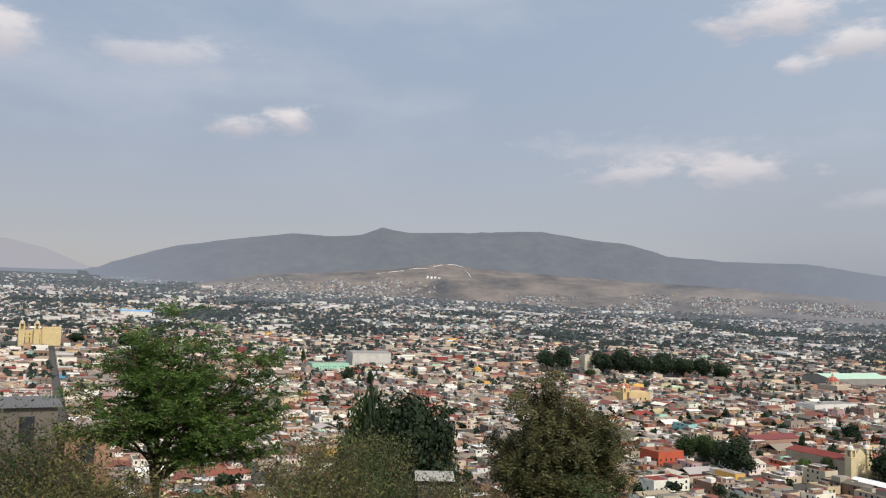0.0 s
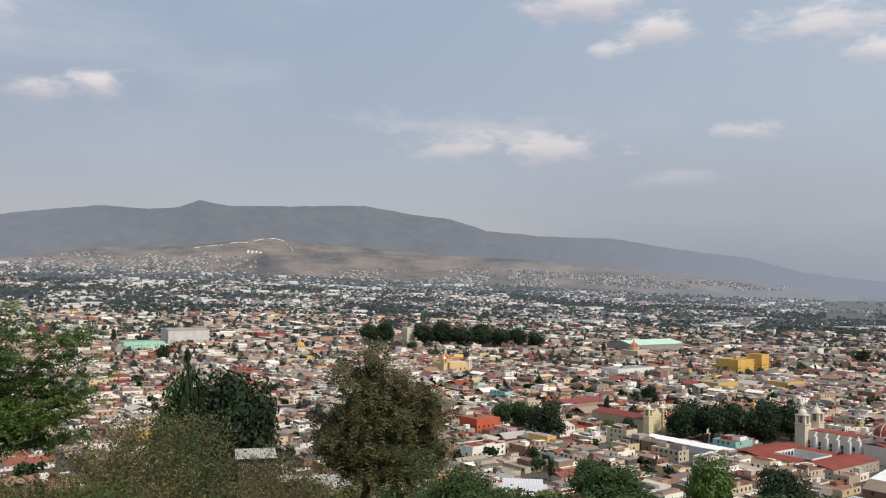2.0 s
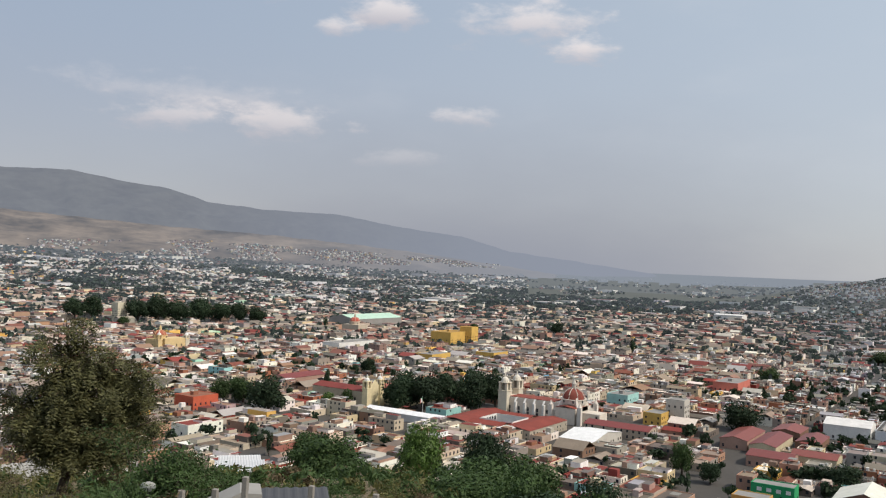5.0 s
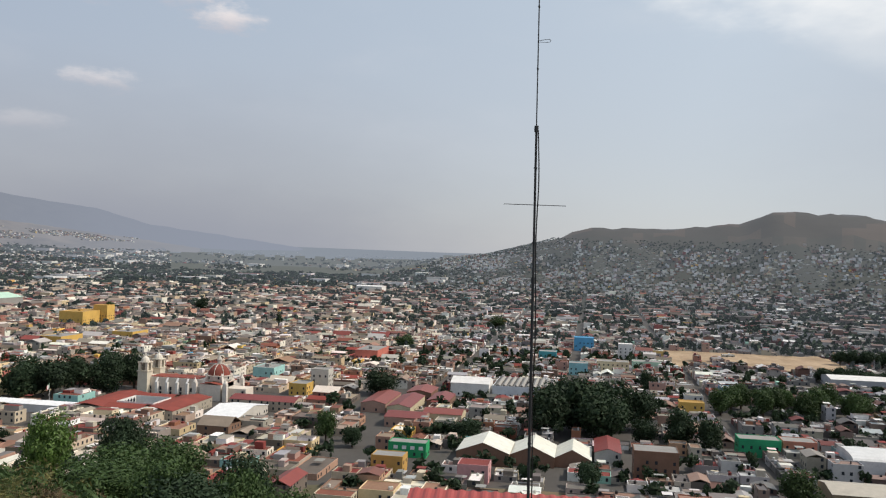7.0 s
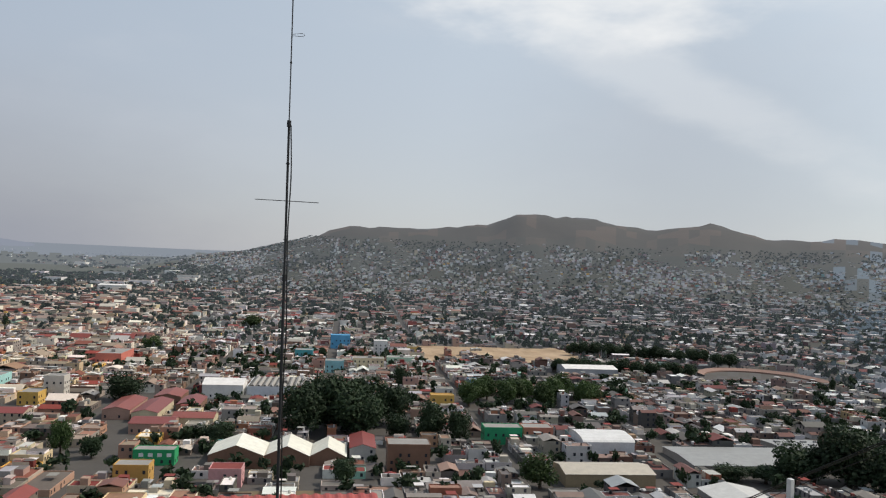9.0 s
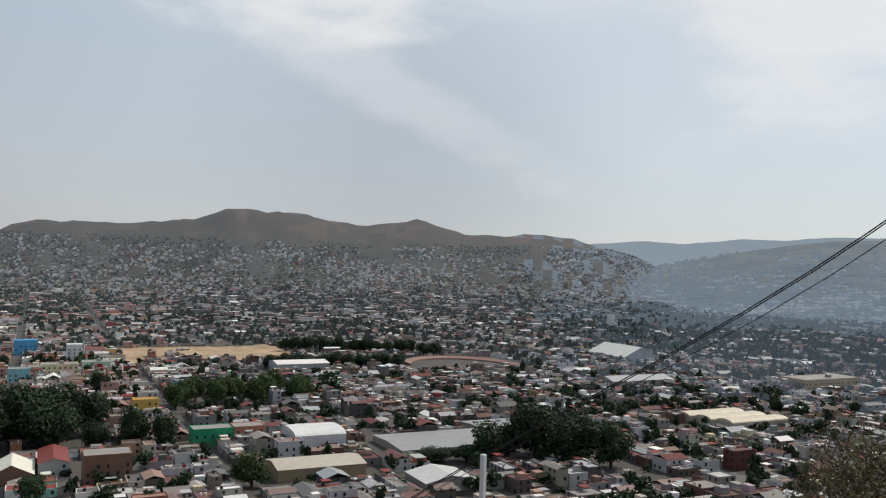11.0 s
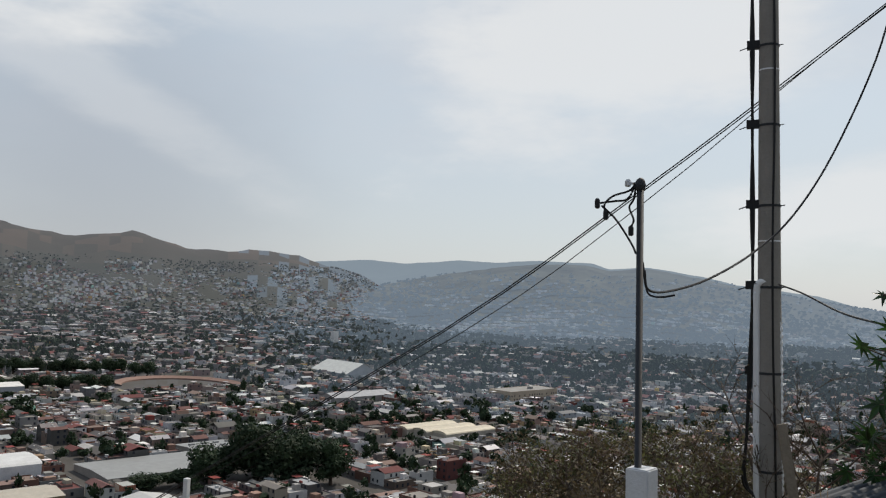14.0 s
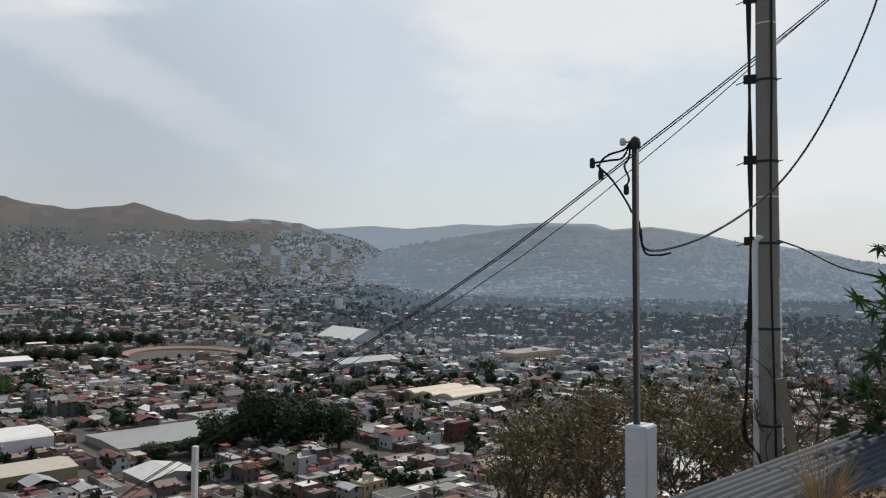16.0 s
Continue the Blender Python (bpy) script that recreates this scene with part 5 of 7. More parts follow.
def parked_car(x, y, turn, ink, word):
    ob = thing("parked_car", (x, y, float(height(x, y))), f"small {word} car parked on bare ground", "car", "parked cars", turn)
    b = Geo()
    b.ink = ink
    b.box(-2.0, -0.85, 0.35, 2.0, 0.85, 0.85, True)
    part("body", b, SHEET, ob)
    c = Geo()
    c.ink = ink
    k = [(-1.2, -0.78, 0.85), (0.9, -0.78, 0.85), (0.9, 0.78, 0.85), (-1.2, 0.78, 0.85), (-0.8, -0.68, 1.4), (0.4, -0.68, 1.4), (0.4, 0.68, 1.4), (-0.8, 0.68, 1.4)]
    for q in ((4, 5, 6, 7), (0, 1, 5, 4), (1, 2, 6, 5), (2, 3, 7, 6), (3, 0, 4, 7)):
        c.face([k[i] for i in q])
    part("cabin", c, SHEET, ob)
    for x in (-1.25, 1.25):
        for y in (-0.8, 0.8):
            w = Geo()
            w.ink = (0.02, 0.02, 0.02)
            w.tube([(x, y - 0.1, 0.32), (x, y + 0.1, 0.32)], 0.32, 10)
            wheel = part("wheel", w, SHEET, ob)
            hub = Geo()
            hub.ink = (0.4, 0.4, 0.42)
            hub.tube([(x, y - 0.115, 0.32), (x, y + 0.115, 0.32)], 0.18, 8)
            part("rim", hub, SHEET, wheel)
    g = Geo()
    g.ink = (0.03, 0.03, 0.04)
    g.face([(0.95, -0.6, 0.9), (0.95, 0.6, 0.9), (0.48, 0.55, 1.34), (0.48, -0.55, 1.34)])
    part("windscreen", g, GLASS, ob)


for k, (x, y, turn) in enumerate(((414, -30, 80), (416, -34, 84), (413, -38, 80), (417, -42, 86), (346, -128, 10), (343, -131, 12), (347, -135, 8), (345, -139, 10), (342, -143, 14), (349, -147, 9))):
    parked_car(x, y, turn, *(((0.7, 0.7, 0.7), "white"), ((0.35, 0.36, 0.38), "silver"), ((0.7, 0.7, 0.7), "white"), ((0.3, 0.03, 0.03), "red"))[k % 4])


def on_foothill(az, el, slope=None):
    """The place on a slope seen at an azimuth and elevation."""
    slope = slope or FOOT
    column = slope[1][int(np.argmin(np.abs(slope[0] - az)))]
    tilt = np.degrees(np.arctan2(column[:, 2] - 95, np.hypot(column[:, 0], column[:, 1])))
    up = np.maximum.accumulate(tilt)
    k = min(int(np.searchsorted(up, el)), len(up) - 1)
    return Vector(column[k])


def hillside_marks():
    """White sign blocks, tracks and houses high on the foothill."""
    for k in range(4):
        g = Geo()
        g.ink = (0.80, 0.80, 0.78)
        p = on_foothill(24.45 + 0.26 * k, 1.95)
        g.box(p.x - 5, p.y - 3, p.z - 10, p.x + 5, p.y + 3, p.z + (12 - 2 * k), True)
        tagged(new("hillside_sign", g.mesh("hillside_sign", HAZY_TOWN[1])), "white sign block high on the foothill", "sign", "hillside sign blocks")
    tracks = (((24.9, 2.75), (25.4, 2.9), (26.0, 3.0), (26.5, 3.02), (26.9, 2.8)), ((27.0, 2.6), (27.2, 2.4), (27.4, 2.15)), ((23.2, 2.55), (23.8, 2.65), (24.4, 2.62)), ((21.0, 2.15), (22.0, 2.35), (22.8, 2.45)))
    for k, track in enumerate(tracks):
        g = Geo()
        g.ink = (0.72, 0.71, 0.68)
        g.tube(curve_track([on_foothill(*p) for p in track]), 1.7, 4)
        tagged(new("hillside_track", g.mesh("hillside_track", HAZY_TOWN[1])), "pale track or wall winding over the foothill", "track", "hillside tracks")
    rng = random.Random(6)
    g = Geo()
    for _ in range(5200):
        az = rng.choice((rng.uniform(8, 25), rng.uniform(8, 22), rng.uniform(30, 60), rng.uniform(38, 58)))
        reach = np.interp(az, (8, 14, 22, 25, 30, 40, 50, 60), (0.7, 1.7, 1.95, 1.6, 0.9, 1.25, 1.0, 0.4))
        p = on_foothill(az, rng.uniform(0.15, reach))
        if noise.fractal((p.x / 200, p.y / 200, 1.0), 1.0, 2.0, 3) < -0.1:
            continue
        g.ink = tuple(0.75 * v for v in jitter(rng, pick(rng, WALLS)))
        s = rng.uniform(2.5, 6.0)
        p = p + Vector((rng.uniform(-9, 9), rng.uniform(-9, 9), 0))
        g.box(p.x - s, p.y - s, p.z - 8, p.x + s, p.y + s, p.z + rng.uniform(2.5, 5))
    east, leafy = Geo(), []
    for _ in range(10000):
        az, el = rng.uniform(128, 168), -4.2 + 5.6 * rng.random() ** 1.5
        p = on_foothill(az, el, EAST)
        patch = noise.fractal((p.x / 190, p.y / 190, 4.0), 1.0, 2.0, 4)
        if rng.random() < 0.42 + 0.9 * patch - 0.12 * (el + 3):
            east.ink = jitter(rng, WHITE if rng.random() < 0.45 else pick(rng, WALLS))
            s = rng.uniform(2.5, 6) * (2.0 if rng.random() < 0.05 else 1.0)
            east.box(p.x - s, p.y - s, p.z - 5, p.x + s, p.y + s, p.z + rng.uniform(2.5, 5))
        elif rng.random() < 0.8 - 0.3 * (el + 0.8):
            w, h = rng.uniform(8, 18), rng.uniform(6, 11)
            leafy.append(FAR[rng.randrange(6)] @ rot(rng.uniform(0, 6)) * [w / 2, w / 2, h / 2] + np.array(p))
    # slope houses and trees carry emitted haze in their materials
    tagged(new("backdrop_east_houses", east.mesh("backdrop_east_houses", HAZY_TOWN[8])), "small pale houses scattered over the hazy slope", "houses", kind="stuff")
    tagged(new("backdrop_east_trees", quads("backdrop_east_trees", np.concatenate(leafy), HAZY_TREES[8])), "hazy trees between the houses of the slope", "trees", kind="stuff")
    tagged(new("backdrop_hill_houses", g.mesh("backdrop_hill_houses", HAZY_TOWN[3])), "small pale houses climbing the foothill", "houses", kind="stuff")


def curve_track(points):
    return [a.lerp(b, k / 4) for a, b in zip(points, points[1:]) for k in range(4)] + [points[-1]]


hillside_marks()

# ---- the near hillside ----
def wire(name, label, points, radius, parent=None, sag=0.0, n=6):
    pts = []
    for a, b in zip(points, points[1:]):
        a, b = Vector(a), Vector(b)
        steps = 24
        for i in range(steps):
            u = i / steps
            p = a.lerp(b, u)
            p.z -= 4 * sag * u * (1 - u)
            pts.append(p)
    pts.append(Vector(points[-1]))
    g = Geo()
    ends = radius if isinstance(radius, tuple) else (radius, radius)
    g.tube(pts, [float(v) for v in np.linspace(*ends, len(pts))], n)
    if parent:
        return part(name, g, CABLE, parent, label)
    return tagged(new(name, g.mesh(name, CABLE)), label, "cable")


def curve_points(points, steps=10):
    """A smooth run through points."""
    p = [Vector(q) for q in points]
    p = [p[0] * 2 - p[1]] + p + [p[-1] * 2 - p[-2]]
    out = []
    for i in range(1, len(p) - 2):
        for k in range(steps):
            t = k / steps
            out.append(0.5 * ((2 * p[i]) + (p[i + 1] - p[i - 1]) * t + (2 * p[i - 1] - 5 * p[i] + 4 * p[i + 1] - p[i + 2]) * t * t + (3 * p[i] - p[i - 1] - 3 * p[i + 1] + p[i + 2]) * t ** 3))
    out.append(p[-2])
    return out


def radio_mast():
    base = Vector((13.68, 0.93, 89.5))
    ob = thing("radio_mast", tuple(base), "slender steel radio mast with cross rods", "antenna mast")
    lean = lambda z: ((z - 89.5) * 0.006, (z - 89.5) * 0.008, z - 89.5)
    for name, z0, z1, r in (("lower_tube", 89.5, 94.6, 0.024), ("middle_tube", 94.6, 97.03, 0.019), ("upper_tube", 97.03, 101.5, 0.010)):
        g = Geo()
        g.tube([lean(z0), lean(z1)], r, 8)
        part(name, g, PIPE, ob)
    for z, r in ((94.6, 0.034), (97.03, 0.034)):
        g = Geo()
        x, y, w = lean(z)
        g.lathe(x, y, [(r, w - 0.05), (r, w + 0.05)], 8)
        part("collar", g, PIPE, ob)
    c = Geo()
    c.tube([(lean(95.8)[0] - 0.03, lean(95.8)[1] - 0.5, 6.3), (lean(95.8)[0] + 0.03, lean(95.8)[1] + 0.5, 6.32)], 0.006, 5)
    part("cross_rod", c, PIPE, ob)
    loop = Geo()
    x, y, z = lean(98.45)
    loop.tube(curve_points([(x, y, z), (x, y - 0.16, z + 0.02), (x, y - 0.2, z), (x, y - 0.16, z - 0.025), (x, y, z - 0.02)]), 0.004, 5)
    part("loop_aerial", loop, PIPE, ob)
    cable = Geo()
    cable.tube(curve_points([(lean(w)[0] - 0.05, lean(w)[1] - 0.035 - 0.025 * (k % 2), w - 89.5) for k, w in enumerate((90, 91.4, 92.7, 93.8, 95.2, 96.2, 97.0))]), 0.011, 5)
    part("coax_cable", cable, CABLE, ob)
    for w in (90.6, 92.0, 93.4, 95.2, 96.4, 98.0, 99.0):
        g = Geo()
        x, y, z = lean(w)
        g.lathe(x, y, [(0.030 if w < 97 else 0.017, z - 0.012), (0.030 if w < 97 else 0.017, z + 0.012)], 8)
        part("clip", g, PIPE, ob)


radio_mast()


def pipe_post():
    """A dark steel pipe in a whitewashed concrete pillar, with a weatherhead and loose cables."""
    x, y = 4.325, -7.185
    ob = thing("service_post", (x, y, 91.4), "dark steel service pipe set in a whitewashed concrete pillar", "post", turn=211.3, slant=(0.0175, 0.0115))
    b = bmesh.new()
    bmesh.ops.create_cube(b, size=1.0)
    bmesh.ops.scale(b, vec=(0.225, 0.225, 2.9), verts=b.verts)
    bmesh.ops.bevel(b, geom=b.edges[:], offset=0.012, segments=2, affect="EDGES")
    data = bpy.data.meshes.new("pillar")
    b.to_mesh(data)
    b.free()
    data.materials.append(WHITEWASH)
    p = part("pillar", data, WHITEWASH, ob, "whitewashed concrete pillar")
    p.matrix_basis = pose(0.035, 0, 2.0 - 1.45, 0, 0, -24)
    g = Geo()
    g.tube([(0, 0, 1.9), (0.0, 0, 4.63)], 0.034, 10)
    part("pipe", g, PIPE, ob, smooth_faces=True)
    h = Geo()
    h.lathe(0, 0, [(0.038, 4.58), (0.050, 4.61), (0.050, 4.64), (0.038, 4.68), (0.014, 4.70)], 10)
    head = part("weatherhead", h, PIPE, ob, smooth_faces=True)
    k = Geo()
    k.tube([(-0.04, 0, 4.65), (-0.10, 0.02, 4.65)], 0.012, 8)
    k.lathe(-0.115, 0.02, [(0.02, 4.62), (0.030, 4.63), (0.030, 4.67), (0.018, 4.69)], 8)
    part("insulator", k, WHITEWASH, head, "pale glazed insulator")
    runs = (((-0.04, 0, 4.66), (-0.10, 0, 4.58), (-0.25, 0, 4.53), (-0.33, 0, 4.45), (-0.32, 0, 4.36)), ((-0.04, 0, 4.64), (-0.06, 0, 4.50), (-0.10, 0, 4.42), (-0.06, 0, 4.30), (-0.09, 0, 4.22)), ((-0.05, 0, 4.62), (-0.12, 0, 4.50), (-0.24, 0, 4.48), (-0.40, 0, 4.46)), ((-0.36, 0, 4.44), (-0.22, 0, 4.30), (-0.08, 0, 4.08), (-0.035, 0, 3.98)), ((0.03, 0, 3.9), (0.05, 0, 3.72), (0.09, 0, 3.6), (0.2, 0, 3.58), (0.32, 0, 3.6)))
    ends = ((-0.32, 4.35), (-0.085, 4.2), (-0.40, 4.46), None, None)
    for run, end in zip(runs, ends):
        g = Geo()
        g.tube(curve_points(run), 0.011, 6)
        cable = part("loose_cable", g, CABLE, ob)
        if not end:
            continue
        x, z = end
        g = Geo()
        g.lathe(x, 0, [(0.012, z - 0.05), (0.026, z - 0.04), (0.026, z + 0.03), (0.012, z + 0.05)], 7)
        part("clamp", g, CABLE, cable)


pipe_post()


def utility_pole():
    ob = thing("utility_pole", (5.195, -11.935, 90.5), "tall tapered concrete utility pole with strapped black cables", "utility pole", turn=204, slant=(0.0205, 0.0105))
    g = Geo()
    g.lathe(0, 0, [(0.185 - 0.0062 * z, z) for z in np.linspace(0, 13, 14)], 14)
    part("shaft", g, CONCRETE, ob, smooth_faces=True)
    v = Geo()
    v.lathe(-0.165, -0.06, [(0.055, 0.0), (0.05, 4.5), (0.05, 4.62)], 10)
    pipe = part("conduit", v, PVC, ob, "white plastic conduit pipe")
    c = Geo()
    c.tube(curve_points([(-0.16, -0.06, 4.62), (-0.14, -0.07, 4.74), (-0.05, -0.09, 4.78), (0.02, -0.1, 4.70)]), 0.055, 8)
    part("conduit_elbow", c, PVC, pipe, smooth_faces=True)
    for z in (1.3, 2.15, 3.5, 4.7, 5.85, 7.0, 8.15, 9.3):
        r = 0.185 - 0.0062 * z
        s = Geo()
        s.lathe(0, 0, [(r + 0.008, z - 0.018), (r + 0.008, z + 0.018)], 14, False)
        strap = part("strap", s, PIPE, ob)
        s = Geo()
        s.tube([(r, -0.02, z), (r + 0.06, -0.02, z + 0.01)], 0.008, 5)
        part("strap_end", s, PIPE, strap)
        if z > 3:
            b = Geo()
            b.box(-r - 0.16, -0.06, z - 0.03, -r + 0.02, 0.02, z + 0.09, True)
            arm = part("bracket", b, CABLE, ob)
            b = Geo()
            b.tube([(-r - 0.26, -0.03, z - 0.04), (-r, -0.03, z + 0.05)], 0.008, 5)
            part("bracket_rod", b, PIPE, arm)
    for z in (5.35, 7.8):
        r = 0.185 - 0.0062 * z
        t = Geo()
        t.lathe(0, 0, [(r + 0.004, z - 0.01), (r + 0.004, z + 0.01)], 14, False)
        part("wire_tie", t, PVC, ob)
    for k, dx in enumerate((-0.10, -0.065)):
        c = Geo()
        c.tube(curve_points([(-0.14 + dx - 0.02 * (i % 2) * (1 if k else -1) - 0.05 * max(0.0, 4.2 - z), -0.04, z) for i, z in enumerate((11.5, 9.3, 8.15, 7.0, 5.85, 4.7, 3.5, 2.6, 2.0))] + [(-0.16, -0.1, 1.75), (0.0, -0.22, 1.35), (0.2, -0.24, 1.1), (0.6, -0.2, 0.9)]), 0.022, 6)
        part("riser_cable", c, CABLE, ob)
    c = Geo()
    c.tube(curve_points([(0.06 + 0.02 * math.sin(z), -0.175 + 0.0062 * z, z) for z in (11.5, 10, 8.5, 7, 5.5, 4, 2.8, 2, 1.4)]), 0.017, 6)
    part("drop_cable", c, CABLE, ob)
    m = Geo()
    rings = [(0.042 if i % 2 else 0.031, 1.0 + 0.048 * i) for i in range(68)]
    m.lathe(0.16, -0.04, rings, 7, False)
    m.v = [(x - 0.0062 * z, y, z) for x, y, z in m.v]
    part("corrugated_sleeve", m, PVC, ob, "dirty ribbed cable sleeve")


utility_pole()


def dark_pole():
    d = heading(165.55, 0) * 9.2
    ob = thing("timber_pole", (d.x, d.y, 90.8), "thick black-stained timber pole with climbing staples", "utility pole")
    g = Geo()
    g.lathe(0, 0, [(0.19 - 0.002 * z, z) for z in np.linspace(0, 12, 10)], 12)
    part("shaft", g, DARK_WOOD, ob, smooth_faces=True)
    side = heading(165.55 - 90, 0)
    for k in range(9):
        z = 3.2 + 0.75 * k
        s = Geo()
        s.tube([(side.x * 0.16, side.y * 0.16, z), (side.x * 0.20, side.y * 0.20, z), (side.x * 0.20, side.y * 0.20, z + 0.03)], 0.006, 5)
        part("staple", s, PIPE, ob)


dark_pole()


def at(az, el, dist):
    v = heading(az, 0) * dist
    return (v.x, v.y, 95 + dist * math.tan(radians(el)))


UPPER = [(24.63, -8.65, 86.14), (20.03, -9.44, 89.16), (12.17, -12.21, 94.15), (7.81, -12.56, 96.83), (4.98, -12.99, 98.82), (2.05, -13.18, 100.8)]
LOWER = [(24.63, -8.65, 86.02), (19.97, -9.56, 89.06), (11.88, -12.5, 94.14), (7.8, -12.56, 96.58), (4.96, -13.0, 98.8), (2.05, -13.18, 100.73)]
for run, lift, r in ((UPPER, 0.0, (0.016, 0.0075)), (UPPER, 0.045, (0.014, 0.0075)), (LOWER, 0.0, (0.010, 0.0065))):
    wire("power_line", "black power line running up the slope", [(x, y, z - lift) for x, y, z in (tuple(v) for v in curve_points(run, 4))], r)
wire("drop_line", "sagging black service cable", [tuple(v) for v in curve_points([(4.41, -7.25, 95.23), (4.43, -7.36, 95.05), (4.51, -7.89, 95.05), (4.51, -8.7, 95.21), (4.54, -9.81, 95.57), (4.43, -10.62, 96.08), (4.25, -11.35, 96.93), (4.0, -12.08, 98.27), (3.85, -12.54, 99.56)], 5)], 0.013)
wire("hanging_line", "thin hanging black cable", [tuple(v) for v in curve_points([(2.65, -8.96, 98.6), (2.63, -8.97, 97.84), (2.6, -8.98, 96.9), (2.57, -8.99, 95.98), (2.57, -8.99, 95.39), (2.61, -8.98, 95.05)], 5)], 0.011)
wire("short_line", "black cable from the conduit to the shrub", [tuple(v) for v in curve_points([(5.06, -11.66, 95.24), (4.46, -11.05, 95.11), (3.74, -10.26, 94.91), (3.12, -9.42, 94.83), (2.7, -8.9, 94.8)], 6)], 0.012)


def fence_post(x, y, z, h, lean=0.0, mat=CONCRETE):
    ob = thing("fence_post", (x, y, z), "slim whitewashed concrete post" if mat is WHITEWASH else "slim weathered concrete fence post", "fence post", "hillside fence")
    b = bmesh.new()
    bmesh.ops.create_cube(b, size=1.0)
    bmesh.ops.scale(b, vec=(0.12, 0.12, h), verts=b.verts)
    bmesh.ops.translate(b, vec=(0, 0, h / 2), verts=b.verts)
    bmesh.ops.bevel(b, geom=b.edges[:], offset=0.01, segments=1, affect="EDGES")
    data = bpy.data.meshes.new("shaft")
    b.to_mesh(data)
    b.free()
    data.materials.append(mat)
    part("shaft", data, mat, ob).matrix_basis = pose(0, 0, 0, lean, lean * 0.5, 20)


fence_post(17.65, -9.75, 88.2, 2.3, mat=WHITEWASH)
for az, el in ((37.6, -15.0), (39.6, -14.6), (41.7, -14.6), (43.6, -13.9), (44.6, -15.3), (47.3, -15.7), (47.9, -14.5), (52.2, -15.0)):
    x, y, z = at(az, el, 19)
    fence_post(x, y, z - 1.9, 1.9, 1.5)


def grow(seed, height_m, spread, trunk_r, levels, leaves, leaf, droop, lean=(0, 0), flat=0.5, start=0.3, twigs=5, spray=0.35):
    """A branching tree: bars for trunk and limbs, and leaf quads in sprays at the outer twigs."""
    rng = random.Random(seed)
    nrng = np.random.default_rng(seed)
    g = Geo()
    tips = []

    def limb(p, way, length, r, level):
        pts, q, w = [p], Vector(p), Vector(way)
        for _ in range(4):
            w = (w + Vector((rng.uniform(-1, 1), rng.uniform(-1, 1), rng.uniform(-0.5, 0.7) - droop * level * 0.3)) * 0.28).normalized()
            q = q + w * length / 4
            pts.append(q.copy())
            if level >= levels - 1:
                tips.append(q.copy())
        g.tube(pts, [r, r * 0.85, r * 0.72, r * 0.6, r * 0.45], 6 if level < 2 else 3)
        if level < levels:
            for k in range(twigs if level else twigs * 2 + 2):
                s = rng.uniform(start if level == 0 else 0.25, 1.0)
                i = min(3, int(s * 4))
                o = pts[i].lerp(pts[i + 1], s * 4 - i)
                a = rng.uniform(0, 2 * math.pi)
                out = Vector((math.cos(a), math.sin(a), rng.uniform(0.15, 0.9) - droop * 0.4)).normalized()
                limb(o, (w * 0.35 + out * 0.8).normalized(), length * rng.uniform(0.45, 0.68) * (spread if level == 0 else 1.0), r * 0.5, level + 1)

    limb(Vector((0, 0, 0)), Vector((lean[0], lean[1], 1)).normalized(), height_m * 0.72, trunk_r, 0)
    tips = np.array([tuple(t) for t in tips])
    p = tips[nrng.integers(0, len(tips), leaves)] + nrng.normal(0, spray, (leaves, 3)) * [1, 1, 0.7]
    p[:, 2] -= droop * nrng.uniform(0, 0.5, leaves)
    n = nrng.normal(size=(leaves, 3)) + [0, 0, 0.9]
    n /= np.linalg.norm(n, axis=1)[:, None]
    u = np.cross(n, nrng.normal(size=(leaves, 3)))
    u[:, 2] -= droop
    u /= np.linalg.norm(u, axis=1)[:, None]
    w = np.cross(n, u) * flat
    s = (leaf * nrng.uniform(0.6, 1.4, leaves))[:, None]
    return g, np.stack([p - u * s, p - w * s, p + u * s, p + w * s], axis=1)


def near_tree(name, label, category, x, y, z, mat, top=0.0, **sets):
    ob = thing(name, (x, y, z), label, category)
    g, leaves = grow(**sets)
    if top:
        shift = top - z - float(np.percentile(leaves[:, 0, 2], 97))
        g.v = [(a, b, c + shift) for a, b, c in g.v]
        leaves[:, :, 2] += shift
    part("trunk", g, BARK, ob, smooth_faces=True)
    part("crown", quads("crown", leaves, mat), mat, ob)
    return ob


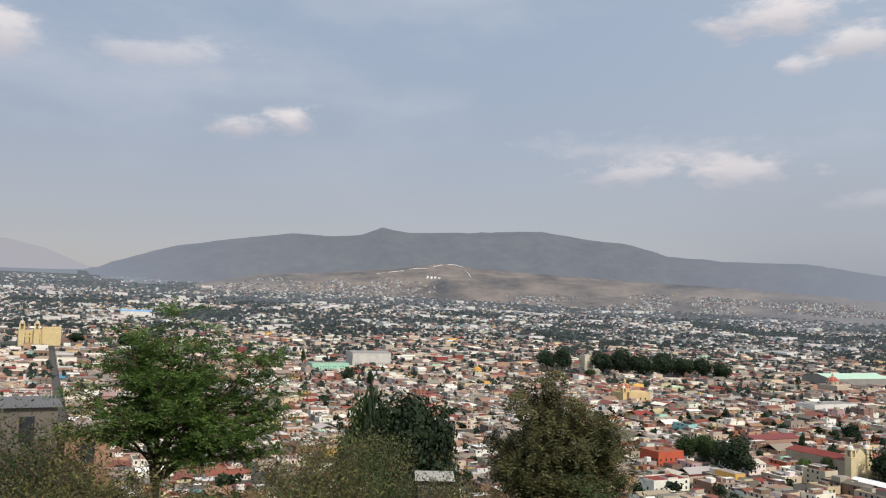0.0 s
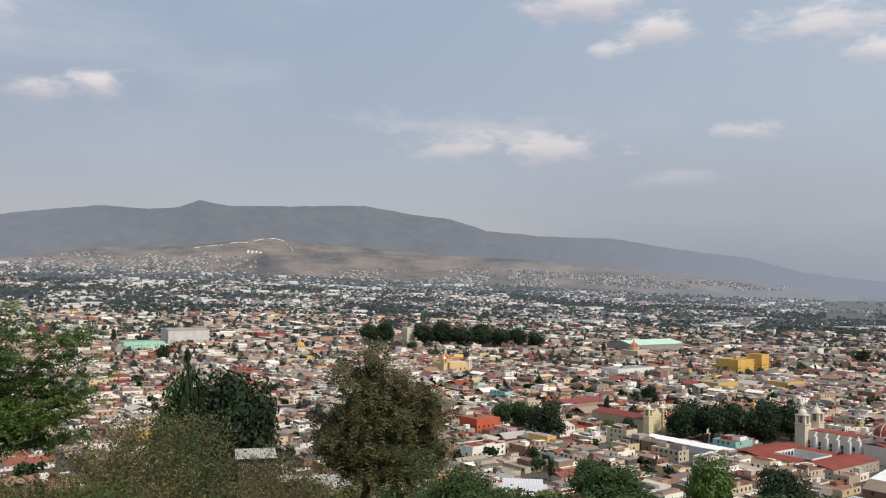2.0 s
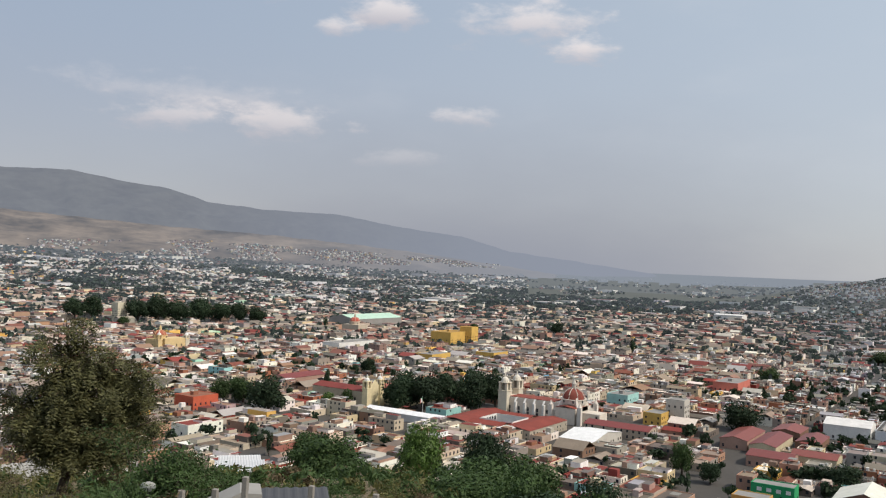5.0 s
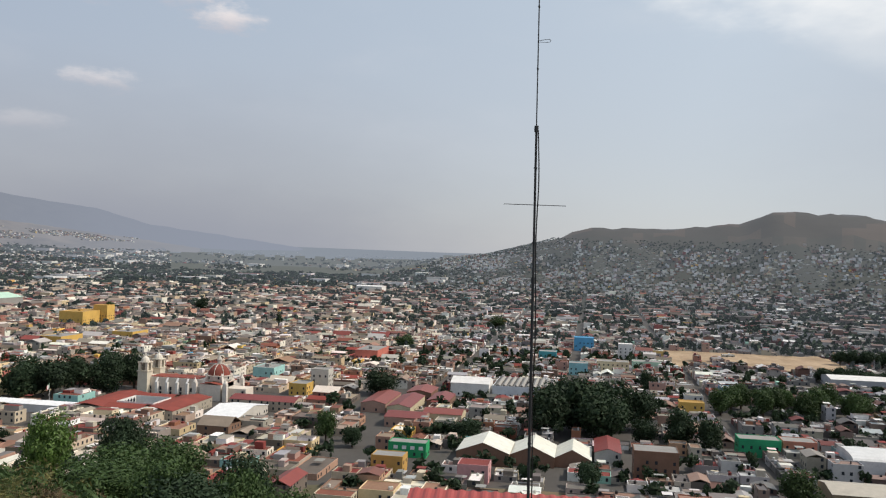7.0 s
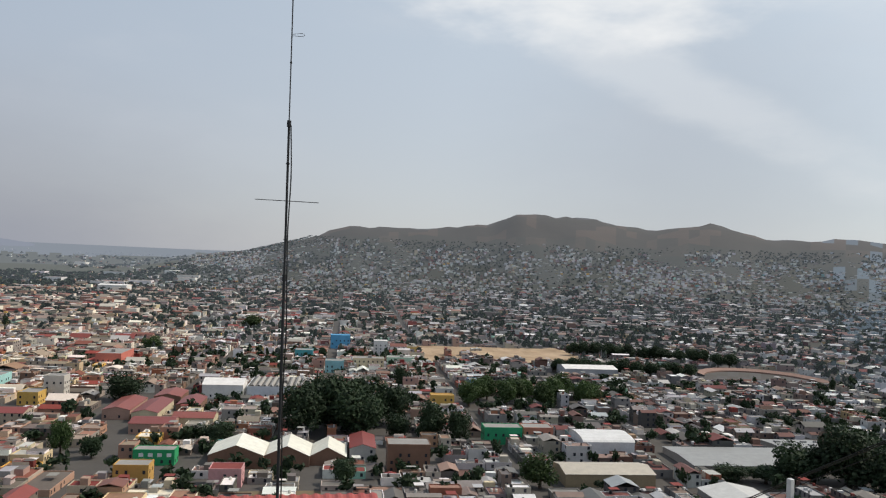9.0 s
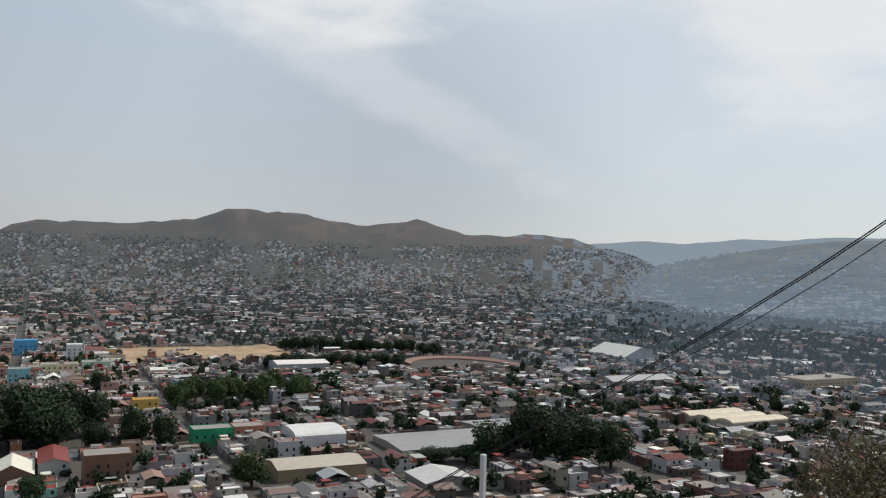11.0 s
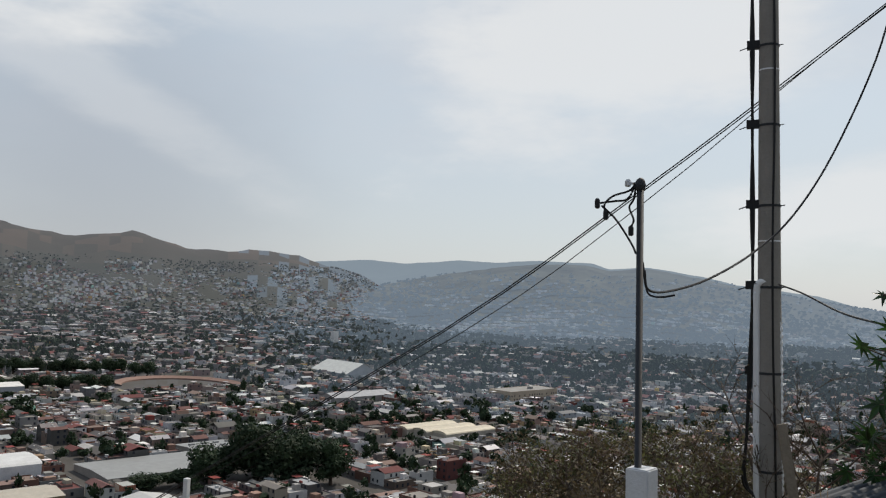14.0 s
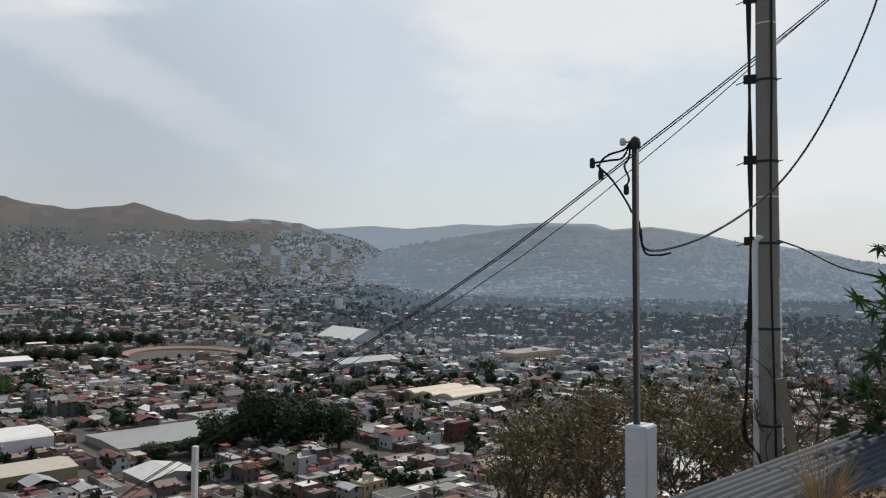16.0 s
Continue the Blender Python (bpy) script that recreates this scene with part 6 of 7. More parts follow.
def feather_tree(name, label, fork, foot, tips, mat, seed, dist, trunk_r, twigs, sprays, reach, rachis, leaflet, hang, narrow=0.4, pairs=7, inner=0.25):
    """A tree of several leaders, each set with twigs that carry feathered sprays of leaflets.
    foot, fork and tips: azimuth and elevation from the eye, and for a tip how much nearer it stands than dist."""
    rng, nrng = random.Random(seed), np.random.default_rng(seed)
    base = Vector(at(*foot, dist))
    ob = thing(name, tuple(base), label, "tree")
    low = Vector(at(*fork, dist)) - base
    wood = Geo()
    wood.tube(curve_points([(0, 0, -2.5), tuple(low * 0.1), tuple(low * 0.55 + Vector((0.1, 0.05, 0))), tuple(low)], 4), [float(v) for v in np.linspace(trunk_r * 1.3, trunk_r * 0.75, 13)], 8)
    spots, ways = [], []
    for az, el, near in tips:
        tip = Vector(at(az, el, dist - near)) - base
        mid = low.lerp(tip, 0.5) + Vector((rng.uniform(-0.2, 0.2), rng.uniform(-0.2, 0.2), -0.05 * (tip - low).length))
        line = curve_points([low * rng.uniform(0.6, 1.0), mid, tip], 8)
        wood.tube(line, [float(v) for v in np.linspace(trunk_r * 0.42, 0.010, len(line))], 6)
        for k in range(twigs):
            u = rng.uniform(inner, 1.0)
            o = line[min(int(u * (len(line) - 1)), len(line) - 1)]
            turn = rng.uniform(0, 6.28)
            way = Vector((math.cos(turn), math.sin(turn), rng.uniform(0.0, 0.55))).normalized()
            length = reach * rng.uniform(0.35, 1.0) * (1.05 - 0.3 * u)
            end = o + way * length + Vector((0, 0, -hang * length * 0.3))
            bend = o.lerp(end, 0.5) + Vector((0, 0, 0.12 * length))
            run = curve_points([o, bend, end], 3)
            wood.tube(run, [float(v) for v in np.linspace(0.02, 0.005, len(run))], 3)
            for _ in range(sprays):
                q = run[rng.randrange(1, len(run))]
                spots.append(tuple(q))
                out = way + Vector((rng.uniform(-0.9, 0.9), rng.uniform(-0.9, 0.9), rng.uniform(-0.35, 0.45) - hang))
                ways.append(tuple(out.normalized()))
    spots, ways = np.array(spots), np.array(ways)
    n = len(spots)
    side = np.cross(ways, nrng.normal(0, 0.35, (n, 3)) + [0, 0, 1])
    side /= np.linalg.norm(side, axis=1)[:, None]
    size = rachis * nrng.uniform(0.6, 1.3, (n, 1))
    made = []
    for k in range(pairs):
        along = (k + 0.6) / pairs
        stem = spots + ways * size * along + np.array([0, 0, -0.22]) * size * along ** 2
        for sign in (-1, 1):
            u = side * sign + ways * 0.5 + nrng.normal(0, 0.25, (n, 3))
            u /= np.linalg.norm(u, axis=1)[:, None]
            w = np.cross(u, np.cross(ways, side) + nrng.normal(0, 0.3, (n, 3)))
            w /= np.linalg.norm(w, axis=1)[:, None]
            h = leaflet * nrng.uniform(0.7, 1.25, (n, 1)) * (1.0 - 0.4 * abs(along - 0.45))
            made.append(np.stack([stem, stem + u * h + w * h * narrow, stem + u * h * 2, stem + u * h - w * h * narrow], axis=1))
    part("trunk", wood, BARK, ob, smooth_faces=True)
    part("crown", quads("crown", np.concatenate(made), mat), mat, ob)
    return ob


LOCUST = [(8.42, -0.35, 0), (5.0, -1.5, 0.8), (10.8, -1.7, -0.6), (13.6, -3.4, 0.4), (15.0, -5.8, 0), (14.2, -8.4, 0.9), (4.3, -3.4, -0.8), (2.6, -5.6, 0.3), (1.9, -8.2, 0.6),
          (9.9, -4.0, 1.2), (7.2, -5.2, 1.4), (12.2, -8.8, 1.6), (5.0, -7.6, 1.4), (11.8, -5.6, -1.0), (6.4, -2.2, -1.2), (8.8, -6.6, 1.8), (6.6, -3.8, 0.8), (9.4, -2.4, 0.6), (5.6, -3.0, -0.6), (8.0, -2.6, 0.4), (15.2, -4.6, 0.2), (14.4, -3.3, 0.6), (15.4, -7.2, 0.8), (15.0, -10.0, 1.0), (10.4, -10.6, 1.6)]
feather_tree("locust_tree", "feathery bright green tree on the slope", (7.3, -9.6), (6.9, -15.5), LOCUST, LEAVES_BRIGHT, 21, 28, 0.13, 28, 9, 1.30, 0.50, 0.062, 0.15, 0.42, 6, 0.38)
PEPPER = [(32.3, -3.5, 0), (31.4, -5.0, 0.9), (34.2, -5.9, -0.8), (36.4, -6.4, 0.4), (37.6, -8.4, 0), (37.8, -10.2, 0.8), (29.7, -7.4, -0.4), (30.3, -9.6, 0.8), (33.2, -6.6, 1.4), (34.6, -8.0, 1.6),
          (35.8, -10.6, 1.8), (32.2, -8.2, 1.6), (31.4, -10.6, 1.4), (36.2, -8.4, -1.2), (33.6, -10.4, 2.0), (37.2, -11.8, 1.2), (33.0, -4.8, 0.2), (35.2, -12.2, 1.8), (32.6, -12.0, 1.5), (35.2, -6.4, 0.8), (36.9, -6.9, 0.6), (37.4, -7.6, -0.6), (29.2, -8.4, 0.4), (29.0, -9.8, -0.2), (31.8, -4.2, 0.4), (34.0, -5.4, 0.6)]
feather_tree("pepper_tree", "drooping olive-brown pepper tree with a dark heart", (32.9, -11.5), (32.2, -16.0), PEPPER, LEAVES_OLIVE, 9, 45, 0.24, 26, 10, 1.7, 0.95, 0.130, 0.75, 0.30, 7, 0.25)
tree(39.4, 88, 13, 15.5, LEAVES_DARK, "dense dark green fig tree on the slope", "dense", z=70.5)
tree(43, 112, 13, 15, LEAVES_DARK, "dense dark green tree behind the fig", "dense", z=65)
tree(34.6, 92, 8, 14.5, LEAVES, "olive green tree beside the fig", "dense", z=70.5)
tree(33.9, 88.8, 2.6, 17.2, LEAVES_DARK, "slender dark cypress behind the fig", "cypress", z=71)
tree(112, 78, 9.5, 12, LEAVES_BRIGHT, "light green tree above the first houses", "dense", z=58)
tree(122, 72, 10, 12, LEAVES_DARK, "dark round tree above the first houses", "dense", z=57)
tree(94, 50, 11.5, 9, LEAVES, "green tree on the lower slope", "dense", z=63)
tree(82, 74, 7, 8, LEAVES, "scrubby green tree on the slope", "dense", z=66)
tree(96, 40, 10, 11, LEAVES_DARK, "dark green tree on the lower slope", "dense", z=59.5)
tree(66, 40, 9, 6, LEAVES, "green tree on the slope", "dense", z=72)
tree(60, 52, 8, 5, LEAVES, "low green tree on the slope", "dense", z=74)
tree(2, 58, 5, 4.5, LEAVES, "low green tree by the shack", "dense", z=80.5)


for x, y, w, h, z in ((0.4, 33, 5, 5.0, 84.2), (-1.6, 30, 4, 4.6, 84.8), (1.8, 24, 3.6, 3.6, 86.6), (9.6, 30, 4.4, 4.2, 85.2), (11.5, 34, 4.0, 4.0, 84.6), (-0.6, 22, 3.2, 3.2, 87.0)):
    near_tree("scrub_tree", "half-dry olive scrub tree on the slope", "tree", x, y, z, LEAVES_SCRUB if w > 3.4 else LEAVES_DRY, top=z + h, seed=int(x * 10 + y), height_m=h, spread=1.1, trunk_r=0.05, levels=3, leaves=5200, leaf=0.06, droop=0.1, flat=0.4, start=0.0, twigs=5, spray=0.2)


for k, (az, el, r) in enumerate(((16.4, -9.0, 27), (18.2, -8.7, 30), (20.2, -9.3, 28), (22.2, -9.7, 32), (24.6, -11.2, 30), (27.2, -11.5, 34), (-1.2, -7.5, 27), (0.8, -8.0, 25), (2.8, -8.7, 23), (-3.4, -7.9, 26), (19.2, -10.8, 23), (29.5, -12.4, 36))):
    x, y, z = at(az, el, r)
    near_tree("scrub_tree", "tangled half-dry scrub tree with fine twigs", "tree", x, y, z - 4.4, (LEAVES_SCRUB, LEAVES_OLIVE, LEAVES, LEAVES_SCRUB, LEAVES_DRY)[k % 5], top=z, seed=400 + k, height_m=4.4, spread=1.15, trunk_r=0.045, levels=3, leaves=5200, leaf=0.055, droop=0.1, flat=0.38, start=0.0, twigs=5, spray=0.26)


def slope_grove():
    """The leafy belt between the fence and the first houses."""
    rng = random.Random(44)
    for k in range(46):
        az, r = rng.uniform(45, 73), rng.uniform(58, 128)
        crest = float(np.interp(az, (45, 50, 54, 60, 65, 70, 73), (-15.6, -14.4, -13.3, -13.1, -13.5, -14.8, -15.8)))
        x, y, z = at(az, crest - rng.uniform(0.0, 2.4), r)
        ground = float(height(x, y))
        if 3.0 < z - ground < 12:
            mat = rng.choice((LEAVES, LEAVES, LEAVES_DARK, LEAVES_SCRUB))
            tree(x, y, rng.uniform(5.0, 8.5), z - ground, mat, "leafy tree in the green belt below the fence" if mat is not LEAVES_SCRUB else "yellowing tree in the green belt below the fence", "dense", z=ground, group="slope grove")


slope_grove()


def scrub():
    """Bushes over the near slope."""
    rng, nrng = random.Random(31), np.random.default_rng(31)
    kinds = {"dry": [], "olive": [], "green": []}
    for k in range(1500 + 150):
        if k >= 1500:
            # thick growth round the shacks
            cx, cy, wide = ((1.0, 63.0, 9.0), (35.0, 66.0, 7.0))[k % 2]
            x, y = cx + rng.gauss(0, wide * 0.6), cy + rng.gauss(0, wide * 0.45)
            w, h = rng.uniform(1.6, 3.4), rng.uniform(1.0, 2.2)
            z = float(height(x, y))
            if math.degrees(math.atan2(z + h - 95, math.hypot(x, y))) < (-9.0 if k % 2 == 0 else -11.0):
                kinds[rng.choice(("dry", "olive", "olive", "green"))].append(leaf_cloud(nrng, 420, 9, (w / 2, w / 2, h / 2), 0.085, 0.4) + [x, y, z - 0.2])
            continue
        az, r = (rng.uniform(-6, 78), rng.uniform(14, 170)) if k < 1000 else (rng.uniform(-5, 24), rng.uniform(15, 38)) if k < 1250 else (rng.uniform(20, 62), rng.uniform(35, 110))
        x, y = r * math.sin(radians(az)), r * math.cos(radians(az))
        w, h = rng.uniform(1.5, 4.0) * (0.6 + r / 160), rng.uniform(1.0, 2.6) * (0.6 + r / 160)
        if 1000 <= k < 1250:
            w, h = rng.uniform(2.0, 4.0), rng.uniform(2.2, 4.8)
        z = float(height(x, y))
        top_el = math.degrees(math.atan2(z + h - 95, r))
        if top_el > (-9.0 if az < 20 and r < 40 else -11.3 if az < 36 else -12.7):
            continue
        if 40 < az < 61 and r < 34 and top_el > -16.6:
            continue
        kind = rng.choices(("dry", "olive", "green"), (3, 4, 4) if az < 40 else (1, 3, 6))[0]
        count = 190 if r < 60 else 80
        fine = r < 42
        kinds[kind].append(leaf_cloud(nrng, 520 if fine else count, 9, (w / 2, w / 2, h / 2), 0.062 if fine else 0.12 + 0.002 * r, 0.35 if fine else 0.6) + [x, y, z - 0.2])
    for kind, mat, label in (("dry", LEAVES_DRY, "brown half-bare scrub on the slope"), ("olive", LEAVES_SCRUB, "yellowed olive scrub on the slope"), ("green", LEAVES, "green bushes on the slope")):
        tagged(new("scrub", quads("scrub", np.concatenate(kinds[kind]), mat)), label, "bushes", kind="stuff")


scrub()
for k, (az, r, el) in enumerate(((139.6, 12.5, -11.0), (142.0, 13.0, -9.8), (144.6, 12.4, -9.2), (147.2, 13.2, -8.5), (149.8, 13.6, -8.0), (152.2, 13.4, -7.8), (154.6, 14.2, -8.2), (146.0, 11.4, -10.6), (150.8, 11.6, -10.2), (141.0, 14.5, -10.4), (157.0, 14.6, -9.4))):
    x, y, z = at(az, el, r)
    near_tree("thorn_bush", "half-bare brown thorn bush with sparse olive leaves", "bush", x, y, z - 2.4, LEAVES_DRY if k % 2 else LEAVES_OLIVE, top=z, seed=50 + k, height_m=1.7, spread=1.15, trunk_r=0.03, levels=3, leaves=1500, leaf=0.03, droop=0.05, flat=0.5, start=0.0, twigs=5, spray=0.10)
for k, (az, r, el) in enumerate(((156.5, 13.0, -5.0), (159.0, 12.6, -4.6), (161.0, 13.0, -5.2))):
    x, y, z = at(az, el, r)
    near_tree("bare_shrub", "bare grey twiggy shrub", "bush", x, y, z - 2.6, LEAVES_DRY, top=z, seed=77 + k, height_m=2.9, spread=1.0, trunk_r=0.034, levels=3, leaves=220, leaf=0.02, droop=0.0, flat=0.5, start=0.0, twigs=5, spray=0.05)


def castor_plant():
    d = at(165.7, -6, 8.4)
    ob = thing("castor_plant", (d[0], d[1], 91.3), "dark glossy castor plant with palmate leaves", "shrub")
    rng = random.Random(12)
    stems, leaf_geo = Geo(), Geo()
    for k in range(13):
        a = rng.uniform(0, 6.28)
        top = Vector((0.42 * math.cos(a), 0.42 * math.sin(a), rng.uniform(1.6, 4.1)))
        stems.tube([(0.05 * math.cos(a), 0.05 * math.sin(a), 0), tuple(top * 0.5 + Vector((0, 0, 0.2))), tuple(top)], [0.02, 0.014, 0.008], 5)
        for j in range(50):
            u = rng.uniform(0.35, 1.0)
            o = top * u
            b = rng.uniform(0, 6.28)
            tip = o + Vector((math.cos(b), math.sin(b), rng.uniform(-0.1, 0.5))) * rng.uniform(0.15, 0.42)
            stems.tube([tuple(o), tuple(tip)], 0.006, 4)
            n = Vector((rng.uniform(-1, 1), rng.uniform(-1, 1), rng.uniform(0.2, 1.2))).normalized()
            e = n.cross(Vector((math.cos(b), math.sin(b), 0.2))).normalized()
            f = n.cross(e)
            size = rng.uniform(0.10, 0.21)
            rim = []
            for q in range(16):
                t = 2 * math.pi * q / 16
                s = size * (1.0 if q % 2 == 0 else 0.36) * (0.75 + 0.25 * math.cos(t))
                rim.append(tuple(tip + (e * math.cos(t) + f * math.sin(t)) * s + n * (-0.25 * s * s / size)))
            for q in range(0, 16, 2):
                leaf_geo.face([tuple(tip), rim[q - 1], rim[q], rim[(q + 1) % 16]])
    part("stem", stems, BARK, ob)
    part("leaves", leaf_geo, LEAVES_BIG, ob)


castor_plant()


def tin_roof():
    """The low corrugated roof beside the pole, its edge towards the valley."""
    ob = thing("tin_roof", (2.4, -6.6, 93.2), "low rusting corrugated tin roof over a hillside shed", "roof")
    # corners: near valley edge, far valley edge, far uphill edge, near uphill edge
    a, b, c, d = Vector((2.70, -4.14, 93.48)), Vector((2.61, -7.74, 93.52)), Vector((0.96, -7.56, 93.84)), Vector((1.32, -4.38, 93.70))
    o = Vector((2.4, -6.6, 93.2))
    for k in range(2):
        u0, u1 = k / 2, (k + 1) / 2 + 0.01
        g = Geo()
        n = 96
        rows = []
        for i in range(n + 1):
            v = i / n
            up = 0.019 * math.cos(2 * math.pi * i / 6) + 0.006 * (k % 2)
            p, q = a.lerp(b, u0).lerp(d.lerp(c, u0), v), a.lerp(b, u1).lerp(d.lerp(c, u1), v)
            rows.append((p - o + Vector((0, 0, up)), q - o + Vector((0, 0, up))))
        for (p, q), (r, s) in zip(rows, rows[1:]):
            g.face([tuple(p), tuple(q), tuple(s), tuple(r)])
            g.face([tuple(p - Vector((0, 0, 0.006))), tuple(r - Vector((0, 0, 0.006))), tuple(s - Vector((0, 0, 0.006))), tuple(q - Vector((0, 0, 0.006)))])
        part("sheet", g, GALVANIZED, ob)
    w = Geo()
    w.ink = GREY
    w.box(2.35 - o.x, -7.5 - o.y, -2.6, 2.47 - o.x, -4.5 - o.y, 0.14)
    part("wall", w, PLASTER, ob)
    p = thing("leaning_plank", at(158.0, -13.4, 11.4), "grey weathered plank leaning by the roof", "plank")
    b = Geo()
    b.box(-0.06, -0.02, -0.6, 0.06, 0.02, 1.25, True)
    part("board", b, PLANK, p).matrix_basis = pose(0, 0, 0, 6, 8, 60)


tin_roof()


def dirt_and_grass():
    """The dry bank beside the roof: loose earth and litter, with a tuft of straw."""
    rng = np.random.default_rng(5)
    o = np.array(at(167.4, -14.9, 4.6))
    count = 2600
    a, r = rng.uniform(0, 2 * np.pi, count), 0.60 * np.sqrt(rng.random(count))
    p = o + np.stack([r * np.cos(a), r * np.sin(a), 0.20 * (1 - (r / 0.60) ** 2)], -1)
    n = rng.normal(size=(count, 3)) + [0, 0, 1]
    n /= np.linalg.norm(n, axis=1)[:, None]
    u = np.cross(n, rng.normal(size=(count, 3)))
    u /= np.linalg.norm(u, axis=1)[:, None]
    w = np.cross(n, u)
    s = rng.uniform(0.005, 0.020, (count, 1))
    data = quads("earth_litter", np.stack([p - u * s, p - w * s * 0.5, p + u * s, p + w * s * 0.5], 1), LITTER)
    tagged(new("earth_litter", data), "dry leaf litter on a loose earth bank", "litter", kind="stuff")
    g = Geo()
    g.lathe(o[0], o[1], [(1.9, o[2] - 1.1), (1.1, o[2] - 0.45), (0.62, o[2]), (0.44, o[2] + 0.09), (0.22, o[2] + 0.17), (0.03, o[2] + 0.19)], 20)
    tagged(new("earth_bank", g.mesh("earth_bank", LITTER, True)), "loose brown earth bank", "earth", kind="structure")
    ob = thing("grass_tuft", at(160.4, -15.6, 4.3), "tuft of dry straw-coloured grass by the roof", "grass")
    t = Geo()
    r = random.Random(3)
    for _ in range(110):
        b, h = r.uniform(0, 6.28), r.uniform(0.12, 0.36)
        q = Vector((math.cos(b), math.sin(b), 0))
        t.tube([tuple(q * 0.03), tuple(q * 0.07 + Vector((0, 0, h * 0.6))), tuple(q * r.uniform(0.08, 0.2) + Vector((0, 0, h)))], [0.003, 0.002, 0.0008], 3)
    part("straw", t, STRAW, ob)


dirt_and_grass()


def slope_shed(name, label, x, y, z, w, d, h, wall, cover, turn, drop=0.4):
    ob = thing(name, (x, y, z), label, "shed", turn=turn)
    g = Geo()
    g.ink = wall
    g.box(-w / 2, -d / 2, -7, w / 2, d / 2, h)
    shell = part("wall", g, PLASTER, ob)
    r = Geo()
    r.ink = cover
    corrugate(r, -w / 2 - 0.3, -d / 2 - 0.3, h + 0.05, w / 2 + 0.3, d / 2 + 0.3, h + drop, "y", int(w / 0.25), 0.03)
    part("roof", r, SHEET, ob)
    o = Geo()
    o.box(-0.5, -d / 2 - 0.04, 0, 0.5, -d / 2 + 0.04, h * 0.75)
    part("doorway", o, GLASS, shell)
    return ob


def add_ridge_strips(ob):
    for x in (-1.1, 0.9):
        g = Geo()
        g.tube([(x - 0.1, -2.3, 2.71), (x - 0.1, 2.3, 3.09)], 0.11, 6)
        part("ridge_strip", g, WHITEWASH, ob, "white mortar strip")


def concrete_ramp():
    """A grey concrete slab rising along the fence."""
    g = Geo()
    g.ink = (0.30, 0.29, 0.27)
    low, top, end, foot = at(39.9, -16.4, 25), at(43.4, -14.9, 25), at(44.8, -15.0, 25), at(45.0, -17.4, 25)
    back = heading(42.5, 0) * 1.6
    front = [low, top, end, foot, (low[0], low[1], foot[2])]
    rear = [(x + back.x, y + back.y, z - 0.1) for x, y, z in front]
    g.face(front)
    g.face(rear[::-1])
    for k in range(5):
        g.face([front[k], rear[k], rear[(k + 1) % 5], front[(k + 1) % 5]])
    ob = thing("concrete_ramp", (0, 0, 0), "bare grey concrete ramp by the black shed", "ramp")
    part("slab", g, PLASTER, ob)


concrete_ramp()
for az, el, r, h, w in ((37.6, -11.6, 36, 4.0, 1.2), (39.6, -12.4, 38, 3.4, 1.1), (41.3, -13.2, 40, 2.8, 1.0), (36.4, -12.6, 31, 3.2, 1.1), (38.6, -13.6, 31, 2.8, 1.1), (40.6, -14.4, 33, 2.4, 1.1)):
    x, y, z = at(az, el, r)
    near_tree("slope_tree", "leafy olive green tree behind the hillside fence", "tree", x, y, z - h, LEAVES, top=z, seed=int(az * 10), height_m=h, spread=w, trunk_r=0.06, levels=3, leaves=7000, leaf=0.075, droop=0.15, flat=0.4, start=0.0, twigs=5, spray=0.24)


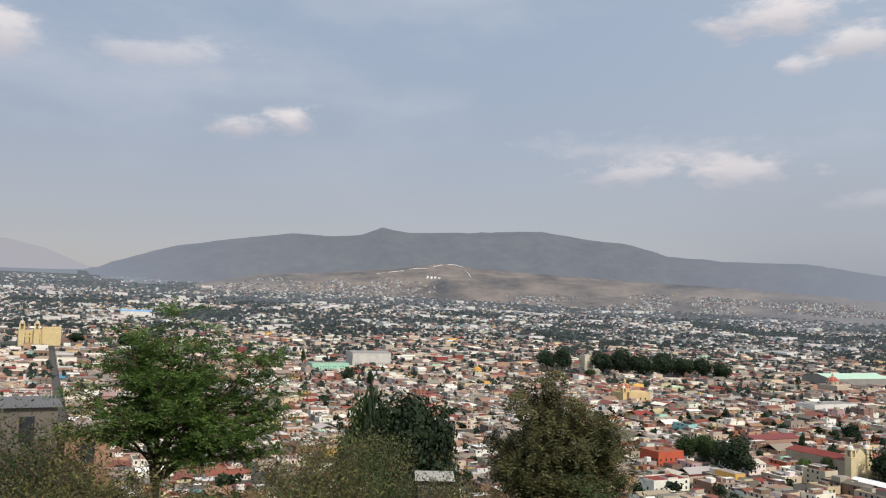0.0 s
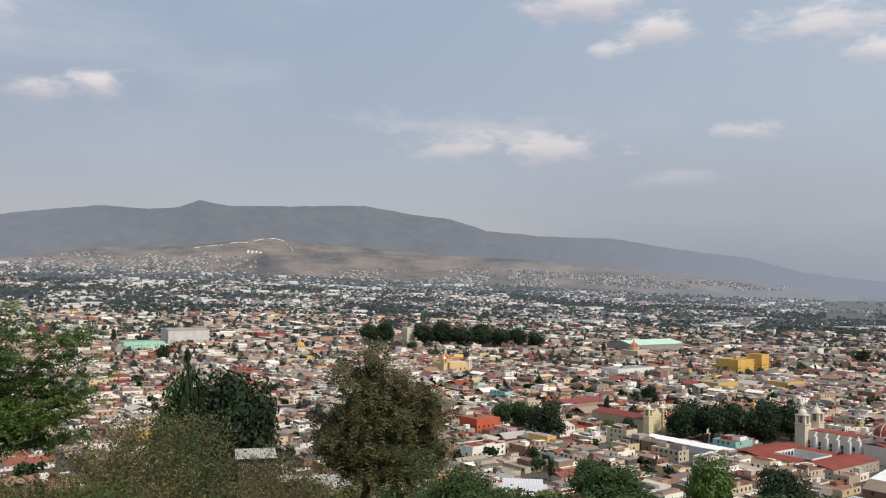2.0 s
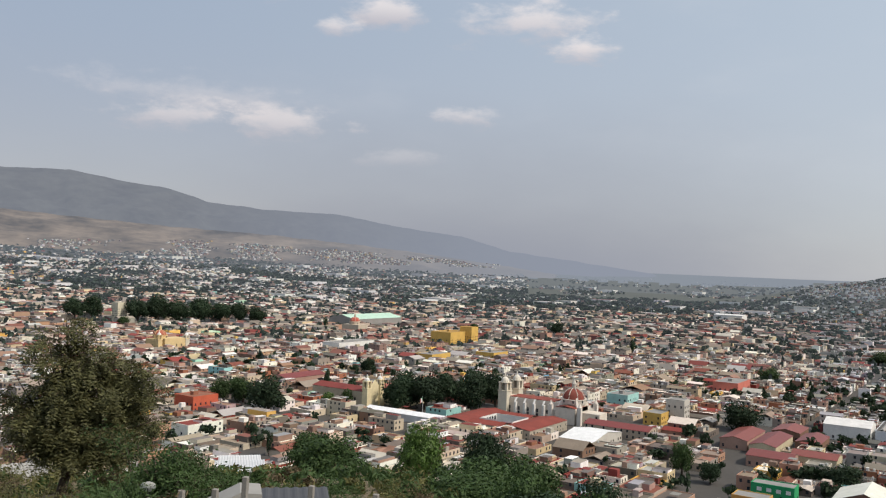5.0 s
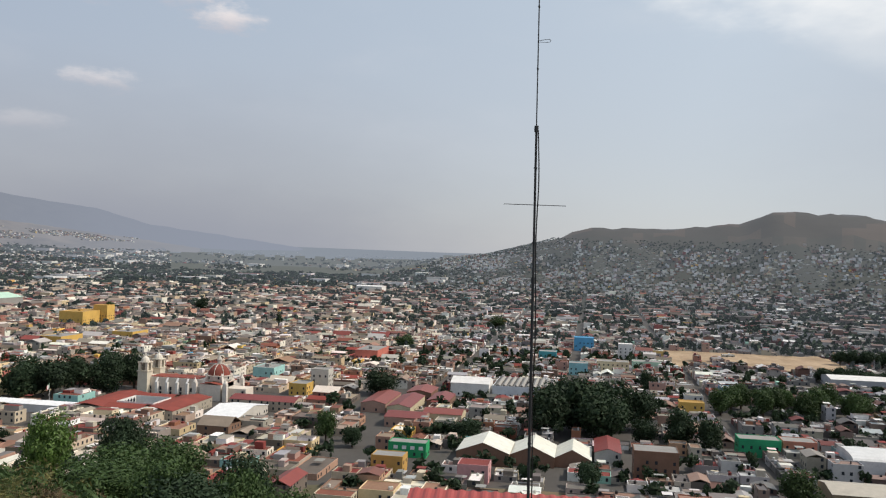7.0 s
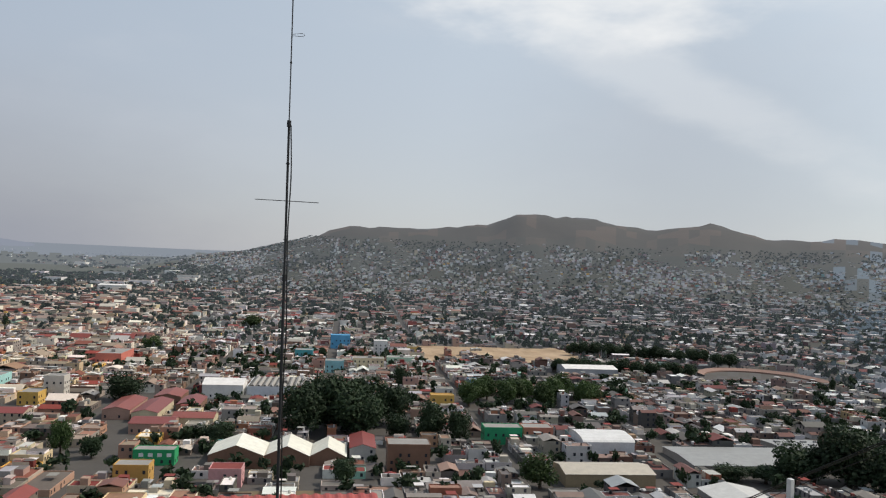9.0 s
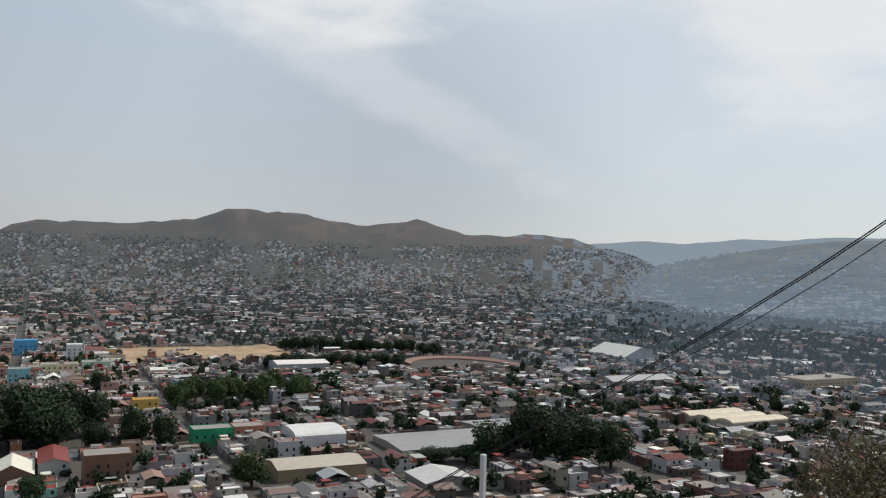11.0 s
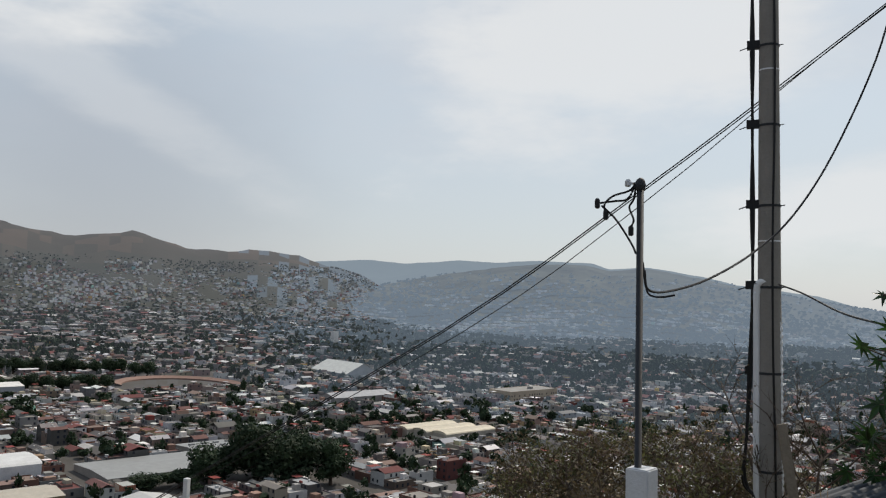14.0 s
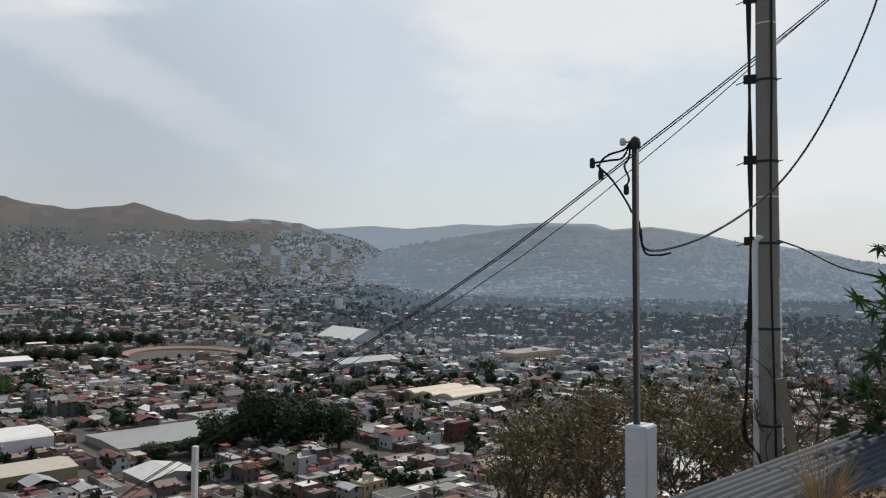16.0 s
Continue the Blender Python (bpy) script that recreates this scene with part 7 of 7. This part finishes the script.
slope_shed("hillside_shack", "patched shack with corrugated walls and tin roof", -0.5, 70, 84.5, 4.0, 4, 2.4, (0.15, 0.135, 0.12), (0.13, 0.125, 0.12), 4)
slope_shed("low_shack", "low rusty shack under a sheet roof", 3.6, 71, 82.6, 3.2, 3.5, 2.2, (0.33, 0.20, 0.14), (0.30, 0.24, 0.2), 8)
# its near-black wall colour stands for the shade under the roof
slope_shed("tin_shed", "small shed with pale grey tin roof", 35.3, 74.5, 77.4, 3.2, 2.6, 1.2, (0.05, 0.05, 0.05), (0.36, 0.35, 0.32), -22)
slope_shed("flat_shed", "low concrete shed on the slope", 37.0, 66, 75.4, 6.0, 5, 1.8, (0.34, 0.30, 0.26), (0.36, 0.34, 0.30), -25)
slope_shed("grey_shed", "shed with pale corrugated roof and brick wall", 68.5, 73, 69.6, 4.2, 4, 2.2, (0.28, 0.10, 0.08), (0.60, 0.60, 0.60), -42)
slope_shed("second_grey_shed", "shed with pale roof above the town", 62, 66, 71.2, 4.6, 4, 2.2, (0.25, 0.12, 0.09), (0.55, 0.56, 0.57), -42)
slope_shed("black_shed", "windowless black box shed on the slope", 21.8, 20.6, 84.85, 2.1, 1.9, 1.9, (0.035, 0.035, 0.037), (0.06, 0.06, 0.062), -45, 0.1)
RED_HOUSE = slope_shed("red_roof_house", "house with red sheet roof and white ridge strips", 20.6, 14.7, 84.12, 5.0, 4.0, 2.6, (0.4, 0.36, 0.3), (0.36, 0.055, 0.045), -52)
add_ridge_strips(RED_HOUSE)
slope_shed("red_porch", "low porch under a red sheet roof", 19.9, 1.6, 86.52, 4.8, 2.4, 2.1, (0.35, 0.30, 0.26), (0.34, 0.06, 0.05), -85)


def satellite_dish(x, y, z, r, turn):
    ob = thing("satellite_dish", (x, y, z), "white satellite dish on a short mast", "satellite dish", turn=turn)
    g = Geo()
    g.ink = (0.75, 0.75, 0.75)
    g.lathe(0, 0, [(0.02, 0), (r * 0.5, r * 0.07), (r * 0.8, r * 0.19), (r, r * 0.3)], 18, False)
    part("bowl", g, SHEET, ob, smooth_faces=True).matrix_basis = pose(0, 0, 1.0, 55, 0, 0)
    m = Geo()
    m.tube([(0, 0, -0.6), (0, 0, 1.0)], 0.03, 6)
    part("mast", m, PIPE, ob)
    f = Geo()
    f.tube([(0, 0, 1.0), (0, -r * 0.8, 1.0 + r * 0.5)], 0.012, 5)
    part("feed_arm", f, PIPE, ob)


x, y, z = at(25.3, -11.35, 76)
satellite_dish(x, y, z - 1.0, 0.42, 150)
x, y, z = at(37.6, -14.6, 30)
satellite_dish(x, y, z - 0.9, 0.26, 140)
